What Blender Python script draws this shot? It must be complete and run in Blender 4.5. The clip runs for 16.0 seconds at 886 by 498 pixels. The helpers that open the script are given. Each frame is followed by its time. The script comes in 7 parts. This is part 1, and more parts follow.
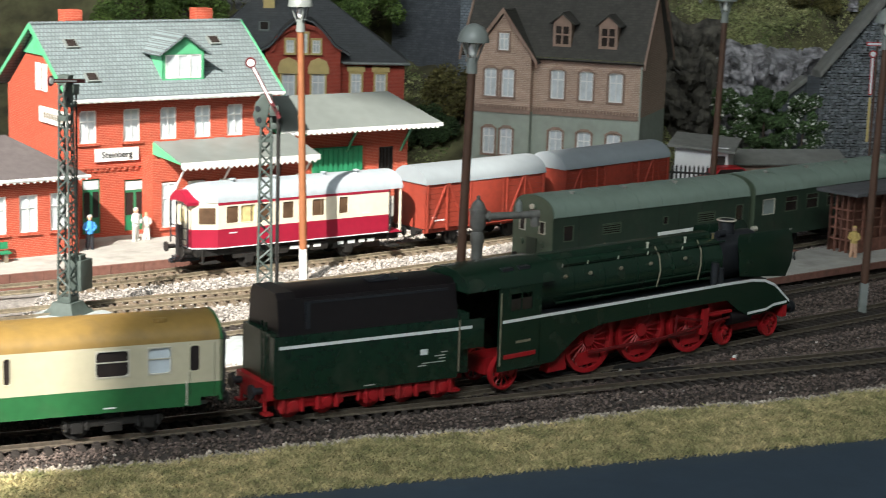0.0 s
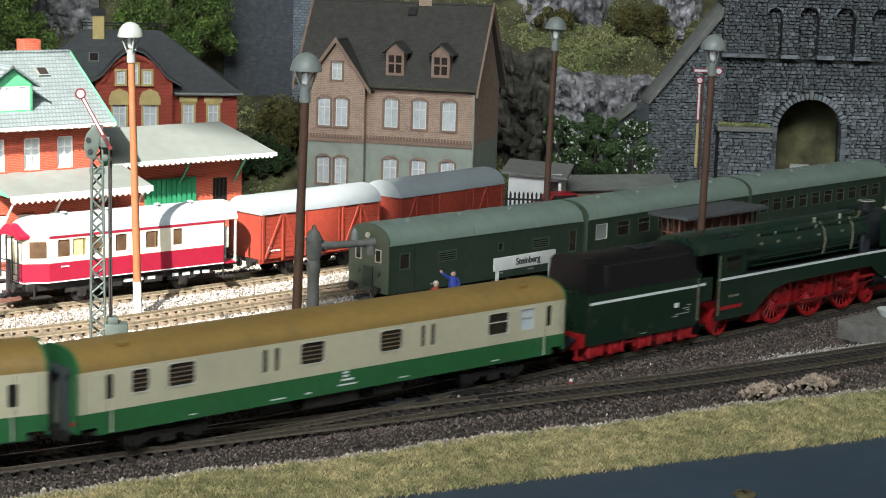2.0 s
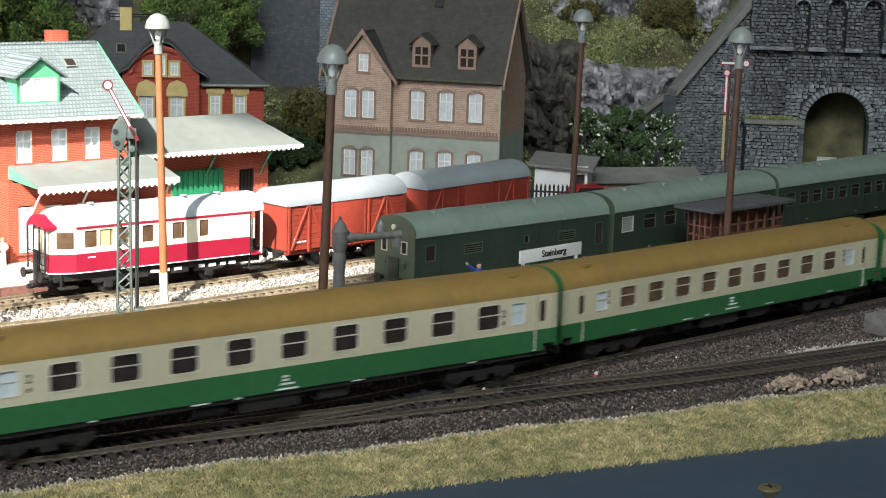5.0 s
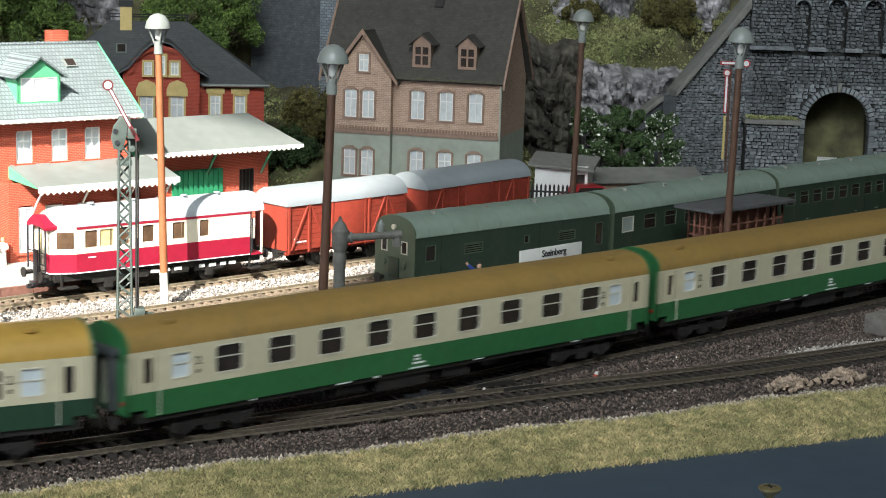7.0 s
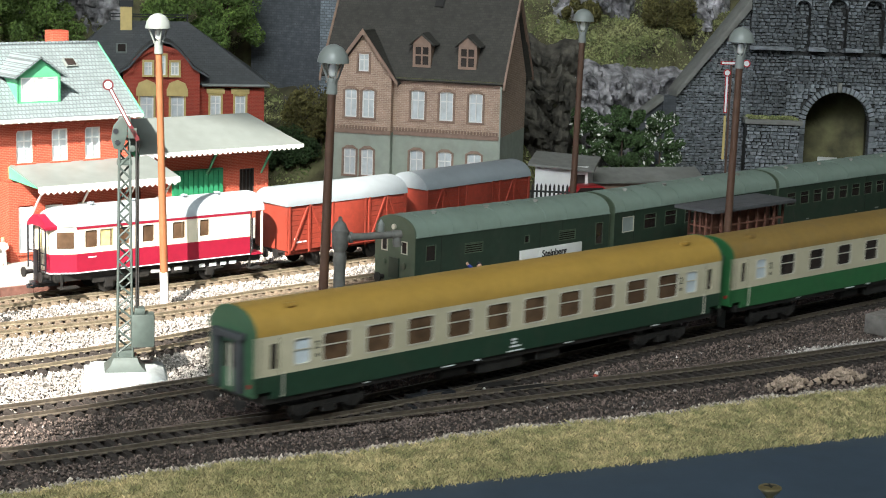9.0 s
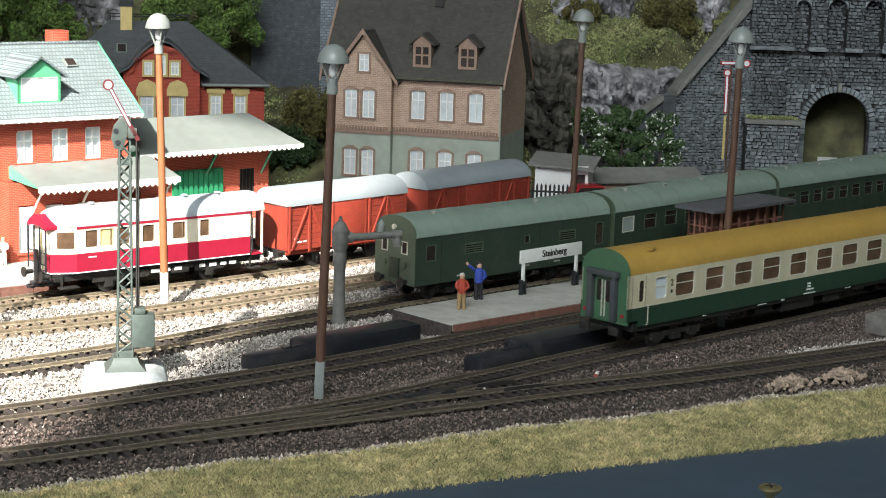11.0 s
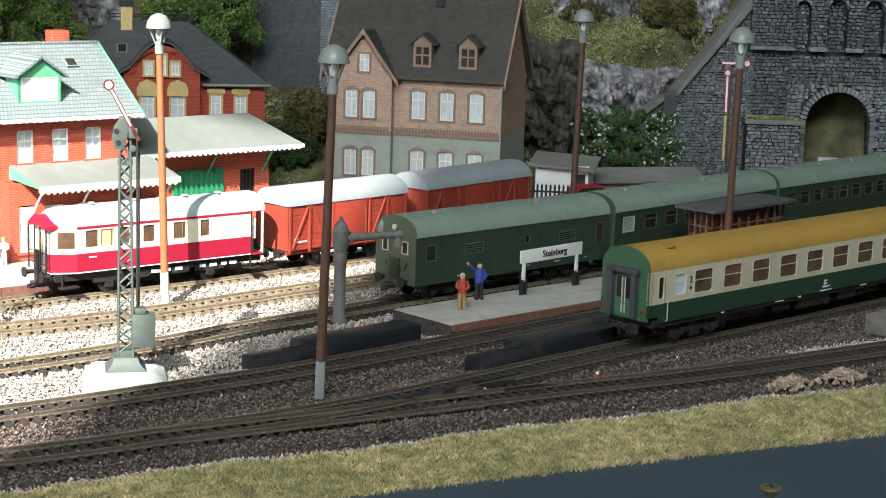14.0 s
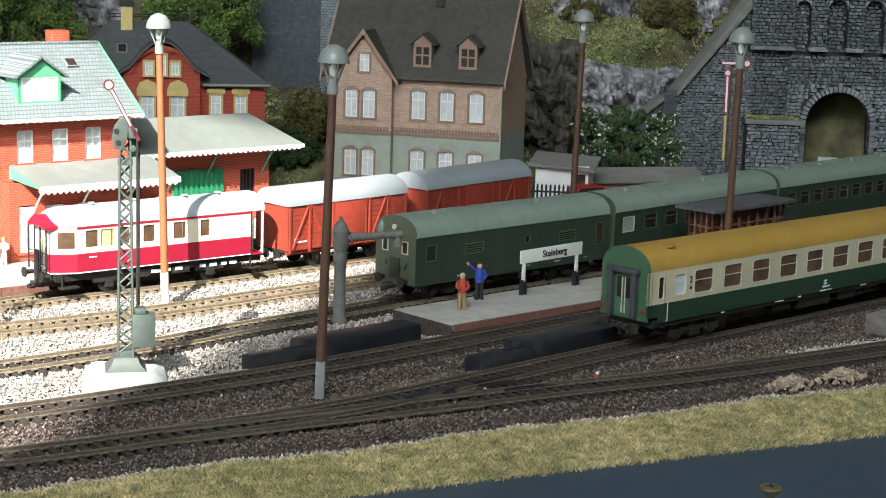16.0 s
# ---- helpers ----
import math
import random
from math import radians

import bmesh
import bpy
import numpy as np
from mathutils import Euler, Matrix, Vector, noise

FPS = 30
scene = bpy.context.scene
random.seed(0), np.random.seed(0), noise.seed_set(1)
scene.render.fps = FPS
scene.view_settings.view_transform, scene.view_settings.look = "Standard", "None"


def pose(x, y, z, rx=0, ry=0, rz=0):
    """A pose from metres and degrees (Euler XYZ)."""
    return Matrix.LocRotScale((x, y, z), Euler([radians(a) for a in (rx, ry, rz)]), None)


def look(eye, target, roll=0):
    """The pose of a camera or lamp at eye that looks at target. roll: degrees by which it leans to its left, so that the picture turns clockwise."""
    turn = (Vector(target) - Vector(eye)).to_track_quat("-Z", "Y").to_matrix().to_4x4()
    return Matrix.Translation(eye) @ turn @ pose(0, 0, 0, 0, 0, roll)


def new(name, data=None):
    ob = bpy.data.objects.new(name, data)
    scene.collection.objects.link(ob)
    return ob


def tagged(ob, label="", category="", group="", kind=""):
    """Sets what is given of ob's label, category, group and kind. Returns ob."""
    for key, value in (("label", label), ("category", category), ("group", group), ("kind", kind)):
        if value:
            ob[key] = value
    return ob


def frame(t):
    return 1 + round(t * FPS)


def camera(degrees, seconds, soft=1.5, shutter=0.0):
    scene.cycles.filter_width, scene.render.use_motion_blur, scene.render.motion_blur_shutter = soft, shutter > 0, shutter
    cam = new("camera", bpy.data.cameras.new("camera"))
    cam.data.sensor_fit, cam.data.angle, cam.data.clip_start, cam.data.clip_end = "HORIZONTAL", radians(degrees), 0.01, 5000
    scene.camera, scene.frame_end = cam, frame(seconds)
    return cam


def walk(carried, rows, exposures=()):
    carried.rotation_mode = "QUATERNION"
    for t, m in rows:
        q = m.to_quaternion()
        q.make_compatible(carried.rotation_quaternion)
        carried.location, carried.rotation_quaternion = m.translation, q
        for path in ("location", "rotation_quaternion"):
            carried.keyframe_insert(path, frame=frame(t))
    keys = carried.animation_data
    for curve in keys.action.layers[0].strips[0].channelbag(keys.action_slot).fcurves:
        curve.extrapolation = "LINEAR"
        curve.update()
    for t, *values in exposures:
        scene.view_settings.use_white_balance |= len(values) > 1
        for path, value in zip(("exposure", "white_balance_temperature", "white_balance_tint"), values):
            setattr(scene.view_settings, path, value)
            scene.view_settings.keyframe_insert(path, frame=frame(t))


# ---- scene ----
# A model railway at about 1:87, many sizes fitted to the camera's view. Lengths below are in millimetres; mm() turns
# them into metres.
MM = 0.001
EYE_Z, PITCH, LEAN = 216.94, 10.318, 1.755

cam = camera(27.53, 16.0, soft=1.0, shutter=0.5)


def cam_pose(yaw, pitch, roll, dx, dz):
    """Turn left, tilt down and lean against the resting view, with a small shift in millimetres."""
    return pose(dx * MM, 0, (EYE_Z + dz) * MM, 0, 0, yaw) @ pose(0, 0, 0, 90 - PITCH - pitch) @ pose(0, 0, 0, 0, 0, LEAN + roll)


CAM_ROWS = [(0.0, 4.397, 0.804, -0.036, 0.14, 0.41), (0.5, 2.652, 0.569, -0.05, 0.1, 0.11), (1.0, 1.14, 0.326, -0.033, 0.12, 0.52),
            (1.5, -0.108, -0.053, -0.07, 0.11, 0.26), (2.0, -0.841, -0.291, -0.08, 0.22, -0.24), (2.5, -0.23, -0.095, -0.045, 0.17, 0.04),
            (3.0, -0.032, -0.008, -0.028, 0.3, 0.0), (3.5, -0.037, -0.008, -0.015, 0.3, 0.0), (4.0, -0.018, 0.0, -0.015, 0.3, 0.1),
            (6.5, -0.012, 0.007, -0.011, 0.25, 0.2), (7.5, -0.005, 0.007, -0.008, 0.33, 0.2), (9.0, -0.003, 0.0, 0.0, 0.3, 0.0),
            (11.5, -0.006, 0.002, 0.0, 0.1, 0.0), (13.0, -0.002, 0.0, 0.0, 0.0, 0.0), (16.0, 0.0, 0.0, 0.0, 0.0, 0.0)]
walk(cam, [(r[0], cam_pose(*r[1:])) for r in CAM_ROWS],
     exposures=[(0.0, 1.25), (0.5, 1.4), (1.0, 1.55), (1.5, 1.72), (2.5, 1.76), (3.5, 1.79), (7.0, 1.74), (9.0, 1.8), (16.0, 1.83)])

# ---- light: sun through an opening in an unseen wall, an added fill lamp, the sky outside
SUN_WAY = Vector((0.30, 0.954, -0.82))
world = bpy.data.worlds.new("sky")
scene.world = world
world.use_nodes = True
sky = world.node_tree.nodes.new("ShaderNodeTexSky")
sky.sky_type, sky.sun_disc = "NISHITA", False
sky.sun_elevation = math.atan2(0.82, 1.0)
sky.sun_rotation = math.atan2(-SUN_WAY.x, -SUN_WAY.y)
world.node_tree.links.new(sky.outputs[0], world.node_tree.nodes["Background"].inputs[0])
world.node_tree.nodes["Background"].inputs[1].default_value = 0.12
sun = new("sun", bpy.data.lights.new("sun", "SUN"))
sun.data.energy, sun.data.angle, sun.data.color = 5.0, radians(0.6), (1.0, 0.95, 0.86)
sun.matrix_world = look((0, 0, 3), Vector((0, 0, 3)) + SUN_WAY)


def fill_light(name, w, h, watts, eye, target, color):
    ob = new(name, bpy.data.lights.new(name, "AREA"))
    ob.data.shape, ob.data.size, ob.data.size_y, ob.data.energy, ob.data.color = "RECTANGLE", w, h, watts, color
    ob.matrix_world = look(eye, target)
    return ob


# Fill lamp added in front of the solid wall to brighten the layout.
fill_light("fill_lamp", 0.9, 1.0, 22.0, (-0.08, -0.86, 1.3), (0.1, 0.95, 0.0), (0.915, 1.0, 0.985))


# ---- mesh building
class B:
    """Vertices and faces in millimetres."""

    def __init__(self):
        self.v, self.f = [], []

    def add(self, vs, fs):
        n = len(self.v)
        self.v += [tuple(p) for p in vs]
        self.f += [tuple(i + n for i in q) for q in fs]
        return self

    def box(self, x0, x1, y0, y1, z0, z1):
        return self.add([(x, y, z) for z in (z0, z1) for y in (y0, y1) for x in (x0, x1)],
                        [(0, 2, 3, 1), (4, 5, 7, 6), (0, 1, 5, 4), (2, 6, 7, 3), (0, 4, 6, 2), (1, 3, 7, 5)])

    def prism(self, poly, axis, a, b):
        """A polygon pushed along an axis; its points are the other two coordinates in order."""
        def at(p, c):
            return {"x": (c, p[0], p[1]), "y": (p[0], c, p[1]), "z": (p[0], p[1], c)}[axis]
        n = len(poly)
        return self.add([at(p, a) for p in poly] + [at(p, b) for p in poly],
                        [tuple(range(n)), tuple(range(2 * n - 1, n - 1, -1))] + [(i, (i + 1) % n, n + (i + 1) % n, n + i) for i in range(n)])

    def cyl(self, p, q, r, r2=None, n=12):
        p, q = Vector(p), Vector(q)
        d = (q - p).normalized()
        s = d.orthogonal().normalized()
        t = d.cross(s)
        r2 = r if r2 is None else r2
        ring = [(math.cos(2 * math.pi * i / n), math.sin(2 * math.pi * i / n)) for i in range(n)]
        vs = [p + (s * c + t * e) * r for c, e in ring] + [q + (s * c + t * e) * r2 for c, e in ring]
        return self.add(vs, [(i, (i + 1) % n, n + (i + 1) % n, n + i) for i in range(n)] + [tuple(range(n - 1, -1, -1)), tuple(range(n, 2 * n))])

    def lathe(self, profile, at=(0, 0, 0), n=16):
        """Profile of (radius, height) turned round z."""
        m = len(profile)
        vs = [(at[0] + r * math.cos(2 * math.pi * i / n), at[1] + r * math.sin(2 * math.pi * i / n), at[2] + z) for i in range(n) for r, z in profile]
        fs = [(i * m + j, ((i + 1) % n) * m + j, ((i + 1) % n) * m + j + 1, i * m + j + 1) for i in range(n) for j in range(m - 1)]
        return self.add(vs, fs)

    def tube(self, pts, r, n=6):
        for a, b in zip(pts, pts[1:]):
            self.cyl(a, b, r, n=n)
        return self

    def sheet(self, fn, nu, nv):
        vs = [fn(i / nu, j / nv) for j in range(nv + 1) for i in range(nu + 1)]
        return self.add(vs, [(j * (nu + 1) + i, j * (nu + 1) + i + 1, (j + 1) * (nu + 1) + i + 1, (j + 1) * (nu + 1) + i) for j in range(nv) for i in range(nu)])

    def moved(self, m):
        self.v = [tuple(m @ Vector(p)) for p in self.v]
        return self

    def mesh(self, name, bevel=0.0, angle=35):
        me = bpy.data.meshes.new(name)
        me.from_pydata([(x * MM, y * MM, z * MM) for x, y, z in self.v], [], self.f)
        bm = bmesh.new()
        bm.from_mesh(me)
        bmesh.ops.recalc_face_normals(bm, faces=bm.faces)
        if bevel:
            bmesh.ops.bevel(bm, geom=[e for e in bm.edges if e.calc_face_angle(0) > 0.6], offset=bevel * MM, segments=2, affect="EDGES", profile=0.6)
        bm.to_mesh(me)
        bm.free()
        me.shade_smooth()
        me.set_sharp_from_angle(angle=radians(angle))
        return me


def put(x, y, z=0, turn=0):
    """A pose from millimetres and a heading in degrees."""
    return pose(x * MM, y * MM, z * MM, 0, 0, turn)


def thing(name, label, category, m=None, group="", kind=""):
    ob = tagged(new(name), label, category, group, kind)
    ob.empty_display_size = 0.01
    if m is not None:
        ob.matrix_basis = m
    return ob


def part(name, b, mat, parent=None, label="", bevel=0.0, m=None, angle=35):
    me = b if isinstance(b, bpy.types.Mesh) else b.mesh(name, bevel, angle)
    if not me.materials:
        me.materials.append(mat)
    ob = new(name, me)
    if parent is not None:
        ob.parent = parent
    if m is not None:
        ob.matrix_basis = m
    return tagged(ob, label)


def solo(name, b, mat, label, category, m=None, kind="", group="", bevel=0.0, angle=35):
    return tagged(part(name, b, mat, None, label, bevel, m, angle), label, category, group, kind)


def along_curve(pts, n=10):
    """Points, lengths and headings along a smooth line through pts."""
    pts = np.array(pts, float)
    t = np.r_[0, np.cumsum(np.linalg.norm(np.diff(pts, axis=0), axis=1))]
    m = np.array([(pts[min(i + 1, len(pts) - 1)] - pts[max(i - 1, 0)]) / (t[min(i + 1, len(pts) - 1)] - t[max(i - 1, 0)]) for i in range(len(pts))])
    out = []
    for i in range(len(pts) - 1):
        h = t[i + 1] - t[i]
        for u in np.linspace(0, 1, n, endpoint=False):
            out.append((2 * u**3 - 3 * u * u + 1) * pts[i] + (u**3 - 2 * u * u + u) * h * m[i] + (-2 * u**3 + 3 * u * u) * pts[i + 1] + (u**3 - u * u) * h * m[i + 1])
    out = np.array(out + [pts[-1]])
    return out, np.r_[0, np.cumsum(np.linalg.norm(np.diff(out, axis=0), axis=1))]


class Line:
    def __init__(self, pts, zero=None):
        self.p, self.s = along_curve(pts, 14)
        if zero is not None:
            self.s = self.s - self.s[np.argmin(np.linalg.norm(self.p - np.array(zero), axis=1))]

    def at(self, s):
        return np.array([np.interp(s, self.s, self.p[:, 0]), np.interp(s, self.s, self.p[:, 1])])

    def way(self, s):
        d = self.at(s + 1) - self.at(s - 1)
        return d / np.linalg.norm(d)

    def near(self, x):
        """The length at which the line passes this x."""
        return float(np.interp(x, self.p[:, 0], self.s))


# ---- materials
def mat(name, color, rough=0.5, metal=0.0, var=0.2, scale=250.0, bump=0.0, bscale=900.0, island=0.0, each=0.0, second=None, coat=0.0, dirt=0.0):
    m = bpy.data.materials.new(name)
    m.use_nodes = True
    nt = m.node_tree
    p = nt.nodes["Principled BSDF"]
    p.inputs["Roughness"].default_value, p.inputs["Metallic"].default_value = rough, metal
    p.inputs["Coat Weight"].default_value = coat
    co = nt.nodes.new("ShaderNodeTexCoord").outputs["Object"]
    def noise_tex(s, detail=4.0):
        t = nt.nodes.new("ShaderNodeTexNoise")
        t.inputs["Scale"].default_value, t.inputs["Detail"].default_value = s, detail
        nt.links.new(co, t.inputs["Vector"])
        return t.outputs["Fac"]
    def mixed(fac, a, b):
        x = nt.nodes.new("ShaderNodeMix")
        x.data_type = "RGBA"
        for sock, val in ((x.inputs["Factor"], fac), (x.inputs[6], a), (x.inputs[7], b)):
            if isinstance(val, bpy.types.NodeSocket):
                nt.links.new(val, sock)
            else:
                sock.default_value = val if isinstance(val, float) else (*val, 1.0)
        return x.outputs[2]
    def ranged(v, lo, hi):
        r = nt.nodes.new("ShaderNodeMapRange")
        r.inputs["From Min"].default_value, r.inputs["From Max"].default_value = lo, hi
        nt.links.new(v, r.inputs["Value"])
        return r.outputs["Result"]
    dark = tuple(c * (1 - var) for c in color)
    lite = tuple(min(1.0, c * (1 + var)) for c in (second or color))
    base = mixed(ranged(noise_tex(scale), 0.3, 0.7), dark, lite)
    base = mixed(ranged(noise_tex(scale * 0.13, 2.0), 0.35, 0.75), base, mixed(0.5, base, tuple(c * 0.7 for c in color)))
    if dirt:
        base = mixed(ranged(noise_tex(scale * 0.4, 6.0), 0.52, 0.75), base, mixed(dirt, base, (0.09, 0.075, 0.06)))
    for on, node, sock in ((island, "ShaderNodeNewGeometry", "Random Per Island"), (each, "ShaderNodeObjectInfo", "Random")):
        if on:
            r = nt.nodes.new(node).outputs[sock]
            h = nt.nodes.new("ShaderNodeHueSaturation")
            mr = nt.nodes.new("ShaderNodeMapRange")
            mr.inputs["To Min"].default_value, mr.inputs["To Max"].default_value = 1 - on, 1 + on
            nt.links.new(r, mr.inputs["Value"])
            nt.links.new(mr.outputs["Result"], h.inputs["Value"])
            nt.links.new(base, h.inputs["Color"])
            base = h.outputs["Color"]
    nt.links.new(base, p.inputs["Base Color"])
    if bump:
        b = nt.nodes.new("ShaderNodeBump")
        b.inputs["Strength"].default_value, b.inputs["Distance"].default_value = bump, 0.0006
        nt.links.new(noise_tex(bscale), b.inputs["Height"])
        nt.links.new(b.outputs["Normal"], p.inputs["Normal"])
    return m


def brick_mat(name, color, mortar, bw=3.0, bh=1.0, rough=0.75, gap=0.12, var=0.25, depth=0.6, offset=0.5, across=True):
    """Courses of small bricks or slates on upright faces, in the object's own space."""
    m = mat(name, color, rough, var=var, scale=180)
    nt = m.node_tree
    p = nt.nodes["Principled BSDF"]
    old = p.inputs["Base Color"].links[0].from_socket
    sep = nt.nodes.new("ShaderNodeSeparateXYZ")
    nt.links.new(nt.nodes["Texture Coordinate"].outputs["Object"], sep.inputs[0])
    add = nt.nodes.new("ShaderNodeMath")
    nt.links.new(sep.outputs[0], add.inputs[0])
    if across:
        nt.links.new(sep.outputs[1], add.inputs[1])
    else:
        add.inputs[1].default_value = 0.0
    com = nt.nodes.new("ShaderNodeCombineXYZ")
    nt.links.new(add.outputs[0], com.inputs[0])
    nt.links.new(sep.outputs[2], com.inputs[1])
    br = nt.nodes.new("ShaderNodeTexBrick")
    br.offset = offset
    br.inputs["Scale"].default_value = 1000.0
    br.inputs["Brick Width"].default_value, br.inputs["Row Height"].default_value = bw, bh
    br.inputs["Mortar Size"].default_value, br.inputs["Mortar Smooth"].default_value = gap, 0.3
    br.inputs["Mortar"].default_value = (*mortar, 1)
    dk = nt.nodes.new("ShaderNodeHueSaturation")
    dk.inputs["Value"].default_value = 0.8
    nt.links.new(old, dk.inputs["Color"])
    nt.links.new(old, br.inputs["Color1"])
    nt.links.new(dk.outputs["Color"], br.inputs["Color2"])
    nt.links.new(com.outputs[0], br.inputs["Vector"])
    nt.links.new(br.outputs["Color"], p.inputs["Base Color"])
    bp = nt.nodes.new("ShaderNodeBump")
    bp.inputs["Strength"].default_value, bp.inputs["Distance"].default_value, bp.invert = depth, 0.0003, True
    nt.links.new(br.outputs["Fac"], bp.inputs["Height"])
    nt.links.new(bp.outputs["Normal"], p.inputs["Normal"])
    return m


M_CREAM = mat("cream_paint", (0.50, 0.46, 0.33), 0.36, var=0.05, dirt=0.10)
M_GREEN = mat("coach_green_paint", (0.024, 0.12, 0.042), 0.36, var=0.12, dirt=0.15)
M_DKGREEN = mat("dark_green_paint", (0.015, 0.045, 0.026), 0.42, var=0.12, dirt=0.15)
M_OCHRE = mat("ochre_roof_paint", (0.245, 0.152, 0.043), 0.5, var=0.10, bump=0.08, dirt=0.25)
M_YELLOW = mat("golden_roof_paint", (0.37, 0.225, 0.048), 0.45, var=0.08, bump=0.06, dirt=0.08)
M_LOCO = mat("locomotive_green_paint", (0.0075, 0.025, 0.0145), 0.27, var=0.15, dirt=0.2)
M_BLACK = mat("black_plastic", (0.017, 0.019, 0.023), 0.42, var=0.25, bump=0.05)
M_UNDER = mat("underframe_black", (0.014, 0.013, 0.012), 0.6, var=0.3, dirt=0.12)
M_RED = mat("wheel_red_paint", (0.34, 0.010, 0.014), 0.45, var=0.15, dirt=0.25)
M_ROD = mat("dull_red_rods", (0.16, 0.012, 0.014), 0.4, metal=0.2, var=0.2, dirt=0.4)
M_WHITE = mat("white_line_paint", (0.72, 0.74, 0.74), 0.5, var=0.05)
M_SILVER = mat("window_frame_metal", (0.58, 0.55, 0.46), 0.38, metal=0.25, var=0.08)
M_FROST = mat("frosted_window", (0.50, 0.56, 0.60), 0.3, var=0.04)
M_PANE = mat("dark_window_glass", (0.028, 0.022, 0.02), 0.12, var=0.3, scale=120)
M_PANEBR = mat("brown_tinted_window_glass", (0.11, 0.066, 0.04), 0.15, var=0.45, scale=90)
# Two rail colours: back tracks painted paler for sun, near ones darker for shade.
M_STEEL = mat("rail_steel", (0.25, 0.21, 0.15), 0.36, metal=0.3, var=0.3, scale=500, dirt=0.4)
M_RAILDK = mat("shaded_rail_steel", (0.15, 0.125, 0.098), 0.34, metal=0.4, var=0.3, scale=500, dirt=0.4)
M_SLEEPER = mat("sleeper_brown", (0.032, 0.025, 0.021), 0.8, var=0.35, scale=500, bump=0.3, each=0.2)
M_BALLAST = mat("ballast_stone", (0.092, 0.066, 0.056), 0.9, var=0.35, scale=700, island=0.75, second=(0.138, 0.105, 0.09))
M_BALLASTLT = mat("pale_ballast_stone", (0.34, 0.315, 0.29), 0.9, var=0.3, scale=700, island=0.45, second=(0.42, 0.38, 0.345))
M_VERGE = mat("cream_gravel", (0.34, 0.29, 0.235), 0.9, var=0.3, scale=600, island=0.5, second=(0.42, 0.37, 0.31))
M_BEDLT = mat("pale_ballast_bed", (0.215, 0.195, 0.178), 0.95, var=0.4, scale=420, bump=0.9, bscale=600)
M_BED = mat("ballast_bed", (0.05, 0.04, 0.035), 0.95, var=0.4, scale=420, bump=0.9, bscale=600)
M_GRASS = mat("dry_grass", (0.265, 0.272, 0.112), 0.85, var=0.3, scale=150, island=0.5, second=(0.48, 0.385, 0.2))
M_SOIL = mat("turf_mat", (0.16, 0.15, 0.06), 0.95, var=0.4, scale=220, bump=0.8, bscale=500)
M_BOARD = mat("blue_grey_board", (0.034, 0.052, 0.075), 0.6, var=0.12, scale=90, bump=0.1)
M_CONC = mat("platform_concrete", (0.36, 0.35, 0.32), 0.85, var=0.12, scale=160, bump=0.2, dirt=0.35)
M_BRASS = mat("screw_brass", (0.62, 0.50, 0.26), 0.3, metal=0.9, var=0.1)
M_ROOM = mat("hall_wall_paint", (0.30, 0.30, 0.29), 0.9, var=0.04, scale=3)
M_FLOORB = mat("hall_floor", (0.2, 0.18, 0.16), 0.7, var=0.2, scale=4)

def side_wall(b, x0, x1, z0, z1, holes, y, t):
    """One connected wall of thickness t in the plane y with rectangular openings (xa, xb, za, zb)."""
    xs = sorted({x0, x1, *(min(max(v, x0), x1) for h in holes for v in h[:2])})
    zs = sorted({z0, z1, *(min(max(v, z0), z1) for h in holes for v in h[2:4])})
    nx, nz = len(xs) - 1, len(zs) - 1
    full = [[not any(h[0] < (xs[i] + xs[i + 1]) / 2 < h[1] and h[2] < (zs[k] + zs[k + 1]) / 2 < h[3] for h in holes) for k in range(nz)] for i in range(nx)]
    def at(i, k, back):
        return (i * (nz + 1) + k) * 2 + back
    vs = [(xs[i], y + t * e, zs[k]) for i in range(nx + 1) for k in range(nz + 1) for e in (0, 1)]
    fs = []
    for i in range(nx):
        for k in range(nz):
            if not full[i][k]:
                continue
            for e in (0, 1):
                fs.append((at(i, k, e), at(i + 1, k, e), at(i + 1, k + 1, e), at(i, k + 1, e)))
            for di, dk, p, q in ((-1, 0, (i, k), (i, k + 1)), (1, 0, (i + 1, k), (i + 1, k + 1)), (0, -1, (i, k), (i + 1, k)), (0, 1, (i, k + 1), (i + 1, k + 1))):
                j, l = i + di, k + dk
                if not (0 <= j < nx and 0 <= l < nz and full[j][l]):
                    fs.append((at(*p, 0), at(*q, 0), at(*q, 1), at(*p, 1)))
    return b.add(vs, fs)


def frame_ring(xa, xb, za, zb, y, t, w):
    return side_wall(B(), xa, xb, za, zb, [(xa + w, xb - w, za + w, zb - w)], y, t)


def rounded_loop(xa, xb, za, zb, r, k=3):
    """Points round a rectangle with rounded corners."""
    out = []
    for cx, cz, a0 in ((xb - r, zb - r, 0), (xa + r, zb - r, 90), (xa + r, za + r, 180), (xb - r, za + r, 270)):
        for i in range(k + 1):
            a = radians(a0 + 90 * i / k)
            out.append((cx + r * math.cos(a), cz + r * math.sin(a)))
    return out


def round_frame(xa, xb, za, zb, y, t, w, r):
    """A window frame with rounded corners inside and out."""
    o, i = rounded_loop(xa, xb, za, zb, 0.25), rounded_loop(xa + w, xb - w, za + w, zb - w, r)
    n = len(o)
    vs = [(p[0], yy, p[1]) for yy in (y, y + t) for p in o + i]
    fs = []
    for k in range(n):
        j = (k + 1) % n
        fs += [(k, j, n + j, n + k), (2 * n + k, 3 * n + k, 3 * n + j, 2 * n + j), (k, 2 * n + k, 2 * n + j, j), (n + k, n + j, 3 * n + j, 3 * n + k)]
    return B().add(vs, fs)


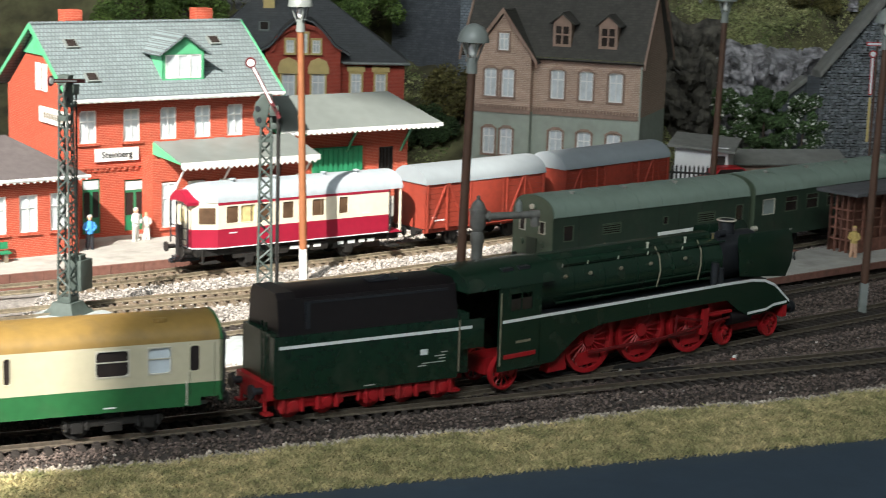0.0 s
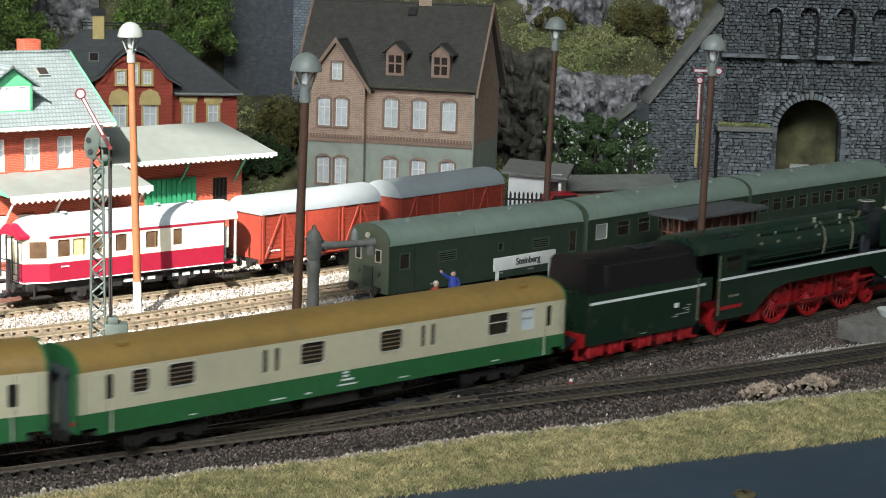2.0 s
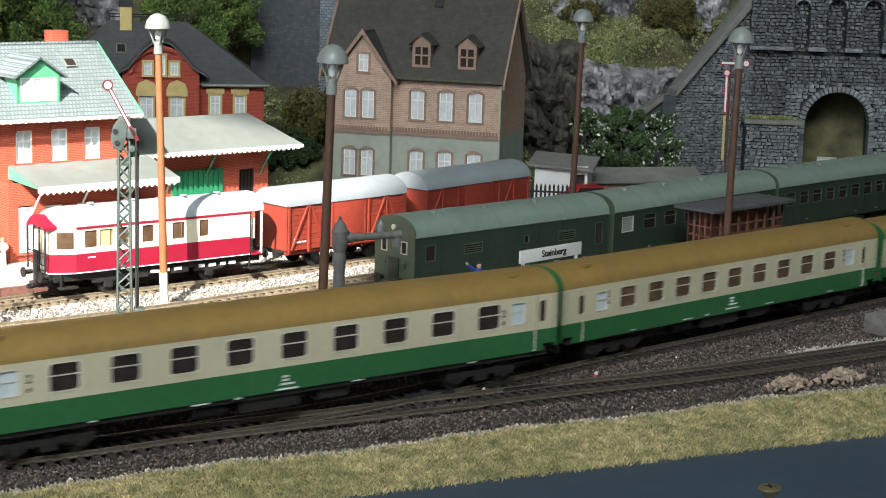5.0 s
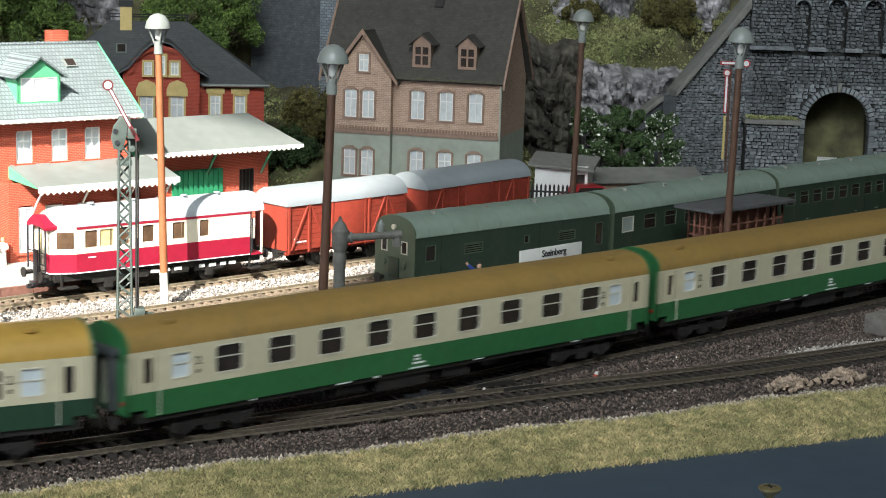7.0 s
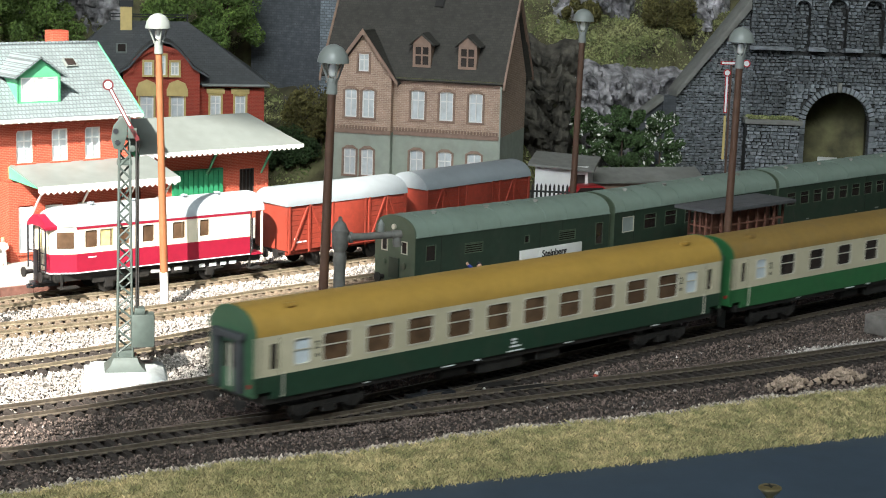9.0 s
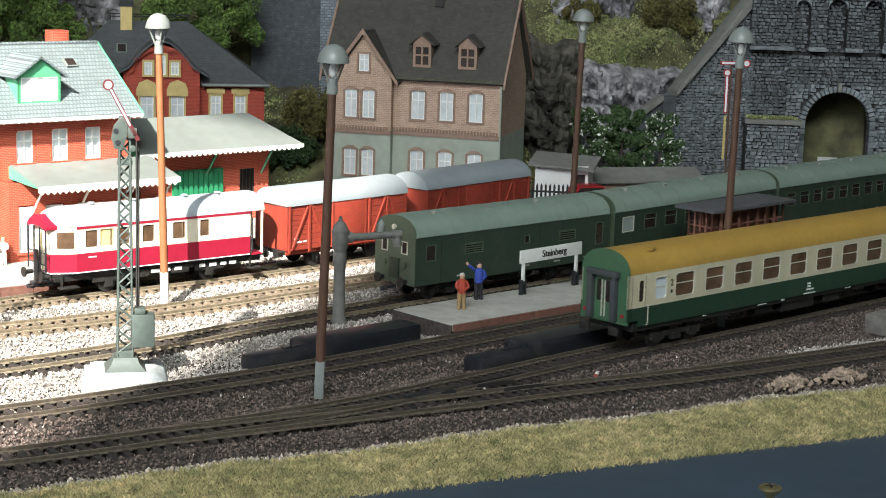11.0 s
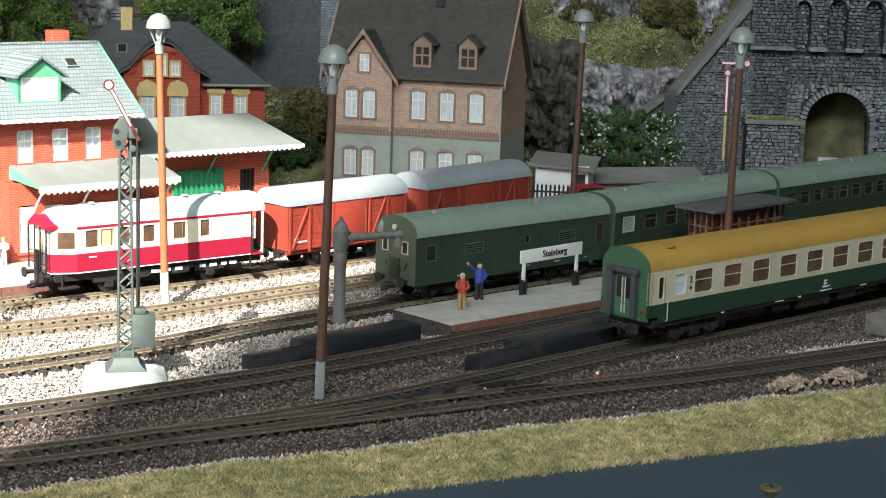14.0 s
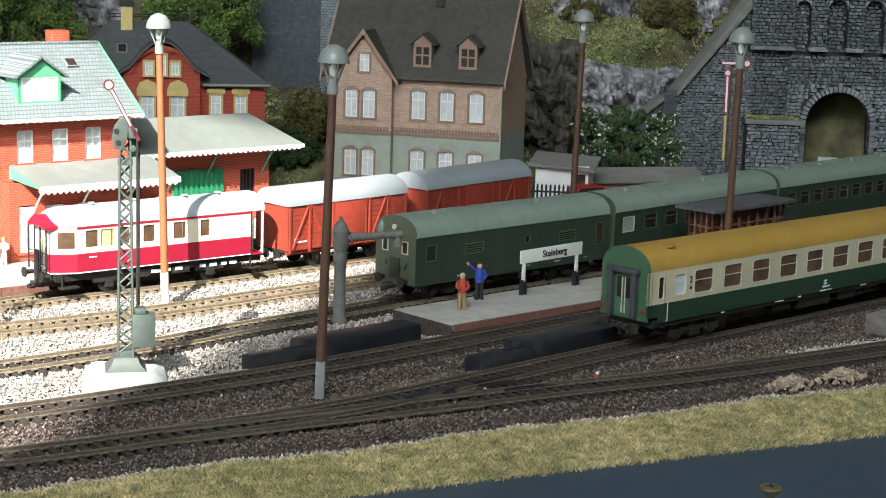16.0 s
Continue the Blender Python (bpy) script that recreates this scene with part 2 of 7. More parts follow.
# ---- unseen hall assumed round the layout; its grey walls cut sky light and bounce
# Unseen wall; jamb and lintel are placed to bound the sun patch.
wall = B()
for x0, x1, z0, z1 in ((-3500, -2300, -900, 2800), (-2300, -684, -900, 250), (-2300, -684, 2032, 2800), (-684, 1400, -900, 2800)):
    wall.box(x0, x1, -1020, -900, z0, z1)
solo("wall_south", wall, M_ROOM, "unseen hall wall with an opening set to edge the sunlight", "wall", kind="structure")
# Unseen dummy window on the wall behind the fill lamp.
pane = thing("unseen_window", "unseen dummy window mounted behind the fill lamp", "window", put(-40, -900, 1300), kind="structure")
part("window_frame", frame_ring(-540, 540, -540, 540, 0, 20, 40), M_ROOM, pane)
part("pane", B().box(-500, 500, 2, 8, -500, 500), M_FROST, pane)
solo("wall_east", B().box(1300, 1400, -900, 4000, -900, 2800), M_ROOM, "unseen hall wall, greyed to cut bounce light", "wall", kind="structure")
solo("wall_west", B().box(-3600, -3500, -1620, 4000, -900, 2800), M_ROOM, "unseen hall wall, greyed to cut bounce light", "wall", kind="structure")
solo("wall_north", B().box(-3600, 1400, 4000, 4100, -900, 2800), M_ROOM, "unseen hall wall, greyed to cut bounce light", "wall", kind="structure")
solo("ceiling", B().box(-3600, 1400, -1020, 4100, 2800, 2900), M_ROOM, "unseen hall ceiling, greyed to cut bounce light", "ceiling", kind="structure")
solo("floor", B().box(-3600, 1400, -1020, 4100, -1000, -900), M_FLOORB, "grey hall floor", "floor", kind="structure")

# ---- tracks
MAIN = Line([(-1700, -60), (-1200, 190), (-800, 385), (-500, 530), (-300, 632), (-163, 707), (-113, 739), (-40, 793), (27, 856), (57, 886), (92, 920), (130, 955),
             (191, 1012), (251, 1069), (330, 1142), (450, 1252), (580, 1372), (720, 1505), (840, 1640), (920, 1800), (960, 2000), (970, 2400), (970, 2900)], zero=(27, 856))
SIDING = Line([(-113, 738), (-60, 768), (0, 803), (60, 837), (133, 876), (215, 928), (300, 985), (420, 1062)])
SECOND = Line([(-500, 566), (-300, 692), (-191, 764), (-159, 787), (-113, 823), (-76, 852), (-23, 900), (37, 957), (90, 1008), (150, 1068), (250, 1168), (400, 1310)])
THIRD = Line([(-500, 640), (-330, 758), (-211, 845), (-188, 864), (-139, 908), (-100, 951), (-42, 1007), (-26, 1024), (95, 1137), (221, 1269), (330, 1378), (420, 1470)])
FOURTH = Line([(-500, 730), (-350, 838), (-230, 926), (-178, 962), (-137, 999), (-94, 1041), (-46, 1086), (40, 1172), (140, 1282)])
FIFTH = Line([(-500, 810), (-350, 910), (-245, 988), (-219, 1013), (-160, 1061), (-118, 1099), (-70, 1145), (-30, 1189), (15, 1238), (58, 1295), (100, 1365)])


def rails(line, a, b, parent):
    for side in (-8.7, 8.7):
        r = B()
        rows = []
        for s in np.arange(a, b + 0.1, 8.0):
            p, d = line.at(s), line.way(s)
            n = np.array((-d[1], d[0]))
            for o, z in ((-0.95, -2.3), (-0.95, -1.9), (-0.22, -1.5), (-0.45, -0.7), (-0.45, 0), (0.45, 0), (0.45, -0.7), (0.22, -1.5), (0.95, -1.9), (0.95, -2.3)):
                q = p + n * (side + o)
                rows.append((q[0], q[1], z))
        k = 10
        m = len(rows) // k
        r.add(rows, [(i * k + j, i * k + (j + 1) % k, (i + 1) * k + (j + 1) % k, (i + 1) * k + j) for i in range(m - 1) for j in range(k)] + [tuple(range(k)), tuple(range((m - 1) * k, m * k))])
        part("rail", r, M_RAILDK if line in (MAIN, SIDING, SECOND) else M_STEEL, parent)


SLEEPER = B().box(-1.35, 1.35, -15, 15, -4.2, -2.3).box(-1.0, 1.0, -10.6, -7.0, -2.3, -1.75).box(-1.0, 1.0, 7.0, 10.6, -2.3, -1.75).mesh("sleeper")
SLEEPER.materials.append(M_SLEEPER)
# Paler sleeper copy; sunlight on the back tracks is put into its colour.
M_SLEEPERLT = mat("sunlit_sleeper", (0.15, 0.115, 0.08), 0.85, var=0.35, scale=500, bump=0.3, each=0.25)
SLEEPERLT = SLEEPER.copy()
SLEEPERLT.materials.clear()
SLEEPERLT.materials.append(M_SLEEPERLT)


def bed(line, a, b, parent, w=21.0):
    """The ballast shoulder under a track."""
    rows, k = [], 6
    for s in np.arange(a, b + 0.1, 10.0):
        p, d = line.at(s), line.way(s)
        n = np.array((-d[1], d[0]))
        for o, z in ((-w - 9, -9), (-w, -4.7), (-w * 0.6, -5.0), (w * 0.6, -5.0), (w, -4.7), (w + 9, -9)):
            q = p + n * o
            rows.append((q[0], q[1], z + 0.6 * noise.noise((q[0] * 0.06, q[1] * 0.06, 0))))
    m = len(rows) // k
    part("bed", B().add(rows, [(i * k + j, i * k + j + 1, (i + 1) * k + j + 1, (i + 1) * k + j) for i in range(m - 1) for j in range(k - 1)]), M_BED if line in (MAIN, SIDING, SECOND) else M_BEDLT, parent)


TRACKS = []
for line, xa, xb, sa, sb, text in ((MAIN, -420, 420, -250, 300, "curved main track on dark brown ballast"), (SIDING, -113, 330, 20, 300, "siding track branching at the turnout"),
                                   (SECOND, -420, 250, -250, 140, "track along the low platform edge"), (THIRD, -420, 380, -260, 60, "track on grey ballast under parked green coaches"),
                                   (FOURTH, -420, 140, -270, 40, "empty sunlit track with rails coloured paler for the sun"), (FIFTH, -420, 100, -290, 60, "station track under the parked railcar and vans")):
    tr = thing("railway_track", text, "railway track", kind="structure", group="station tracks")
    TRACKS.append((line, line.near(xa), line.near(xb)))
    rails(line, line.near(xa), line.near(xb), tr)
    bed(line, line.near(xa), line.near(xb), tr)
    for s in np.arange(line.near(sa), line.near(sb), 6.4):
        p, d = line.at(s), line.way(s)
        part("sleeper", SLEEPERLT if line in (FOURTH, FIFTH) else SLEEPER, M_SLEEPER, tr, m=put(p[0], p[1], 0, math.degrees(math.atan2(d[1], d[0])) + random.uniform(-0.8, 0.8)))

# ---- ground, grass and board edge
def grass_front(x):
    return 692 + x * 0.475


def ground_z(x, y):
    return -7.5 + 1.2 * noise.noise((x * 0.02, y * 0.02, 3.0)) - (18 if y < grass_front(x) + 12 else 0)


solo("ground", B().sheet(lambda u, v: (-1500 + 3000 * u, 560 + 1900 * v, ground_z(-1500 + 3000 * u, 560 + 1900 * v) - (0 if v > 0.03 else 3)), 150, 95), M_BED,
     "dark gravelly ground of the layout", "ground", kind="structure")


def grass_back(x):
    return 757 + (x - 6) * 0.536 + 2.5 * math.sin(x * 0.05) + 1.5 * math.sin(x * 0.21)


solo("grass_mat", B().sheet(lambda u, v: (-500 + 1000 * u, (1 - v) * grass_front(-500 + 1000 * u) + v * (grass_back(-500 + 1000 * u) + 2), -5.2 - 1.5 * abs(2 * v - 1) ** 3), 120, 8),
     M_SOIL, "strip of dry turf along the layout edge", "grass", kind="structure")
solo("table_edge", B().add([(-900, 100, -12), (900, 100, -12), (900, 692 + 900 * 0.475 + 3, -5.6), (-900, 692 - 900 * 0.475 + 3, -5.6), (-900, 100, -40), (900, 100, -40), (900, 1122, -40), (-900, 267, -40)],
     [(0, 1, 2, 3), (4, 5, 6, 7), (0, 1, 5, 4), (1, 2, 6, 5), (2, 3, 7, 6), (3, 0, 4, 7)]), M_BOARD, "painted blue-grey board at the layout edge", "board", kind="structure")


def scatter_grass(n, seed):
    rng = np.random.default_rng(seed)
    b = B()
    vs, fs = [], []
    for _ in range(n):
        x = rng.uniform(-230, 330)
        v = rng.uniform(0, 1)
        y = grass_front(x) * (1 - v) + grass_back(x) * v + rng.normal(0, 1.2)
        h, a, lean = rng.uniform(1.2, 3.6), rng.uniform(0, 6.28), rng.normal(0, 0.85, 2)
        w = 0.09
        i = len(vs)
        z = -6.2
        vs += [(x - w * math.cos(a), y - w * math.sin(a), z), (x + w * math.cos(a), y + w * math.sin(a), z), (x + lean[0] * 0.5, y + lean[1] * 0.5, z + h * 0.75), (x + lean[0] * 1.4, y + lean[1] * 1.4, z + h)]
        fs += [(i, i + 1, i + 2), (i + 1, i + 3, i + 2)]
    return b.add(vs, fs)


solo("grass", scatter_grass(115000, 4), M_GRASS, "short dry yellow-green static grass", "grass", kind="stuff")


def stones(points, sizes, seed):
    rng = np.random.default_rng(seed)
    base = np.array([(1, 0, 0), (0, 1, 0), (-1, 0, 0), (0, -1, 0), (0, 0, 1), (0, 0, -1)], float)
    tri = np.array([(0, 1, 4), (1, 2, 4), (2, 3, 4), (3, 0, 4), (1, 0, 5), (2, 1, 5), (3, 2, 5), (0, 3, 5)])
    n = len(points)
    v = base[None] * rng.uniform(0.55, 1.25, (n, 6, 1)) * sizes[:, None, None] + rng.normal(0, 0.18, (n, 6, 3)) * sizes[:, None, None]
    a = rng.uniform(0, 6.28, n)
    c, s = np.cos(a)[:, None], np.sin(a)[:, None]
    v = np.stack([v[..., 0] * c - v[..., 1] * s, v[..., 0] * s + v[..., 1] * c, v[..., 2] * 1.0], -1) + points[:, None]
    me = bpy.data.meshes.new("stones")
    me.from_pydata((v.reshape(-1, 3) * MM).tolist(), [], (tri[None] + 6 * np.arange(n)[:, None, None]).reshape(-1, 3).tolist())
    return me


def ballast(n, seed):
    rng = np.random.default_rng(seed)
    x = rng.uniform(-290, 320, n)
    y = rng.uniform(640, 1330, n)
    keep = (np.abs(x) < 0.27 * y + 45) & (y > np.array([grass_back(q) for q in x]) - 3)
    x, y = x[keep], y[keep]
    near = np.full(len(x), 1e9)
    for line, a, b in TRACKS:
        k = (line.s > a - 5) & (line.s < b + 5)
        p = line.p[k]
        for i in range(0, len(x), 4000):
            d = np.sqrt(((x[i:i + 4000, None] - p[None, :, 0]) ** 2 + (y[i:i + 4000, None] - p[None, :, 1]) ** 2)).min(1)
            near[i:i + 4000] = np.minimum(near[i:i + 4000], d)
    z = np.interp(near, [0, 12, 15.5, 21, 30, 60], [-4.9, -4.9, -4.0, -4.3, -7.2, -6.9])
    front = np.interp(x, SECOND.p[:, 0], SECOND.p[:, 1]) + 14 + 5 * np.sin(x * 0.11) + rng.normal(0, 4, len(x))
    pts, sizes = np.stack([x, y, z + rng.uniform(-0.4, 0.9, len(x))], 1), rng.uniform(0.36, 0.9, len(x))
    patch = (x > 188 + rng.normal(0, 6, len(x))) & (np.abs(y - 957 - (x - 212) * 0.57) < 11 + rng.normal(0, 3, len(x)))
    dark = (y < front) & ~patch & (rng.random(len(x)) > 0.007)
    return (pts[dark], sizes[dark]), (pts[~dark], sizes[~dark])


NEAR_STONES, FAR_STONES = ballast(330000, 5)
solo("ballast", stones(*NEAR_STONES, 6), M_BALLAST, "loose dark brown track ballast stones", "gravel", kind="stuff")
solo("pale_ballast", stones(*FAR_STONES, 7), M_BALLASTLT, "loose pale grey-pink track ballast stones", "gravel", kind="stuff")

edge = np.random.default_rng(8)
ex = edge.uniform(-250, 330, 3600)
ey = np.array([grass_back(q) for q in ex]) + edge.normal(3.2, 2.2, 3600)
solo("verge_gravel", stones(np.stack([ex, ey, np.full(3600, -5.0)], 1), edge.uniform(0.4, 1.2, 3600), 9), M_VERGE, "pale gravel scattered along the turf edge", "gravel", kind="stuff")

# ---- rolling stock
def roof_profile(hw, z0, top, n=14, power=2.5):
    """A barrel roof: flat crown, tight shoulders."""
    pts = []
    for i in range(n + 1):
        a = math.pi * i / n
        c, s = math.cos(a), math.sin(a)
        pts.append((hw * math.copysign(abs(c) ** (2 / power), c), z0 + (top - z0) * abs(s) ** (2 / power)))
    return pts


def wheelset(parent, x, r, material, rim=None):
    for y in (-9.0, 9.0):
        w = B().cyl((x, y - 1.2, r), (x, y + 1.2, r), r, n=20).cyl((x, y - 1.6, r), (x, y + 1.6, r), r * 0.45, n=12)
        part("wheel", w, rim or material, parent)
    part("axle", B().cyl((x, -9, r), (x, 9, r), 0.9, n=8), material, parent)


def bogie(parent, x, base=29.0, r=5.4):
    b = B()
    for y in (-11.6, 11.6):
        b.box(x - base / 2 - 6, x + base / 2 + 6, y - 0.7, y + 0.7, 5.5, 8.2)
        for ax in (-base / 2, base / 2):
            b.box(x + ax - 2.2, x + ax + 2.2, y - 1.3, y + 1.3, 3.2, 7.6)
            for k in (-4.2, 4.2):
                b.cyl((x + ax + k, y, 4.2), (x + ax + k, y, 8.6), 1.2, n=8)
        b.box(x - 3.5, x + 3.5, y - 1.5, y + 1.5, 3.0, 6.4)
    b.box(x - 3, x + 3, -11, 11, 6.5, 9.5)
    bg = part("bogie", b, M_UNDER, parent)
    for ax in (-base / 2, base / 2):
        wheelset(bg, x + ax, r, M_UNDER)
    return bg


def add_window(parent, x, w, za, zb, y, pane, style):
    """A framed window set into a side wall whose outer face is at y."""
    s = -1 if y < 0 else 1
    fr = round_frame(x - w / 2, x + w / 2, za, zb, y + s * 0.22, -s * 0.75, 0.55 if w > 6 else 0.4, 1.5 if w > 6 else 1.1)
    win = part("window", fr, M_SILVER if style != "plain" else M_CREAM, parent)
    part("pane", B().box(x - w / 2 + 0.3, x + w / 2 - 0.3, min(y - s * 0.75, y - s * 0.5), max(y - s * 0.75, y - s * 0.5), za + 0.3, zb - 0.3), pane, win)
    cuts = [0.54] if style == "bar" else [0.2, 0.38, 0.56, 0.74] if style == "louvre" else []
    for c in cuts:
        z = za + (zb - za) * c
        part("bar", B().box(x - w / 2 + 0.6, x + w / 2 - 0.6, min(y - s * 0.4, y - s * 0.1), max(y - s * 0.4, y - s * 0.1), z, z + 0.5), M_SILVER if style == "bar" else M_SEAT, win)


def coach(name, label, L, upper, lower, roof, wins, bars, z=(12.2, 22.0, 39.4, 47.0), hw=16.1, end=None, ribs=True):
    """A bogie coach; wins: (x from the rear, width, lower edge, upper edge, pane material, style)."""
    ob = thing(name, label, "railway coach")
    zb, zm, zc, zt = z
    a = -L / 2
    for s in (-1, 1):
        side = side_wall(B(), a, -a, zm, zc, [(a + x - w / 2, a + x + w / 2, p, q) for x, w, p, q, *_ in wins], s * hw, -s * 1.0)
        part("side_panel", side, upper, ob)
        low = side_wall(B(), a, -a, zb, zm, [(a - 1, a + 9, zb - 1, zb + 3.4), (-a - 9, -a + 1, zb - 1, zb + 3.4)], s * hw, -s * 1.0)
        part("lower_panel", low, lower, ob)
        for x, w, p, q, pane, style in wins:
            add_window(ob, a + x, w, p, q, s * hw, pane, style)
        for xd in (a + 3.2, a + 13.5, -a - 3.2, -a - 13.5):
            part("door_seam", B().box(xd - 0.12, xd + 0.12, min(s * (hw - 0.1), s * (hw + 0.05)), max(s * (hw - 0.1), s * (hw + 0.05)), zb + 4, zc - 1), M_UNDER, ob)
        for xd in (a + 15.0, -a - 15.0):
            part("grab_rail", B().tube([(xd, s * hw, zm + 1), (xd, s * (hw + 0.9), zm + 0.6), (xd, s * (hw + 0.9), zb + 1), (xd, s * hw, zb + 0.6)], 0.32), M_SILVER, ob)
        for x, w, zz, h in bars:
            for k in range(2 if h > 2 else 1):
                part("lettering_bar", B().box(a + x - w / 2, a + x + w / 2, min(s * hw, s * (hw + 0.06)), max(s * hw, s * (hw + 0.06)), zz + k * 1.6, zz + k * 1.6 + (1.0 if h > 2 else h)), M_WHITE, ob)
    prof = roof_profile(hw, zc, zt, 18, 2.15)
    part("roof", B().prism(prof, "x", a + 1.2, -a - 1.2), roof, ob, bevel=0.0, angle=50)
    eps = roof_profile(hw + 0.15, zc, zt + 0.2, 18, 2.15)
    up = zc - 39.4
    for s in (-1, 1):
        x0, x1 = sorted((s * (L / 2 - 1.2), s * L / 2))
        e = B().prism(eps, "x", x0, x1)
        e.box(x0, x1, -hw, hw, zb + 1.6, zc)
        part("end_wall", e, end or lower, ob)
        x2 = s * (L / 2 + 3.4)
        g = B()
        for y in (-8.0, 8.0):
            g.box(min(s * L / 2, x2), max(s * L / 2, x2), y - 1.6, y + 1.6, 14.5 + up, 38.0 + up)
        g.box(min(s * L / 2, x2), max(s * L / 2, x2), -10.6, 10.6, 37.4 + up, 40.6 + up)
        gw = part("gangway", g, M_GANG, ob, "dark grey rubber gangway frame", bevel=0.5)
        door = B().box(min(s * L / 2, s * (L / 2 + 0.5)), max(s * L / 2, s * (L / 2 + 0.5)), -6.3, 6.3, 14.5 + up, 37.4 + up)
        part("end_door", door, end or lower, gw)
        for y in (-3.0, 3.0):
            part("pane", B().box(min(s * (L / 2 + 0.5), s * (L / 2 + 0.7)), max(s * (L / 2 + 0.5), s * (L / 2 + 0.7)), y - 1.7, y + 1.7, 24 + up, 35 + up), M_PANE, gw)
            part("bar", B().box(min(s * (L / 2 + 0.6), s * (L / 2 + 1.0)), max(s * (L / 2 + 0.6), s * (L / 2 + 1.0)), y * 0.35 - 0.3, y * 0.35 + 0.3, 16 + up, 35 + up), M_SILVER, gw)
        for y in (-10.0, 10.0):
            part("buffer", B().cyl((s * L / 2, y, 12.4), (s * (L / 2 + 3.0), y, 12.4), 1.5).box(min(s * (L / 2 + 3.0), s * (L / 2 + 3.8)), max(s * (L / 2 + 3.0), s * (L / 2 + 3.8)), y - 3.2, y + 3.2, 10.2, 14.8), M_UNDER, ob, bevel=0.3)
            part("tail_lamp", B().cyl((s * L / 2, y * 1.28, 18 + up), (s * (L / 2 + 0.6), y * 1.28, 18 + up), 1.0), M_RED, ob)
        bogie(ob, s * (L / 2 - 44))
        v = B().box(s * (L / 2 - 24) - 2.6, s * (L / 2 - 24) + 2.6, -1.4, 1.4, zt - 0.6, zt + 1.0).box(s * (L / 2 - 24) - 1.0, s * (L / 2 - 24) + 1.0, -2.0, 2.0, zt - 0.5, zt + 0.7)
        v.moved(Matrix.Translation((0, -9.0, -1.1)))
        part("roof_vent", v, roof, ob, bevel=0.3)
    u = B().box(-L / 2 + 6, L / 2 - 6, -hw + 1.2, hw - 1.2, 11.6, zb + 1.6)
    u.box(-22, 8, -13.5, 13.5, 6.0, 11.6).box(18, 34, -13.0, 13.0, 6.6, 11.6).cyl((-44, -9, 8.2), (-28, -9, 8.2), 3.0).cyl((-44, 9, 8.2), (-28, 9, 8.2), 3.0)
    part("underframe", u, M_UNDER, ob)
    f = B().box(a + 2, -a - 2, -hw + 4, hw - 4, zm - 4, zm - 3.2).box(a + 2, -a - 2, -0.5, 0.5, zm - 4, zc - 1)
    for k in range(int(L / 24)):
        f.box(a + 16 + 24 * k, a + 17 + 24 * k, -hw + 1.5, hw - 1.5, zm - 3, zc - 2)
    part("interior", f, M_SEAT, ob, "brown compartment walls")
    return ob


M_SEAT = mat("brown_interior", (0.15, 0.10, 0.06), 0.7, var=0.3)
M_GANG = mat("gangway_rubber", (0.05, 0.055, 0.06), 0.6, var=0.15)
M_ENDGREEN = mat("coach_end_green_paint", (0.045, 0.115, 0.06), 0.45, var=0.1, dirt=0.15)
M_COAL = mat("soot_black_paint", (0.006, 0.004, 0.005), 0.42, var=0.3)


def compartment_wins(L, centres, width, pane, z, door, frost):
    """Compartment windows at the given centres, with a door window and a frosted one at either end; z: sill and head."""
    za, zb = z
    end = [(door, 4.8, za + 0.3, zb - 0.8, M_PANE, "plain"), (frost, 9.6, za + 0.6, zb - 0.6, M_FROST, "bar")]
    return end + [(L - x, *r) for x, *r in end] + [(c, width, za, zb, pane, "bar") for c in centres]


BAGGAGE = 272.0
BAG_WINS = [(14.5, 4.2, 25.5, 36.8, M_PANE, "plain"), (29.0, 9.4, 26.4, 37, M_PANE, "louvre"), (48.8, 14.0, 26.4, 37, M_PANE, "louvre"), (91.0, 3.4, 25.7, 37, M_PANE, "plain"),
            (97.2, 3.4, 25.7, 37, M_PANE, "plain"), (116.3, 14.0, 26.4, 37, M_PANE, "louvre"), (160.8, 14.0, 26.4, 37, M_PANE, "louvre"), (179.8, 3.4, 25.7, 37, M_PANE, "plain"),
            (185.8, 3.4, 25.7, 37, M_PANE, "plain"), (227.0, 14.0, 25.7, 37, M_PANE, "bar"), (246.0, 10.0, 25.7, 37, M_FROST, "bar"), (260.5, 4.6, 25.7, 37, M_PANE, "plain")]

def marks(L):
    return [(L / 2, 7, 16.5, 0.9), (L / 2, 11, 14.4, 0.7), (L / 2 - 1, 3, 18.2, 2.5), (L * 0.36, 8, 13.2, 0.6), (L * 0.42, 3, 13.2, 0.9), (L * 0.62, 6, 13.2, 0.6), (L * 0.2, 3, 13.2, 0.6), (L * 0.83, 5, 13.2, 0.6)]


Z_BAG, Z_SHORT, Z_LONG, Z_END = (11.6, 21.2, 38.4, 47.2), (12.4, 22.6, 40.0, 50.0), (14.0, 24.6, 41.8, 52.0), (14.2, 24.4, 41.8, 53.4)
SHORT_WINS = compartment_wins(271.0, [49.0 + 21.75 * k for k in range(9)], 13.0, M_PANEBR, (25.8, 37.2), 14.4, 29.0)
LONG_WINS = compartment_wins(309.0, [49.5 + 27.05 * k for k in range(9)], 14.0, M_PANE, (27.6, 40.0), 10.0, 25.5)
END_WINS = compartment_wins(313.0, [44.8 + 24.85 * k for k in range(10)], 16.0, M_PANEBR, (26.5, 39.6), 10.4, 25.6)
LONG_TEXT = "long cream and green compartment coach with dull ochre roof"
TRAIN = []
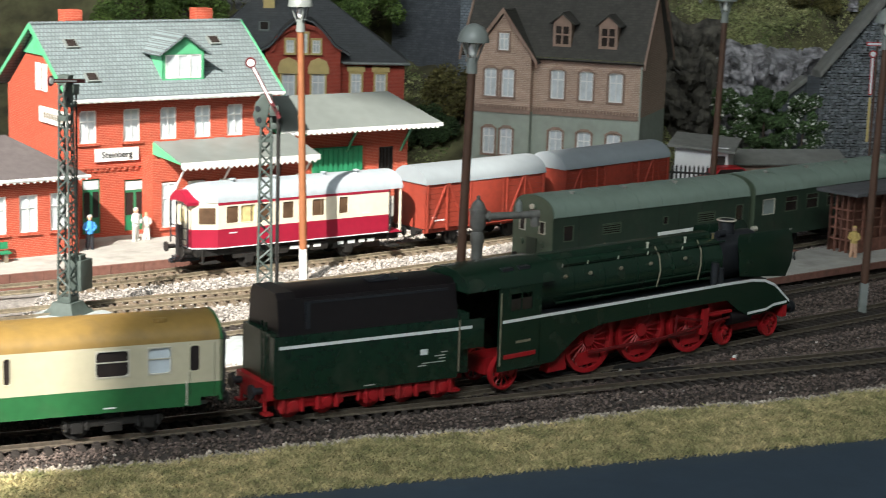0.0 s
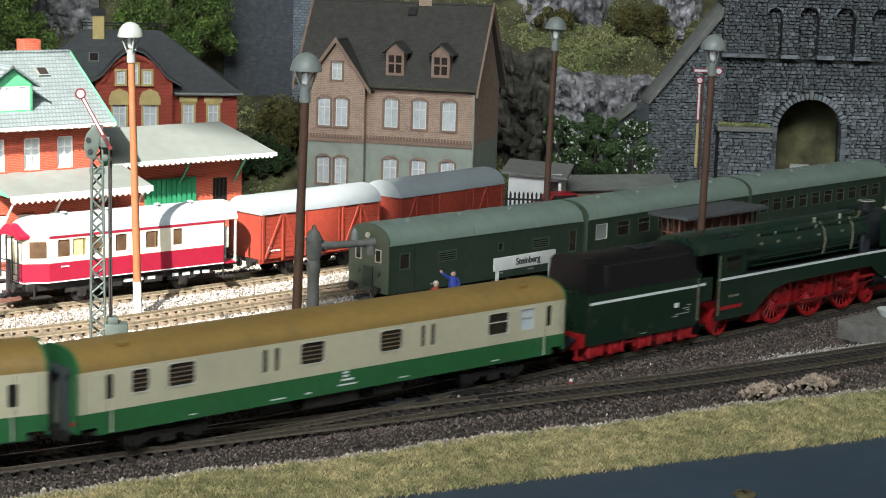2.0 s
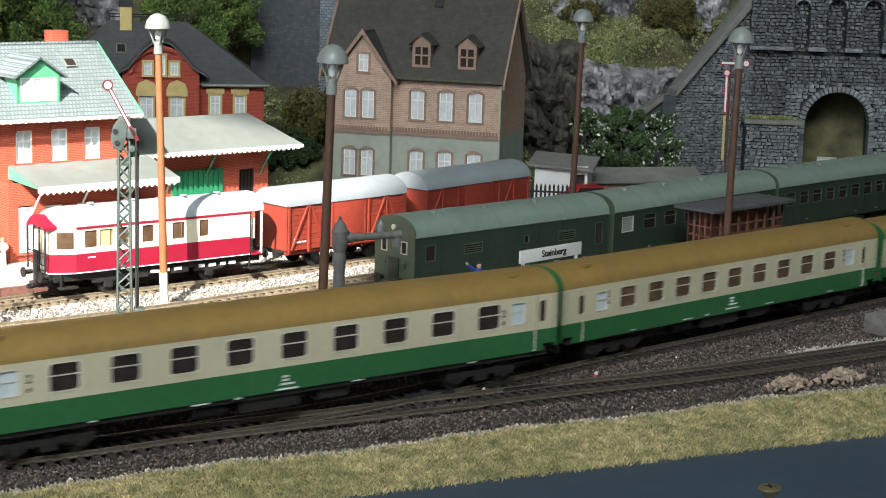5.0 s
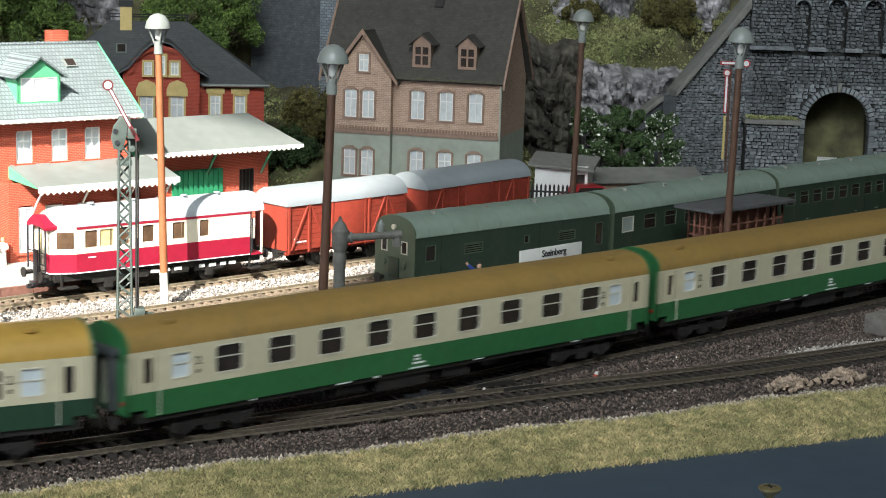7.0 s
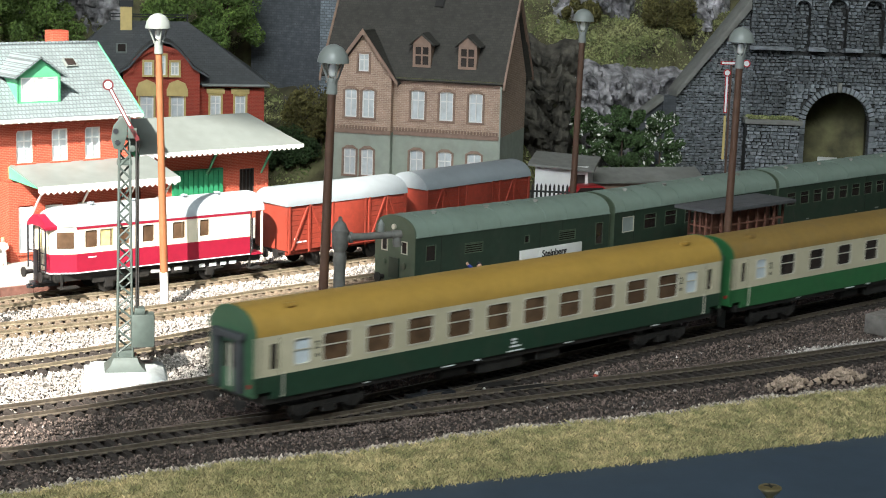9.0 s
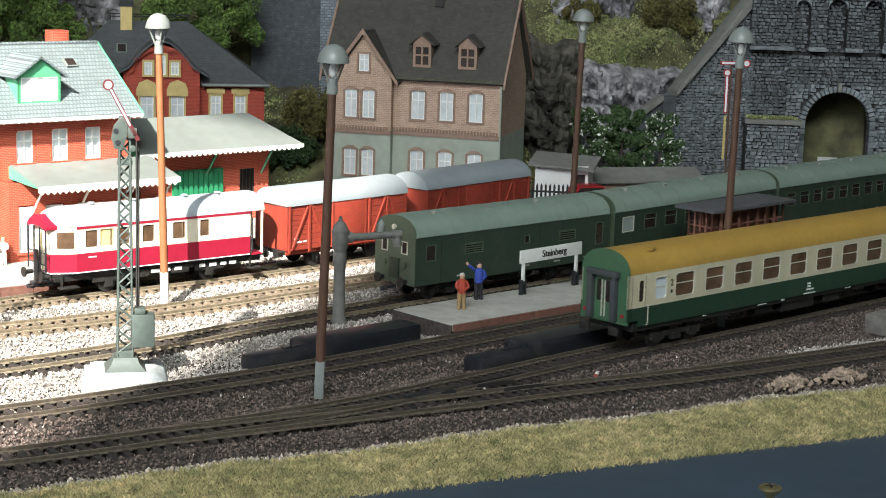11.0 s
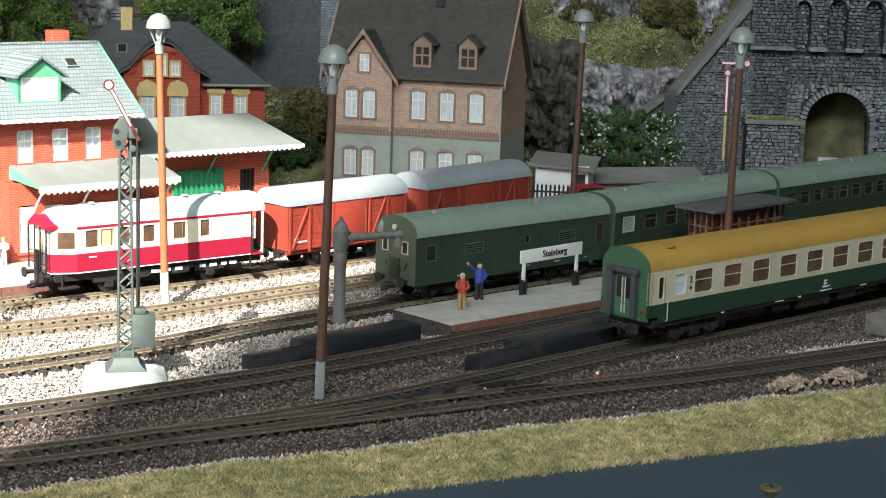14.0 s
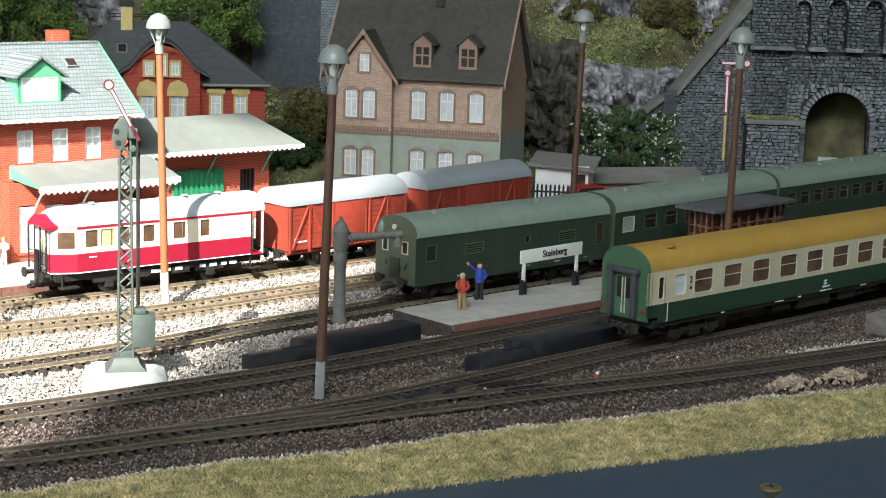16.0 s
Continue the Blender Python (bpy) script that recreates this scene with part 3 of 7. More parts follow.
TRAIN.append((coach("baggage_coach", "cream and green baggage coach with an ochre roof", BAGGAGE, M_CREAM, M_GREEN, M_OCHRE, BAG_WINS, marks(BAGGAGE), Z_BAG), -BAGGAGE / 2, BAGGAGE))
TRAIN.append((coach("passenger_coach", "cream and green coach with brown-tinted windows and ochre roof", 271.0, M_CREAM, M_GREEN, M_OCHRE, SHORT_WINS, marks(271.0), Z_SHORT), -279 - 135.5, 271.0))
TRAIN.append((coach("passenger_coach", LONG_TEXT, 309.0, M_CREAM, M_GREEN, M_OCHRE, LONG_WINS, marks(309.0), Z_LONG), -558 - 154.5, 309.0))
TRAIN.append((coach("passenger_coach", LONG_TEXT, 309.0, M_CREAM, M_GREEN, M_OCHRE, LONG_WINS, marks(309.0), Z_LONG), -875 - 154.5, 309.0))
TRAIN.append((coach("passenger_coach", "cream and dark green end coach with a golden yellow roof", 313.0, M_CREAM, M_DKGREEN, M_YELLOW, END_WINS, marks(313.0), Z_END, end=M_ENDGREEN), -1192 - 156.5, 313.0))


def add_spokes(wheel, r, n):
    me = B().cyl((0, -0.2, 0), (r * 0.9, -0.2, 0), 0.55, 0.42, n=5).mesh("spoke")
    me.materials.append(M_RED)
    for i in range(n):
        part("spoke", me, M_RED, wheel, m=pose(0, 0, 0, 0, 360 * i / n))


def spoked_wheel(r):
    b = B()
    k = 40
    vs, fs = [], []
    for i in range(k):
        a = 2 * math.pi * i / k
        for rr, y in ((r, -1.3), (r, 1.3), (r * 0.86, 1.3), (r * 0.86, -1.3)):
            vs.append((rr * math.cos(a), y, rr * math.sin(a)))
    for i in range(k):
        j = (i + 1) % k
        for q in range(4):
            fs.append((i * 4 + q, j * 4 + q, j * 4 + (q + 1) % 4, i * 4 + (q + 1) % 4))
    b.add(vs, fs)
    b.cyl((0, -1.5, 0), (0, 1.5, 0), r * 0.2, n=14)
    b.cyl((r * 0.42, -1.8, 0), (r * 0.42, 1.2, 0), r * 0.12, n=10)
    b.box(-r * 0.75, -r * 0.35, -0.9, 0.9, -r * 0.45, r * 0.45)
    return b


DRIVERS = []


def stretch(ob, along, up):
    """Stretch a built vehicle's body to fit the camera's view; its turning wheels keep theirs."""
    for c in ob.children:
        if not c.name.startswith(("driving_wheel", "carrying_wheel", "wheel", "axle.", "axle_0")):
            c.data.transform(Matrix.Diagonal((along, 1.0, up, 1.0)))


def locomotive():
    """The express engine; x runs from its cab's back (-109) to its buffer beam (89)."""
    ob = thing("steam_locomotive", "dark green streamlined express steam locomotive with red wheels", "locomotive")
    # boiler with bands, smokebox, chimney and dome casing
    part("boiler", B().cyl((-84, 0, 40.5), (42, 0, 40.5), 11.6, 11.2, n=32), M_LOCO, ob)
    for x in (-60, -40, -18, 6, 28):
        part("boiler_band", B().cyl((x, 0, 40.5), (x + 1.0, 0, 40.5), 11.75, n=32), M_LOCO, ob)
    part("smokebox", B().cyl((42, 0, 40.5), (72, 0, 40.5), 11.3, n=32).cyl((72, 0, 40.5), (76, 0, 40.5), 11.3, 8.0, n=32), M_BLACK, ob)
    part("dome_casing", B().prism([(-4.6, 48.5), (-4.2, 52.4), (-2.5, 53.6), (2.5, 53.6), (4.2, 52.4), (4.6, 48.5)], "x", -78, 40), M_LOCO, ob, bevel=0.5)
    part("chimney", B().lathe([(0, 50), (4.4, 50), (3.9, 53), (4.1, 56.4), (5.0, 57.0), (4.4, 57.2), (0.1, 56.5)], (56, 0, 0), 20), M_BLACK, ob)
    part("chimney_rim", B().lathe([(3.6, 56.9), (5.1, 57.0), (5.1, 57.5), (3.6, 57.5)], (56, 0, 0), 20), M_SILVER, ob, "bright chimney rim")
    for x, y in ((20, -5.2), (40, -5.4), (-6, -5.0)):
        part("safety_valve", B().cyl((x, y, 50.5), (x, y, 52.6), 0.6).cyl((x, y, 52.6), (x, y, 53.2), 0.8), M_BRASS if x == 40 else M_SILVER, ob)
    part("headlamp", B().cyl((76, 0, 51.0), (79, 0, 51.0), 1.3), M_SILVER, ob)
    for s in (-1, 1):
        # pipes along the boiler
        part("boiler_pipe", B().tube([(-70, s * 10.2, 33.5), (40, s * 10.4, 33.5)], 0.6).tube([(-65, s * 11.9, 37), (38, s * 11.9, 37)], 0.4).tube([(-65, s * 9.0, 49.5), (45, s * 9.0, 49.5)], 0.4), M_LOCO, ob)
        part("feed_pipe", B().tube([(28, s * 6, 51), (27, s * 9.9, 47), (25, s * 12.0, 41), (23, s * 12.2, 34)], 0.38), M_STEEL, ob)
        part("feed_pipe", B().tube([(-2, s * 6, 51), (-2.5, s * 9.9, 47), (-3.5, s * 12.0, 41), (-6, s * 12.2, 34)], 0.38), M_STEEL, ob)
        # running-board skirt with its arched lower edge and drooping nose
        top = [(-85, 31.0), (-20, 31.0), (40, 31.0), (60, 30.8), (70, 29.6), (78, 26.6), (84, 22.2), (90, 17.6)]
        low = [(90, 15.6), (80, 15.2), (74, 14.0), (66, 13.2), (58, 13.6), (50, 17.5), (42, 22.6), (20, 22.8), (-14, 22.6), (-44, 22.2), (-58, 20.0), (-68, 14.0), (-75, 9.5), (-85, 9.3)]
        y0, y1 = sorted((s * 14.4, s * 15.4))
        part("skirt", B().prism(top + low, "y", y0, y1), M_LOCO, ob)
        line = B()
        e0, e1 = sorted((s * 15.38, s * 15.52))
        pts = [(-107, 30.5)] + [(x, z - 0.5) for x, z in top]
        for (xa, za), (xb, zb) in zip(pts, pts[1:]):
            line.prism([(xa, za - 0.65), (xb, zb - 0.65), (xb, zb + 0.65), (xa, za + 0.65)], "y", e0, e1)
        for (xa, za), (xb, zb) in (((88, 16.9), (78, 16.6)), ((78, 16.6), (72, 15.0)), ((72, 15.0), (58, 14.6))):
            line.prism([(xa, za - 0.6), (xb, zb - 0.6), (xb, zb + 0.6), (xa, za + 0.6)], "y", e0, e1)
        part("white_stripe", line, M_WHITE, ob)
        # deflector
        part("smoke_deflector", B().prism([(51, 33), (86, 29.5), (90, 36), (91, 44), (89, 50), (86, 52.5), (49, 53.0), (48, 51)], "y", min(s * 14.6, s * 15.2), max(s * 14.6, s * 15.2)), M_LOCO, ob, bevel=0.2)
        # cab side with window
        part("cab_side", side_wall(B(), -109, -84, 9.3, 45.5, [(-103, -89, 34, 42.5)], s * 15.4, -s * 1.0), M_LOCO, ob)
        fr = part("cab_window", frame_ring(-103, -89, 34, 42.5, s * 15.5, -s * 0.8, 0.6).box(-96.3, -95.7, min(s * 15.4, s * 14.8), max(s * 15.4, s * 14.8), 34, 42.5), M_LOCO, ob)
        part("pane", B().box(-102.5, -89.5, min(s * 14.9, s * 14.7), max(s * 14.9, s * 14.7), 34.4, 42.1), M_PANE, fr)
        part("cab_step", B().box(-106, -87, min(s * 15.4, s * 15.9), max(s * 15.4, s * 15.9), 14.5, 16.3), M_RED, ob)
        part("number_bar", B().box(-99, -90, min(s * 15.4, s * 15.48), max(s * 15.4, s * 15.48), 20.5, 21.6), M_STEEL, ob)
        part("handrail", B().tube([(-108.6, s * 15.8, 12), (-108.6, s * 15.8, 43)], 0.35), M_STEEL, ob)
        part("cylinder", B().cyl((47, s * 11.6, 13), (62, s * 11.6, 13), 3.4, n=16), M_COAL, ob)
        # motion plates and rods
        part("coupling_rod", B().box(-50, 24, min(s * 11.9, s * 12.7), max(s * 11.9, s * 12.7), 8.8, 10.2), M_ROD, ob, bevel=0.2)
        part("connecting_rod", B().prism([(-14, 8.2), (50, 13.6), (50, 14.6), (-14, 9.2)], "y", min(s * 12.8, s * 13.5), max(s * 12.8, s * 13.5)), M_ROD, ob)
        part("crosshead_guide", B().box(30, 48, min(s * 12, s * 13.8), max(s * 12, s * 13.8), 16.2, 17.4).prism([(26, 8), (30, 8), (31.5, 20), (27.5, 20)], "y", min(s * 12, s * 13.8), max(s * 12, s * 13.8)), M_RED, ob)
        part("valve_link", B().prism([(6, 18), (9, 18.5), (28, 15), (28, 14)], "y", min(s * 13, s * 13.6), max(s * 13, s * 13.6)).cyl((8, s * 13, 11), (8, s * 13.8, 19.5), 0.7), M_ROD, ob)
        part("buffer", B().cyl((89, s * 10, 12.4), (97, s * 10, 12.4), 1.6).cyl((97, s * 10, 12.4), (98.4, s * 10, 12.4), 3.2, n=16), M_BLACK, ob)
        part("ashpan", B().prism([(-76, 4.0), (-64, 4.0), (-66, 12), (-73, 12)], "y", min(s * 7, s * 12.5), max(s * 7, s * 12.5)), M_RED, ob)
    for x in (-66, -50, -30, -10, 14):
        for s in (-1, 1):
            part("washout_plug", B().cyl((x, s * 11.0, 44.5), (x, s * 12.0, 45.2), 0.8, n=8), M_STEEL, ob)
            part("handrail_stanchion", B().cyl((x, s * 9.0, 48.6), (x, s * 9.4, 50.0), 0.35, n=6), M_SILVER, ob)
    part("air_pump", B().cyl((34, -13.2, 31), (34, -13.2, 41), 2.0, n=12).cyl((38.5, -13.2, 31), (38.5, -13.2, 38), 1.7, n=12), M_BLACK, ob)
    part("generator", B().cyl((44, -5, 52.4), (49, -5, 52.4), 1.5, n=12), M_BLACK, ob)
    roof = [(-15.6, 45), (-15.0, 47.6), (-12.6, 50.8), (-8, 53.0), (0, 53.8), (8, 53.0), (12.6, 50.8), (15.0, 47.6), (15.6, 45)]
    part("cab_roof", B().prism(roof, "x", -128, -76), M_LOCO, ob)
    for x in (-102, -92):
        part("roof_hatch", B().box(x - 3.2, x + 3.2, -12.2, -8.4, 50.2, 52.0).moved(Matrix.Translation((0, 0, 0.3))), M_BLACK, ob)
    part("cab_front", B().box(-85, -83.5, -15, 15, 24, 46), M_LOCO, ob)
    part("running_board", B().box(-84, 72, -14.4, 14.4, 29.0, 30.0), M_BLACK, ob)
    part("main_frame", B().box(-109, 86, -6.5, 6.5, 6.5, 13.5).box(-80, 70, -8.2, 8.2, 13.5, 28), M_RED, ob)
    part("buffer_beam", B().box(86, 89, -15, 15, 9.5, 16.0), M_RED, ob)
    for x in (-48.5, -13.5, 21.5):
        for s in (-1, 1):
            w = part("driving_wheel", spoked_wheel(15.6), M_RED, ob, "red spoked driving wheel")
            add_spokes(w, 15.6, 22)
            w.matrix_basis = pose(x * MM, s * 9.6 * MM, 15.6 * MM)
            DRIVERS.append((w, x, s * 9.6, 15.6))
    for x, r in ((-101, 8.0), (46.5, 6.2), (81, 6.2)):
        for s in (-1, 1):
            w = part("carrying_wheel", spoked_wheel(r), M_RED, ob)
            add_spokes(w, r, 11)
            w.matrix_basis = pose(x * MM, s * 9.6 * MM, r * MM)
            DRIVERS.append((w, x, s * 9.6, r))
    part("bogie_frame", B().box(42, 88, -9, 9, 5.5, 8.5), M_RED, ob)
    stretch(ob, 1.0, 1.065)
    return ob


def tender():
    """Five-axle tender: x from -49 (coach end) to 44 (cab end)."""
    ob = thing("tender", "dark green tender with white stripe and black coal bunker", "locomotive tender")
    for s in (-1, 1):
        part("side_panel", B().box(-45, 38, min(s * 14.6, s * 15.6), max(s * 14.6, s * 15.6), 9.5, 34.8), M_LOCO, ob)
        part("white_stripe", B().box(-44, 38, min(s * 15.58, s * 15.72), max(s * 15.58, s * 15.72), 29.6, 30.9), M_WHITE, ob)
        part("bunker_side", B().prism([(s * 14.8, 34.8), (s * 13.6, 34.8), (s * 11.0, 49), (s * 12.0, 49)], "x", -36, 38), M_COAL, ob)
        part("bunker_rim", B().box(-30, 34, min(s * 11.6, s * 12.8), max(s * 11.6, s * 12.8), 46.6, 47.6).box(-32, -30, min(s * 12.2, s * 14.4), max(s * 12.2, s * 14.4), 35, 47.6), M_BLACK, ob)
        part("number_plate", B().box(20, 23.5, min(s * 15.6, s * 15.7), max(s * 15.6, s * 15.7), 20.8, 23.2), M_WHITE, ob)
        for x, w, z in ((21, 11, 17.0), (27, 5, 19.6), (29, 3, 18.4), (19, 4, 16.0), (-6, 5, 10.6), (30, 3, 21)):
            part("lettering_bar", B().box(x, x + w, min(s * 15.6, s * 15.68), max(s * 15.6, s * 15.68), z, z + 0.45), M_CONC, ob)
        for x in (-37, -22, -1, 15, 32):
            part("axle_box", B().box(x - 2.6, x + 2.6, min(s * 11, s * 14), max(s * 11, s * 14), 2.8, 9.2).cyl((x, s * 12, 5.6), (x, s * 15.0, 5.6), 2.2, n=12), M_RED, ob, bevel=0.3)
        for x in (-29.5, -11.5, 7, 23.5):
            part("spring", B().box(x - 4.6, x + 4.6, min(s * 12.4, s * 13.8), max(s * 12.4, s * 13.8), 6.8, 8.2).cyl((x - 4.4, s * 13, 4.4), (x - 4.4, s * 13, 9), 1.0, n=8).cyl((x + 4.4, s * 13, 4.4), (x + 4.4, s * 13, 9), 1.0, n=8), M_RED, ob)
        part("bogie_side", B().box(-43, -14, min(s * 12.2, s * 13.2), max(s * 12.2, s * 13.2), 4.4, 9.6).box(-6, 37, min(s * 12.2, s * 13.2), max(s * 12.2, s * 13.2), 4.4, 9.6), M_RED, ob, bevel=0.3)
        for x in (-41.5, -33, -26, -17.5, -4, 3.5, 11, 19.5, 27.5, 35.5):
            part("spring_hanger", B().cyl((x, s * 13.8, 3.2), (x, s * 13.8, 10.0), 1.15, n=8), M_RED, ob)
        part("step", B().box(36, 40, min(s * 11, s * 15), max(s * 11, s * 15), 3, 4).box(37, 39, min(s * 11, s * 12), max(s * 11, s * 12), 3, 20), M_RED, ob)
        part("rear_step", B().box(-50, -46, min(s * 11, s * 15), max(s * 11, s * 15), 3, 4).box(-49, -47.6, min(s * 11, s * 12), max(s * 11, s * 12), 3, 14), M_RED, ob)
        part("handrail", B().tube([(38.4, s * 15.9, 12), (38.4, s * 15.9, 34)], 0.35), M_STEEL, ob)
        part("buffer", B().cyl((-49, s * 10, 12.4), (-53, s * 10, 12.4), 1.4).cyl((-53, s * 10, 12.4), (-54, s * 10, 12.4), 3.0, n=16), M_BLACK, ob)
    for s in (-1, 1):
        part("front_apron", B().box(38, 51, min(s * 14.2, s * 15.0), max(s * 14.2, s * 15.0), 21, 33.6), M_LOCO, ob, bevel=0.2)
        part("white_stripe", B().box(38, 45, min(s * 15.0, s * 15.12), max(s * 15.0, s * 15.12), 29.6, 30.9), M_WHITE, ob)
    part("tank", B().box(-45, 37.5, -14.6, 14.6, 10, 34.8), M_LOCO, ob)
    part("coal_bunker", B().prism([(-15.0, 34.8), (-13.0, 49.2), (-10.5, 51.6), (10.5, 51.6), (13.0, 49.2), (15.0, 34.8)], "x", -44, -36), M_COAL, ob)
    part("bunker_cover", B().prism([(-12.0, 48.8), (-8, 51.2), (8, 51.2), (12.0, 48.8)], "x", -36, 38), M_COAL, ob)
    part("hatch", B().box(0, 14, -6, 2, 51.4, 52.4).cyl((3, -3, 52), (11, -3, 53), 0.8), M_BLACK, ob, bevel=0.3)
    part("front_shield", B().box(38, 45, -12.5, 12.5, 10, 36).box(36, 40, -13.8, 13.8, 30, 38), M_LOCO, ob, bevel=0.4)
    part("rear_wall", B().box(-46.2, -45, -15.4, 15.4, 11, 34.8), M_LOCO, ob)
    part("ladder", B().tube([(-46.8, -9, 12), (-46.8, -9, 40)], 0.4).tube([(-46.8, -5, 12), (-46.8, -5, 40)], 0.4).box(-47, -46.4, -9, -5, 18, 18.8).box(-47, -46.4, -9, -5, 25, 25.8).box(-47, -46.4, -9, -5, 32, 32.8), M_LOCO, ob)
    part("rear_deck", B().box(-47, -43, -13, 13, 34.6, 35.8), M_LOCO, ob)
    part("frame", B().box(-49, 44, -9, 9, 7, 10).box(-49, -46, -15, 15, 9.2, 15.5), M_RED, ob)
    stretch(ob, 1.05, 1.045)
    for x in (-38.8, -23.1, -1, 15.8, 33.6):
        wheelset(ob, x, 5.8, M_RED)
    return ob


LOCO = locomotive()
TENDER = tender()

# ---- parked trains
M_PGREEN = mat("parked_coach_green", (0.023, 0.042, 0.027), 0.5, var=0.15, dirt=0.2)
M_PEND = mat("parked_coach_end_green", (0.072, 0.098, 0.064), 0.5, var=0.12, dirt=0.15)
M_DIM = mat("dim_frosted_window", (0.25, 0.29, 0.28), 0.3, var=0.08)
M_PROOF = mat("grey_green_roof", (0.188, 0.245, 0.208), 0.6, var=0.08, scale=120, dirt=0.15)
M_VAN = mat("oxide_red_planks", (0.26, 0.036, 0.02), 0.6, var=0.15, dirt=0.15)
M_VANROOF = mat("pale_grey_roof", (0.25, 0.28, 0.30), 0.55, var=0.06, scale=120)
M_RCRED = mat("railcar_crimson", (0.30, 0.012, 0.035), 0.4, var=0.08)
M_RCCREAM = mat("railcar_ivory", (0.72, 0.66, 0.52), 0.42, var=0.05)
M_RCROOF = mat("railcar_roof_grey", (0.34, 0.38, 0.41), 0.45, var=0.08)
M_AMBER = mat("yellow_curtain_window", (0.58, 0.47, 0.22), 0.5, var=0.3)


def chord(line, xa, length):
    """The pose of a vehicle that stands on a line from xa onwards."""
    s = line.near(xa)
    a, b = line.at(s + 20), line.at(s + length - 20)
    c, d = (a + b) / 2, b - a
    return put(c[0], c[1], 0, math.degrees(math.atan2(d[1], d[0])))


def parked_coach(label, L, wins, m, hw=17.4, cab=False):
    ob = thing("parked_coach", label, "railway coach", m, group="parked green train")
    zb, zc, zt = 10.4, 39.0, 49.6
    a = -L / 2
    for s in (-1, 1):
        part("side_panel", side_wall(B(), a, -a, zb, zc, [(a + x - w / 2, a + x + w / 2, p, q) for x, w, p, q, *_ in wins], s * hw, -s), M_PGREEN, ob)
        for x, w, p, q, pane, style in wins:
            fr = frame_ring(a + x - w / 2, a + x + w / 2, p, q, s * hw + s * 0.15, -s * 0.6, 0.5)
            wn = part("window", fr, M_SILVER if pane is M_DIM else M_PEND, ob)
            part("pane", B().box(a + x - w / 2 + 0.3, a + x + w / 2 - 0.3, min(s * (hw - 0.7), s * (hw - 0.5)), max(s * (hw - 0.7), s * (hw - 0.5)), p + 0.3, q - 0.3), pane, wn)
            for k in range({"louvre": 4, "bar": 1}.get(style, 0)):
                z = p + (q - p) * ((k + 1) / 5 if style == "louvre" else 0.62)
                part("bar", B().box(a + x - w / 2 + 0.4, a + x + w / 2 - 0.4, min(s * (hw - 0.4), s * hw), max(s * (hw - 0.4), s * hw), z, z + 0.5), M_PEND, wn)
        for xd in (a + 20, -a - 6, L * 0.12, L * 0.24):
            part("door_seam", B().box(xd - 0.15, xd + 0.15, min(s * hw, s * (hw + 0.12)), max(s * hw, s * (hw + 0.12)), zb + 1, zc - 1), M_UNDER, ob)
        for xd, zz, w in ((L * 0.05, 13, 3), (L * 0.2, 13, 5), (-L * 0.3, 13, 3), (L * 0.36, 13, 3)):
            part("lettering_bar", B().box(xd, xd + w, min(s * hw, s * (hw + 0.08)), max(s * hw, s * (hw + 0.08)), zz, zz + 0.8), M_CONC, ob)
        part("gutter", B().box(a, -a, min(s * hw, s * (hw + 0.6)), max(s * hw, s * (hw + 0.6)), zc - 0.5, zc + 0.2), M_PROOF, ob)
    part("roof", B().prism(roof_profile(hw + 0.4, zc, zt, power=2.25), "x", a + 0.6, -a - 0.6), M_PROOF, ob, angle=50)
    for k in range(int(L / 19)):
        x = a + 10 + 19 * k
        part("roof_seam", B().prism(roof_profile(hw + 0.6, zc, zt + 0.22, power=2.25), "x", x, x + 0.5), M_PROOF, ob, angle=50)
    for k in range(int(L / 42)):
        part("roof_vent", B().lathe([(1.2, 0), (1.2, 1.0), (1.7, 1.0), (1.7, 1.6), (0.1, 1.9)], (a + 24 + 42 * k, -5.5, zt - 0.6), 10), M_CONC, ob)
    for s in (-1, 1):
        x0, x1 = sorted((s * (L / 2 - 0.6), s * (L / 2 + 0.3)))
        e = roof_profile(hw, zc, zt, power=2.25) + [(-hw, zb), (hw, zb)]
        part("end_wall", B().prism(e, "x", x0, x1), M_PEND, ob)
        for y in (-10, 10):
            part("buffer", B().cyl((s * L / 2, y, 12.4), (s * (L / 2 + 4), y, 12.4), 1.3).cyl((s * (L / 2 + 4), y, 12.4), (s * (L / 2 + 4.8), y, 12.4), 2.9, n=14), M_UNDER, ob)
        bogie(ob, s * (L / 2 - 32), 28)
    if cab:
        x0 = -L / 2 - 0.35
        for y in (-8.6, 8.6):
            w = part("end_window", frame_ring(y - 2.6, y + 2.6, 28, 35.5, 0, 0.6, 0.5).moved(Matrix.Rotation(radians(90), 4, "Z")).moved(Matrix.Translation((x0, 0, 0))), M_SILVER, ob)
            part("pane", B().box(x0 - 0.1, x0 + 0.3, y - 2.2, y + 2.2, 28.4, 35.1), M_PANE, w)
            part("end_lamp", B().cyl((x0, y, 21.5), (x0 - 1.2, y, 21.5), 1.8, n=14).cyl((x0 - 1.2, y, 21.5), (x0 - 1.4, y, 21.5), 1.3, n=14), M_PEND, ob)
        part("gangway_recess", B().box(x0 - 0.8, x0 + 0.2, -4.2, 4.2, 13, 25), M_PGREEN, ob)
        part("top_lamp", B().cyl((x0 - 0.4, 0, 43), (x0 - 1.6, 0, 43), 1.6, n=14), M_SILVER, ob)
        part("coupler", B().box(-L / 2 - 8, -L / 2, -1.6, 1.6, 7.6, 9.0).tube([(-L / 2 - 8, -3, 8), (-L / 2 - 10, 0, 7), (-L / 2 - 8, 3, 8)], 0.7), M_BLACK, ob)
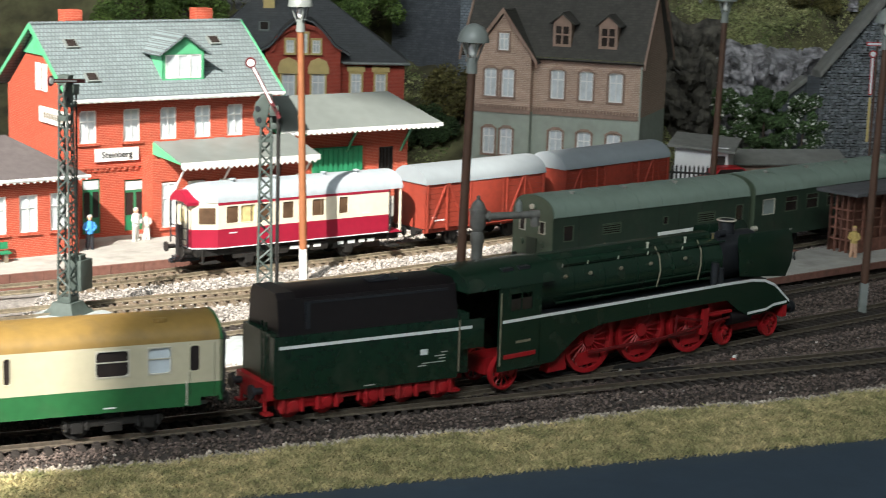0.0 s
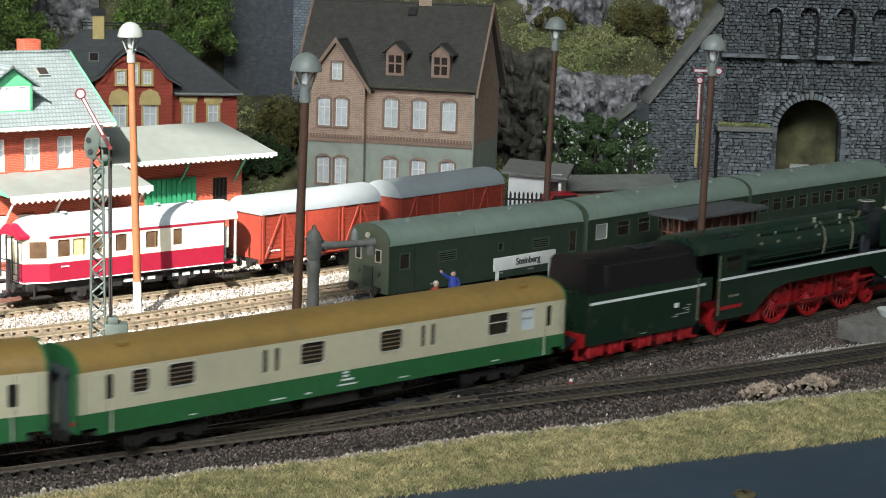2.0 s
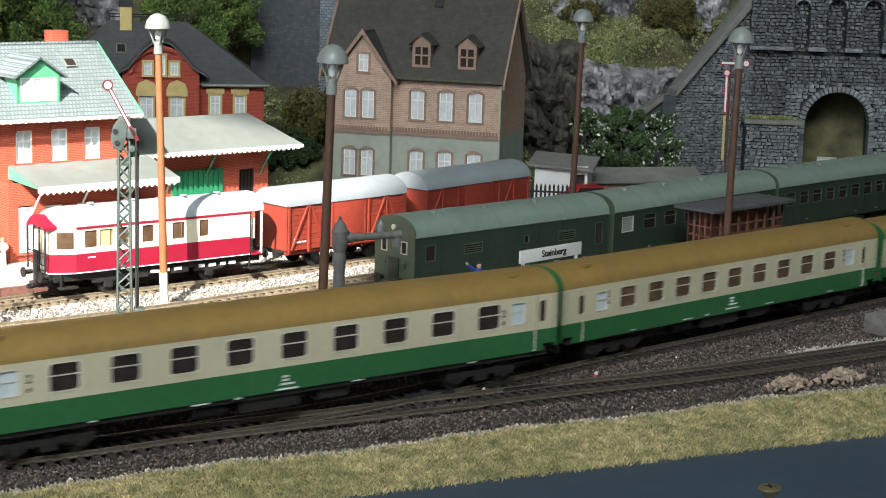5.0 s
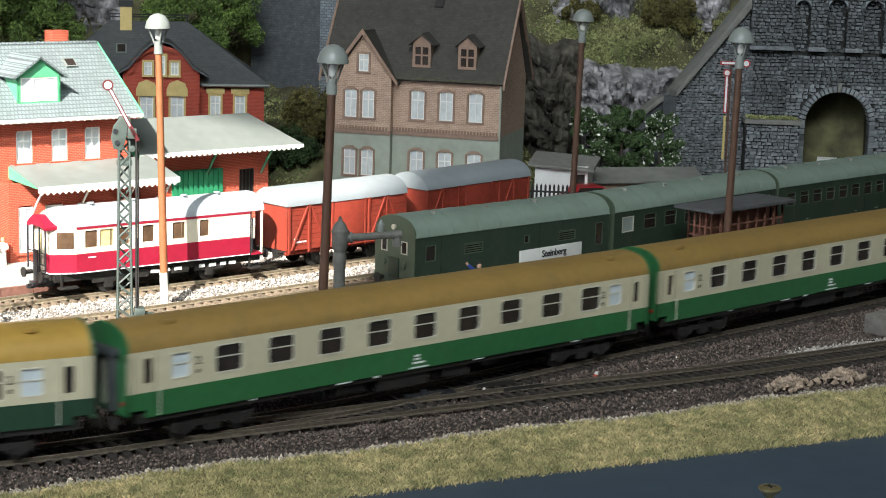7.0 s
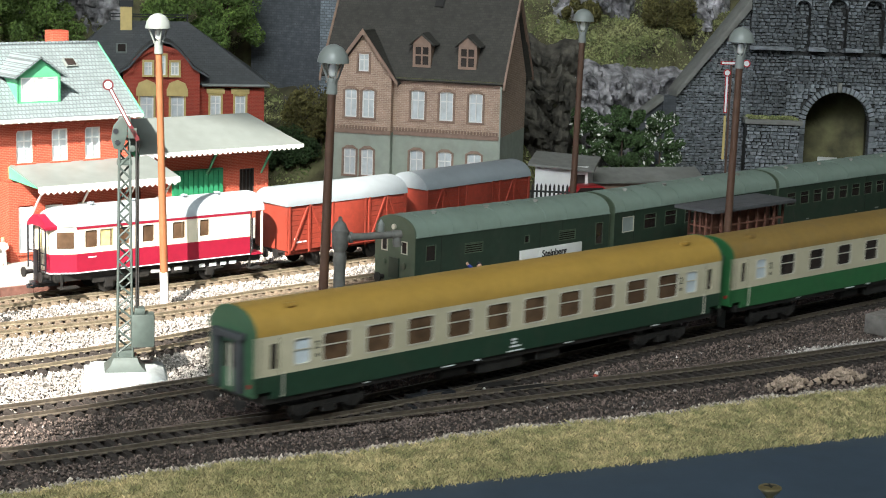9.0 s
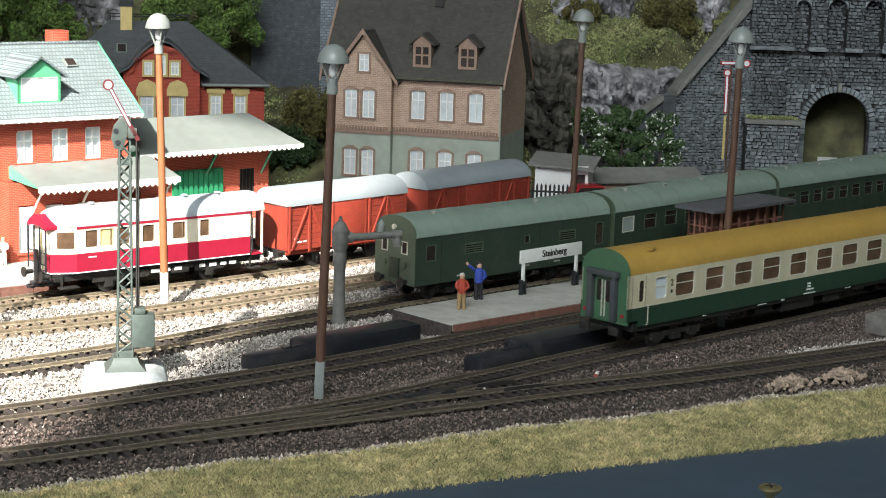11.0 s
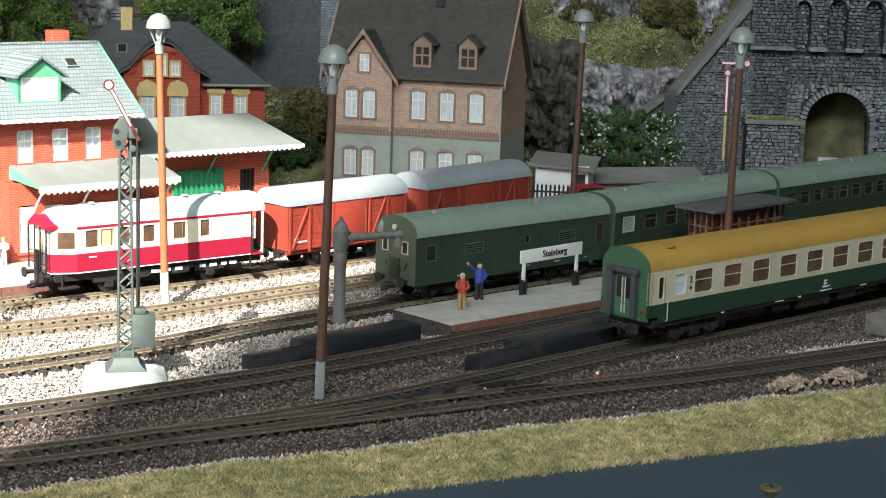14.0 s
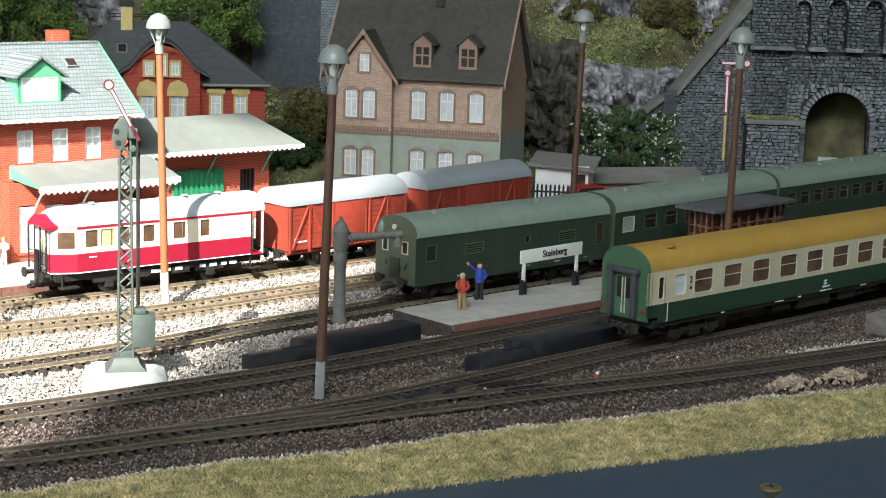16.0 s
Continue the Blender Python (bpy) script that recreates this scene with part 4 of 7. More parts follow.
    part("underframe", B().box(-L / 2 + 4, L / 2 - 4, -12, 12, 9.5, 12).box(-14, 6, -12.5, 12.5, 5.5, 9.5), M_UNDER, ob)
    part("interior", B().box(-L / 2 + 2, L / 2 - 2, -hw + 4, hw - 4, 18, 19).box(-L / 2 + 2, L / 2 - 2, -0.4, 0.4, 12, 36), M_SEAT, ob)
    return ob


L1, L2, L3 = 163.0, 181.0, 181.0
s0 = THIRD.near(-27)
W1 = [(12, 8, 24, 33.5, M_PANE, "plain"), (46, 15, 25.5, 32, M_PANE, "louvre"), (90, 4.5, 27, 32, M_PANE, "plain"), (125, 15, 25.5, 32, M_PANE, "louvre"), (154, 7, 20, 34, M_PANE, "plain")]
W2 = [(14, 12, 25, 35, M_DIM, "plain")] + [(37 + 22 * k, 13, 25, 35, M_PANE, "bar") for k in range(6)] + [(168, 12, 25, 35, M_DIM, "plain")]
W3 = [(16 + 16.6 * k, 11, 24.5, 34, M_PANE, "bar") for k in range(10)]
for text, L, w, start, cab in (("dark green baggage coach with a pale green end and grey roof", L1, W1, 0, True), ("dark green passenger coach with a grey-green roof", L2, W2, L1 + 4, False),
                               ("dark green passenger coach with close-set windows and grey-green roof", L3, W3, L1 + L2 + 8, False)):
    a, b = THIRD.at(s0 + start + 15), THIRD.at(s0 + start + L - 15)
    c, d = (a + b) / 2, b - a
    parked_coach(text, L, w, put(c[0], c[1], 0, math.degrees(math.atan2(d[1], d[0]))), cab=cab)


def goods_van(m, label, L=101.0):
    hw, zb, zc, zt = 15.4, 12.4, 40.6, 51.0
    ob = thing("goods_van", label, "goods van", m, group="parked red vans")
    a = -L / 2
    for s in (-1, 1):
        n = 9
        for k in range(n):
            z = zb + (zc - zb) * k / n
            part("plank", B().box(a, -a, min(s * hw, s * (hw - 0.9)), max(s * hw, s * (hw - 0.9)), z + 0.09, z + (zc - zb) / n - 0.09), M_VAN, ob)
        y0, y1 = sorted((s * hw, s * (hw + 0.9)))
        for x in (a + 0.8, a + 17, a + 33, 0 - 14, 14, -a - 33, -a - 17, -a - 0.8):
            part("post", B().box(x - 0.7, x + 0.7, y0, y1, zb - 1.5, zc), M_VAN, ob)
        for x, e in ((a + 2, 1), (-a - 2, -1)):
            part("brace", B().prism([(x, zb + 0.5), (x + e * 1.4, zb + 0.5), (x + e * 14.6, zc - 1), (x + e * 13.2, zc - 1)], "y", y0, y1), M_VAN, ob)
            part("brace", B().prism([(x + e * 16, zc - 1), (x + e * 17.4, zc - 1), (x + e * 30.4, zb + 0.5), (x + e * 29, zb + 0.5)], "y", y0, y1), M_VAN, ob)
        part("sliding_door", B().box(-13, 13, min(s * hw, s * (hw + 0.7)), max(s * hw, s * (hw + 0.7)), zb + 0.5, zc - 1), M_VAN, ob, bevel=0.15)
        part("door_rail", B().box(-16, 40, min(s * hw, s * (hw + 1.2)), max(s * hw, s * (hw + 1.2)), zb - 0.6, zb), M_VAN, ob)
        for x, z, w in ((a + 5, 17, 6), (a + 12, 17, 3), (a + 5, 19, 3), (-a - 9, 17, 5)):
            part("lettering_bar", B().box(x, x + w, min(s * (hw + 0.05), s * (hw + 0.2)), max(s * (hw + 0.05), s * (hw + 0.2)), z, z + 1.0), M_WHITE, ob)
        part("sole_bar", B().box(a, -a, min(s * 12.5, s * 13.6), max(s * 12.5, s * 13.6), 9.6, 12), M_VAN, ob)
        for x in (-25, 25):
            part("axle_guard", B().prism([(x - 4, 9.6), (x + 4, 9.6), (x + 1.6, 3.8), (x - 1.6, 3.8)], "y", min(s * 11, s * 12), max(s * 11, s * 12)).box(x - 8, x + 8, min(s * 11.2, s * 12.4), max(s * 11.2, s * 12.4), 8.4, 9.4), M_UNDER, ob)
        part("step", B().box(-18, -8, min(s * 12, s * 15), max(s * 12, s * 15), 6, 6.6), M_UNDER, ob)
    for s in (-1, 1):
        e = roof_profile(hw, zc, zt - 0.6, power=2.05) + [(-hw, zb), (hw, zb)]
        part("end_wall", B().prism(e, "x", min(s * (L / 2 - 0.9), s * L / 2), max(s * (L / 2 - 0.9), s * L / 2)), M_VAN, ob)
        for y in (-10, 10):
            part("buffer", B().cyl((s * L / 2, y, 11.2), (s * (L / 2 + 5), y, 11.2), 1.2).cyl((s * (L / 2 + 5), y, 11.2), (s * (L / 2 + 5.7), y, 11.2), 2.7, n=14), M_UNDER, ob)
        wheelset(ob, s * 25, 5.6, M_UNDER)
    part("roof", B().prism(roof_profile(hw + 0.9, zc - 0.2, zt, power=2.05), "x", a - 0.9, -a + 0.9), M_VANROOF, ob, angle=50)
    part("floor", B().box(a, -a, -12.5, 12.5, 9.8, 12), M_UNDER, ob)
    return ob


goods_van(chord(FIFTH, -107, 101), "oxide red planked goods van with a sunlit pale roof")
goods_van(chord(FIFTH, -24, 110), "long oxide red planked goods van standing in the shade", 110.0)


def railcar(m):
    L, hw, zb, zm, zc, zt = 141.0, 15.4, 13.6, 24.8, 40.3, 50.0
    ob = thing("railcar", "crimson and ivory two-axle railcar with a grey roof", "railcar", m)
    a = -L / 2
    f, e = a + 14.6, -a - 9.4
    wins = [(24.0, 8.6, M_PANEBR), (34.0, 9.8, M_AMBER), (44.4, 9.0, M_PANEBR), (61.0, 8.4, M_PANEBR), (81.6, 9.2, M_PANEBR), (99.2, 7.2, M_PANEBR)]
    za, zw = 27.6, 38.2
    for s in (-1, 1):
        part("lower_panel", side_wall(B(), f, e, zb, zm, [], s * hw, -s), M_RCRED, ob)
        part("upper_panel", side_wall(B(), f, e, zm, zc, [(a + x - w / 2, a + x + w / 2, za, zw) for x, w, _ in wins], s * hw, -s), M_RCCREAM, ob)
        part("cornice_stripe", B().box(f, e, min(s * hw, s * (hw + 0.25)), max(s * hw, s * (hw + 0.25)), zc - 1.4, zc), M_RCRED, ob)
        part("white_line", B().box(f, e, min(s * hw, s * (hw + 0.15)), max(s * hw, s * (hw + 0.15)), zb, zb + 0.6), M_WHITE, ob)
        for x, w, pane in wins:
            fr = part("window", round_frame(a + x - w / 2, a + x + w / 2, za, zw, s * (hw + 0.15), -s * 0.7, 0.4, 0.7), M_RCCREAM, ob)
            part("pane", B().box(a + x - w / 2, a + x + w / 2, min(s * (hw - 0.7), s * (hw - 0.5)), max(s * (hw - 0.7), s * (hw - 0.5)), za, zw), pane, fr)
            if w > 9:
                part("bar", B().box(a + x + w * 0.22, a + x + w * 0.22 + 0.5, min(s * (hw - 0.45), s * hw), max(s * (hw - 0.45), s * hw), za, zw), M_SEAT, fr)
        for x, w, z in ((64, 6, 8.6), (72, 5, 8.6), (80, 5, 8.6), (97, 4, 8.6), (104, 5, 8.6), (112, 4, 8.6), (118, 5, 8.6), (22, 5, 22.0), (113, 5, 26.6)):
            y = 13.0 if z < 10 else hw
            part("lettering_bar", B().box(a + x, a + x + w, min(s * y, s * (y + 0.2)), max(s * y, s * (y + 0.2)), z, z + (2.0 if z < 10 else 0.7)), M_WHITE, ob)
        for x in (-34, 34):
            part("axle_guard", B().box(x - 10, x + 10, min(s * 11, s * 12.5), max(s * 11, s * 12.5), 6.6, 9.4).box(x - 2.4, x + 2.4, min(s * 11, s * 13.2), max(s * 11, s * 13.2), 3.4, 8.4), M_UNDER, ob)
            part("battery_box", B().box(x * 0.4 - 6, x * 0.4 + 6, min(s * 10, s * 13), max(s * 10, s * 13), 6.8, 11.5), M_UNDER, ob, bevel=0.3)
        # open rear vestibule: corner post, hand rail and step
        part("vestibule_post", B().box(-a - 1.2, -a - 0.2, min(s * (hw - 1.2), s * hw), max(s * (hw - 1.2), s * hw), zb, zc), M_RCCREAM, ob)
        part("grab_rail", B().tube([(e + 1.4, s * (hw + 0.3), zb + 2), (e + 1.4, s * (hw + 0.3), zc - 4)], 0.4), M_BLACK, ob)
        part("vestibule_step", B().box(e, -a - 1, min(s * 11, s * 16), max(s * 11, s * 16), 4.6, 5.4).box(e + 0.6, e + 1.4, min(s * 13, s * 14), max(s * 13, s * 14), 5.4, zb), M_UNDER, ob)
        part("front_step", B().box(a + 5, f + 2, min(s * 10, s * 15), max(s * 10, s * 15), 5.0, 5.8).box(a + 6, a + 7, min(s * 12, s * 13), max(s * 12, s * 13), 5.8, zb), M_UNDER, ob)
        # slanting corner of the nose with its own small window
        c = B().prism([(a + 4.6, s * 10.9), (f - 1.6, s * 14.9), (f - 1.6, s * 15.2), (a + 4.6, s * 11.3)], "z", 28.2, 37.4)
        part("corner_window", c, M_PANEBR, ob)
    nose = [(-hw, 14.6), (-10.2, 3.2), (-9.4, 1.0), (9.4, 1.0), (10.2, 3.2), (hw, 14.6)]
    for name, z0, z1, m2 in (("front_lower", zb, zm, M_RCRED), ("front_upper", zm, zc, M_RCCREAM)):
        part(name, B().prism([(a + u, y) for y, u in nose], "z", z0, z1), m2, ob)
    part("front_line", B().prism([(a + u - 0.2, y * 1.01) for y, u in nose], "z", zb - 0.1, zb + 0.6), M_WHITE, ob)
    part("front_roof", B().sheet(lambda u, v: (f - 14.0 * math.sin(v * math.pi / 2) ** 0.8 * (1 - abs(2 * u - 1) ** 3), (2 * u - 1) * (hw + 0.4), zc + (zt - zc) * (1 - abs(2 * u - 1) ** 2.4) * math.cos(v * math.pi / 2) ** 0.7), 16, 10), M_RCROOF, ob, angle=60)
    part("front_visor", B().prism([(y, 40.2 + 6.6 * (1 - (y / 11.5) ** 2)) for y in range(-11, 12)] + [(11, 39.0), (5, 40.6), (-5, 40.6), (-11, 39.0)], "x", a - 2.6, a + 5.0), M_RCRED, ob, "crimson hood over the end door")
    for y in (-10.5, -3.4, 3.4, 10.5):
        part("front_post", B().tube([(a - 2.2, y, 15), (a - 2.2, y, 40)], 0.5), M_BLACK, ob)
    for z in (19.0, 25.5):
        part("gate_rail", B().tube([(a - 2.2, -10.5, z), (a - 2.2, -3.4, z)], 0.35).tube([(a - 2.2, 3.4, z), (a - 2.2, 10.5, z)], 0.35), M_BLACK, ob)
    part("front_door", B().box(a - 0.2, a + 1.2, -3.0, 3.0, 15, 38), M_RCCREAM, ob)
    part("door_window", B().box(a - 0.5, a - 0.1, -2.0, 2.0, 28, 36), M_AMBER, ob)
    part("gangplate", B().box(a - 3.2, a - 2.5, -2.6, 2.6, 9, 27), M_BLACK, ob, bevel=0.25)
    for s in (-1, 1):
        for y in (-10, 10):
            x = a if s < 0 else -a
            part("buffer", B().cyl((x, y, 12.4), (x + s * 5, y, 12.4), 1.3).cyl((x + s * 5, y, 12.4), (x + s * 5.8, y, 12.4), 3.0, n=14), M_UNDER, ob)
        wheelset(ob, s * 34, 5.8, M_UNDER)
    part("coupler", B().tube([(a, -4, 7), (a - 7, -3, 6), (a - 8, 0, 5.6), (a - 7, 3, 6), (a, 4, 7)], 0.8).box(a - 4, a + 8, -6, 6, 6, 8), M_BLACK, ob)
    part("roof", B().prism(roof_profile(hw + 0.4, zc, zt, 16, 2.2), "x", f - 0.5, -a + 0.5), M_RCROOF, ob, angle=50)
    for x in (-40, -12, 22, 45):
        part("roof_vent", B().lathe([(1.0, 0), (1.0, 1.4), (2.0, 1.6), (2.0, 2.2), (0.1, 2.6)], (x, -3, zt - 0.5), 12), M_RCROOF, ob)
    part("rear_wall", B().prism(roof_profile(hw, zc, zt - 0.3, 16, 2.2) + [(-hw, zb), (hw, zb)], "x", e, e + 1.0), M_UNDER, ob)
    part("vestibule_floor", B().box(e + 1.0, -a, -hw, hw, zb - 0.4, zb + 0.8), M_RCRED, ob)
    part("underframe", B().box(a + 3, -a, -12, 12, 9, 13.4), M_UNDER, ob)
    return ob


railcar(chord(FIFTH, -227, 141))

# ---- platform with its furniture
M_KERB = mat("platform_kerb_red", (0.17, 0.075, 0.055), 0.85, var=0.25, scale=300, bump=0.4, dirt=0.3)
M_SIGN = mat("sign_white", (0.70, 0.70, 0.68), 0.5, var=0.04)
M_INK = mat("sign_lettering_black", (0.01, 0.01, 0.012), 0.5, var=0.1)
M_FLESH = mat("figure_skin_paint", (0.55, 0.33, 0.22), 0.6, var=0.1)
M_CONCDK = mat("stained_dark_concrete", (0.17, 0.155, 0.14), 0.9, var=0.3, scale=200, bump=0.6, dirt=0.5)
M_WOOD = mat("brown_stained_wood", (0.17, 0.07, 0.048), 0.7, var=0.3, scale=300, each=0.15)
M_ROOFDK = mat("dark_felt_roof", (0.085, 0.085, 0.09), 0.8, var=0.2, scale=150, bump=0.3)
PH, PZ = 42.2, 3.5
plat = thing("platform", "low concrete island platform with reddish kerb", "railway platform", put(7.8, 944, 0, PH), kind="structure")
part("slab", B().box(0, 320, 1.9, 51, PZ - 3.4, PZ), M_CONC, plat, bevel=0.3)
# Base in dark bed colour stands in for the shadow under the kerb.
part("footing", B().box(0.4, 320, 3.4, 50.6, -6, PZ - 3.4), M_BED, plat)
for k in range(16):
    part("kerb_stone", B().box(k * 20 + 0.15, k * 20 + 19.85, 0, 1.75, PZ - 3.6, PZ + 0.25), M_KERB, plat)
part("end_ramp", B().box(-0.5, 0, 2, 51, -6, PZ - 0.4), M_BED, plat)


def letters(text, size, m, parent, material, name="lettering"):
    cu = bpy.data.curves.new("text", "FONT")
    cu.body, cu.size, cu.extrude, cu.align_x, cu.align_y = text, size * MM, 0.00015, "CENTER", "CENTER"
    cu.offset = 0.011 * size * MM
    tmp = bpy.data.objects.new("text", cu)
    scene.collection.objects.link(tmp)
    me = bpy.data.meshes.new_from_object(tmp.evaluated_get(bpy.context.evaluated_depsgraph_get()))
    bpy.data.objects.remove(tmp)
    me.materials.clear()
    me.materials.append(material)
    return part(name, me, material, parent, m=m)


for ob, _, length in TRAIN[1:]:
    for x in (-length / 2 + 34.2, length / 2 - 34.2):
        letters("2", 5.0, pose(x * MM, -16.15 * MM, 34.6 * MM, 90, 0, 0), ob, M_INK, "class_numeral")
        part("class_mark", B().box(x - 0.8, x + 0.8, -16.2, -16.05, 29.4, 31.0), M_INK, ob)


def at_platform(u, v, turn=0):
    return put(7.8, 944, PZ, PH) @ put(u, v, 0, turn)


sign = thing("station_sign", "white station name board on two posts reading Steinberg", "sign", put(45.1, 1029.5, PZ, 45.3))
part("board", B().box(0, 54, -0.7, 0.7, 18.6, 26.2), M_SIGN, sign, bevel=0.2)
part("name_plate", B().box(15.5, 41.5, -1.2, -0.72, 18.9, 25.9), M_SIGN, sign, "raised white name plate", bevel=0.15)
for x in (3, 49.7):
    part("post", B().box(x - 0.8, x + 0.8, -0.8, 0.8, 7.5, 18.6), M_SIGN, sign)
    part("foot", B().box(x - 2, x - 0.9, -1.2, 1.2, 0, 9).box(x + 0.9, x + 2, -1.2, 1.2, 0, 9).box(x - 0.9, x + 0.9, -1.2, 1.2, 6, 8), M_BLACK, sign)
letters("Steinberg", 5.7, pose(0.0285, -0.00135, 0.0226, 90, 0, 0), sign, M_INK)


def figure(m, label, colors, h=20.5, arm=False):
    """A small painted figurine in one mesh."""
    b = B()
    k = h / 20.5
    slots = []
    def add(fn, slot):
        n = len(b.f)
        fn()
        slots.extend([slot] * (len(b.f) - n))
    add(lambda: b.cyl((-1.5, 0, 0.3), (-1.0, 0, 10), 1.1, 1.4, n=8).cyl((1.5, 0.4, 0.3), (1.0, 0, 10), 1.1, 1.4, n=8), 1)
    add(lambda: b.box(-2.4, -0.6, -1.8, 0.9, 0, 0.9).box(0.6, 2.4, -1.4, 1.3, 0, 0.9), 1)
    add(lambda: b.cyl((0, 0, 9.4), (0, 0, 13), 2.3, 2.5, n=10).cyl((0, 0, 13), (0, 0, 16.6), 2.5, 2.1, n=10).cyl((0, 0, 16.6), (0, 0, 17.4), 2.1, 1.0, n=10), 0)
    add(lambda: b.tube([(2.3, 0, 16.2), (3.6, -0.6, 13), (1.6, -2.4, 11.6)], 0.85, 8), 0)
    if arm:
        add(lambda: b.tube([(-2.3, 0, 16.2), (-4.2, -0.4, 17.6), (-6.6, -0.8, 19.6)], 0.85, 8), 0)
        add(lambda: b.cyl((-6.6, -0.8, 19.6), (-7.4, -0.9, 20.6), 0.7, n=8), 2)
    else:
        add(lambda: b.tube([(-2.3, 0, 16.2), (-3.4, -0.8, 13), (-1.4, -2.4, 11.8)], 0.85, 8), 0)
    add(lambda: b.lathe([(0.05, 17.2), (1.1, 17.6), (1.5, 18.8), (1.3, 20), (0.05, 20.6)], (0, -0.2, 0), 10), 2)
    add(lambda: b.lathe([(1.56, 19.1), (1.5, 20.0), (1.0, 20.7), (0.05, 20.9)], (0, 0, 0), 10), 3)
    b.v = [(x * k, y * k, z * k) for x, y, z in b.v]
    me = b.mesh("figurine")
    for c in colors:
        me.materials.append(c)
    for p, s in zip(me.polygons, slots):
        p.material_index = s
    ob = new("figurine", me)
    ob.matrix_basis = m
    return tagged(ob, label, "figurine")


def paint(name, c):
    return mat(name, c, 0.6, var=0.12, scale=600)


P_BLUE, P_RED2, P_TAN, P_DARK, P_GREYH, P_YEL, P_WHT, P_LBLUE = (paint(n, c) for n, c in (("figure_blue", (0.03, 0.06, 0.32)), ("figure_red", (0.36, 0.05, 0.03)), ("figure_tan", (0.30, 0.20, 0.10)),
    ("figure_dark", (0.015, 0.015, 0.02)), ("figure_grey", (0.5, 0.48, 0.44)), ("figure_yellow", (0.5, 0.36, 0.12)), ("figure_white", (0.7, 0.69, 0.66)), ("figure_light_blue", (0.05, 0.25, 0.6))))
figure(put(11.4, 986, PZ, 5), "painted figurine in a red jacket and tan trousers", (P_RED2, P_TAN, M_FLESH, P_GREYH))
figure(put(21.3, 1015, PZ, 15), "painted figurine in a blue uniform with raised arm", (P_BLUE, P_DARK, M_FLESH, P_DARK), h=21.5, arm=True)
figure(at_platform(236, 20, -60), "painted figurine in a yellow top and pale shorts", (P_YEL, M_FLESH, M_FLESH, P_YEL), h=19.5)

bench = thing("platform_bench", "brown platform bench with curved metal legs", "bench", at_platform(185, 35))
for k in range(3):
    part("slat", B().box(-14, 14, -3 + k * 2.1, -1.2 + k * 2.1, 5.4, 6.0), M_WOOD, bench)
for x in (-11, 11):
    part("leg", B().tube([(x, -3, 0), (x, -2, 3), (x, -3, 5.4)], 0.5).tube([(x, 3, 0), (x, 2, 3), (x, 4, 9)], 0.5), M_BLACK, bench)
part("backrest", B().box(-14, 14, 3.6, 4.3, 7.5, 10.5), M_WOOD, bench)

shelter = thing("waiting_shelter", "brown lattice waiting shelter with a flat dark roof", "shelter", at_platform(243, 27, 2.4))
SW, SD, SH = 76.0, 18.0, 37.0
for y in (0, SD):
    for x in np.linspace(0, SW, 9):
        part("post", B().box(x - 0.7, x + 0.7, y - 0.7, y + 0.7, 0, SH), M_WOOD, shelter)
    for z in (8, 15, 21, 27):
        part("rail", B().box(0, SW, y - 0.45, y + 0.45, z - 0.5, z + 0.5), M_WOOD, shelter)
    part("dado", B().box(0.7, SW - 0.7, y - 0.3, y + 0.3, 0, 8), M_WOOD, shelter)
for x in (0, SW):
    for y in np.linspace(0, SD, 5):
        part("post", B().box(x - 0.7, x + 0.7, y - 0.7, y + 0.7, 0, SH), M_WOOD, shelter)
    for z in (8, 15, 21, 27):
        part("rail", B().box(x - 0.45, x + 0.45, 0, SD, z - 0.5, z + 0.5), M_WOOD, shelter)
part("back_panel", B().box(2, SW - 2, SD * 0.5, SD * 0.5 + 0.8, 0, SH), M_WOOD, shelter)
part("roof", B().box(-6, SW + 6, -6, SD + 8, SH, SH + 2.2), M_ROOFDK, shelter, bevel=0.3)

# ---- lamps, signals, water crane
M_POLE = mat("brown_lamp_pole", (0.085, 0.042, 0.026), 0.55, var=0.15)
# Brighter copy of the brown pole, with sunlight put into its colour.
M_POLESUN = mat("sunlit_pole", (0.27, 0.10, 0.04), 0.55, var=0.12)
M_LAMP = mat("grey_enamel_lamp", (0.20, 0.22, 0.21), 0.4, var=0.08)
M_BULB = mat("lamp_glass", (0.75, 0.76, 0.74), 0.15, var=0.05)
M_SIGNAL = mat("signal_grey_green", (0.056, 0.074, 0.066), 0.55, var=0.2)
M_SIGNALDK = mat("signal_maroon", (0.10, 0.012, 0.015), 0.5, var=0.1)
M_SIGNALRED = mat("signal_red", (0.45, 0.02, 0.03), 0.5, var=0.1)
M_CRANE = mat("crane_grey", (0.125, 0.125, 0.115), 0.6, var=0.2, dirt=0.3)


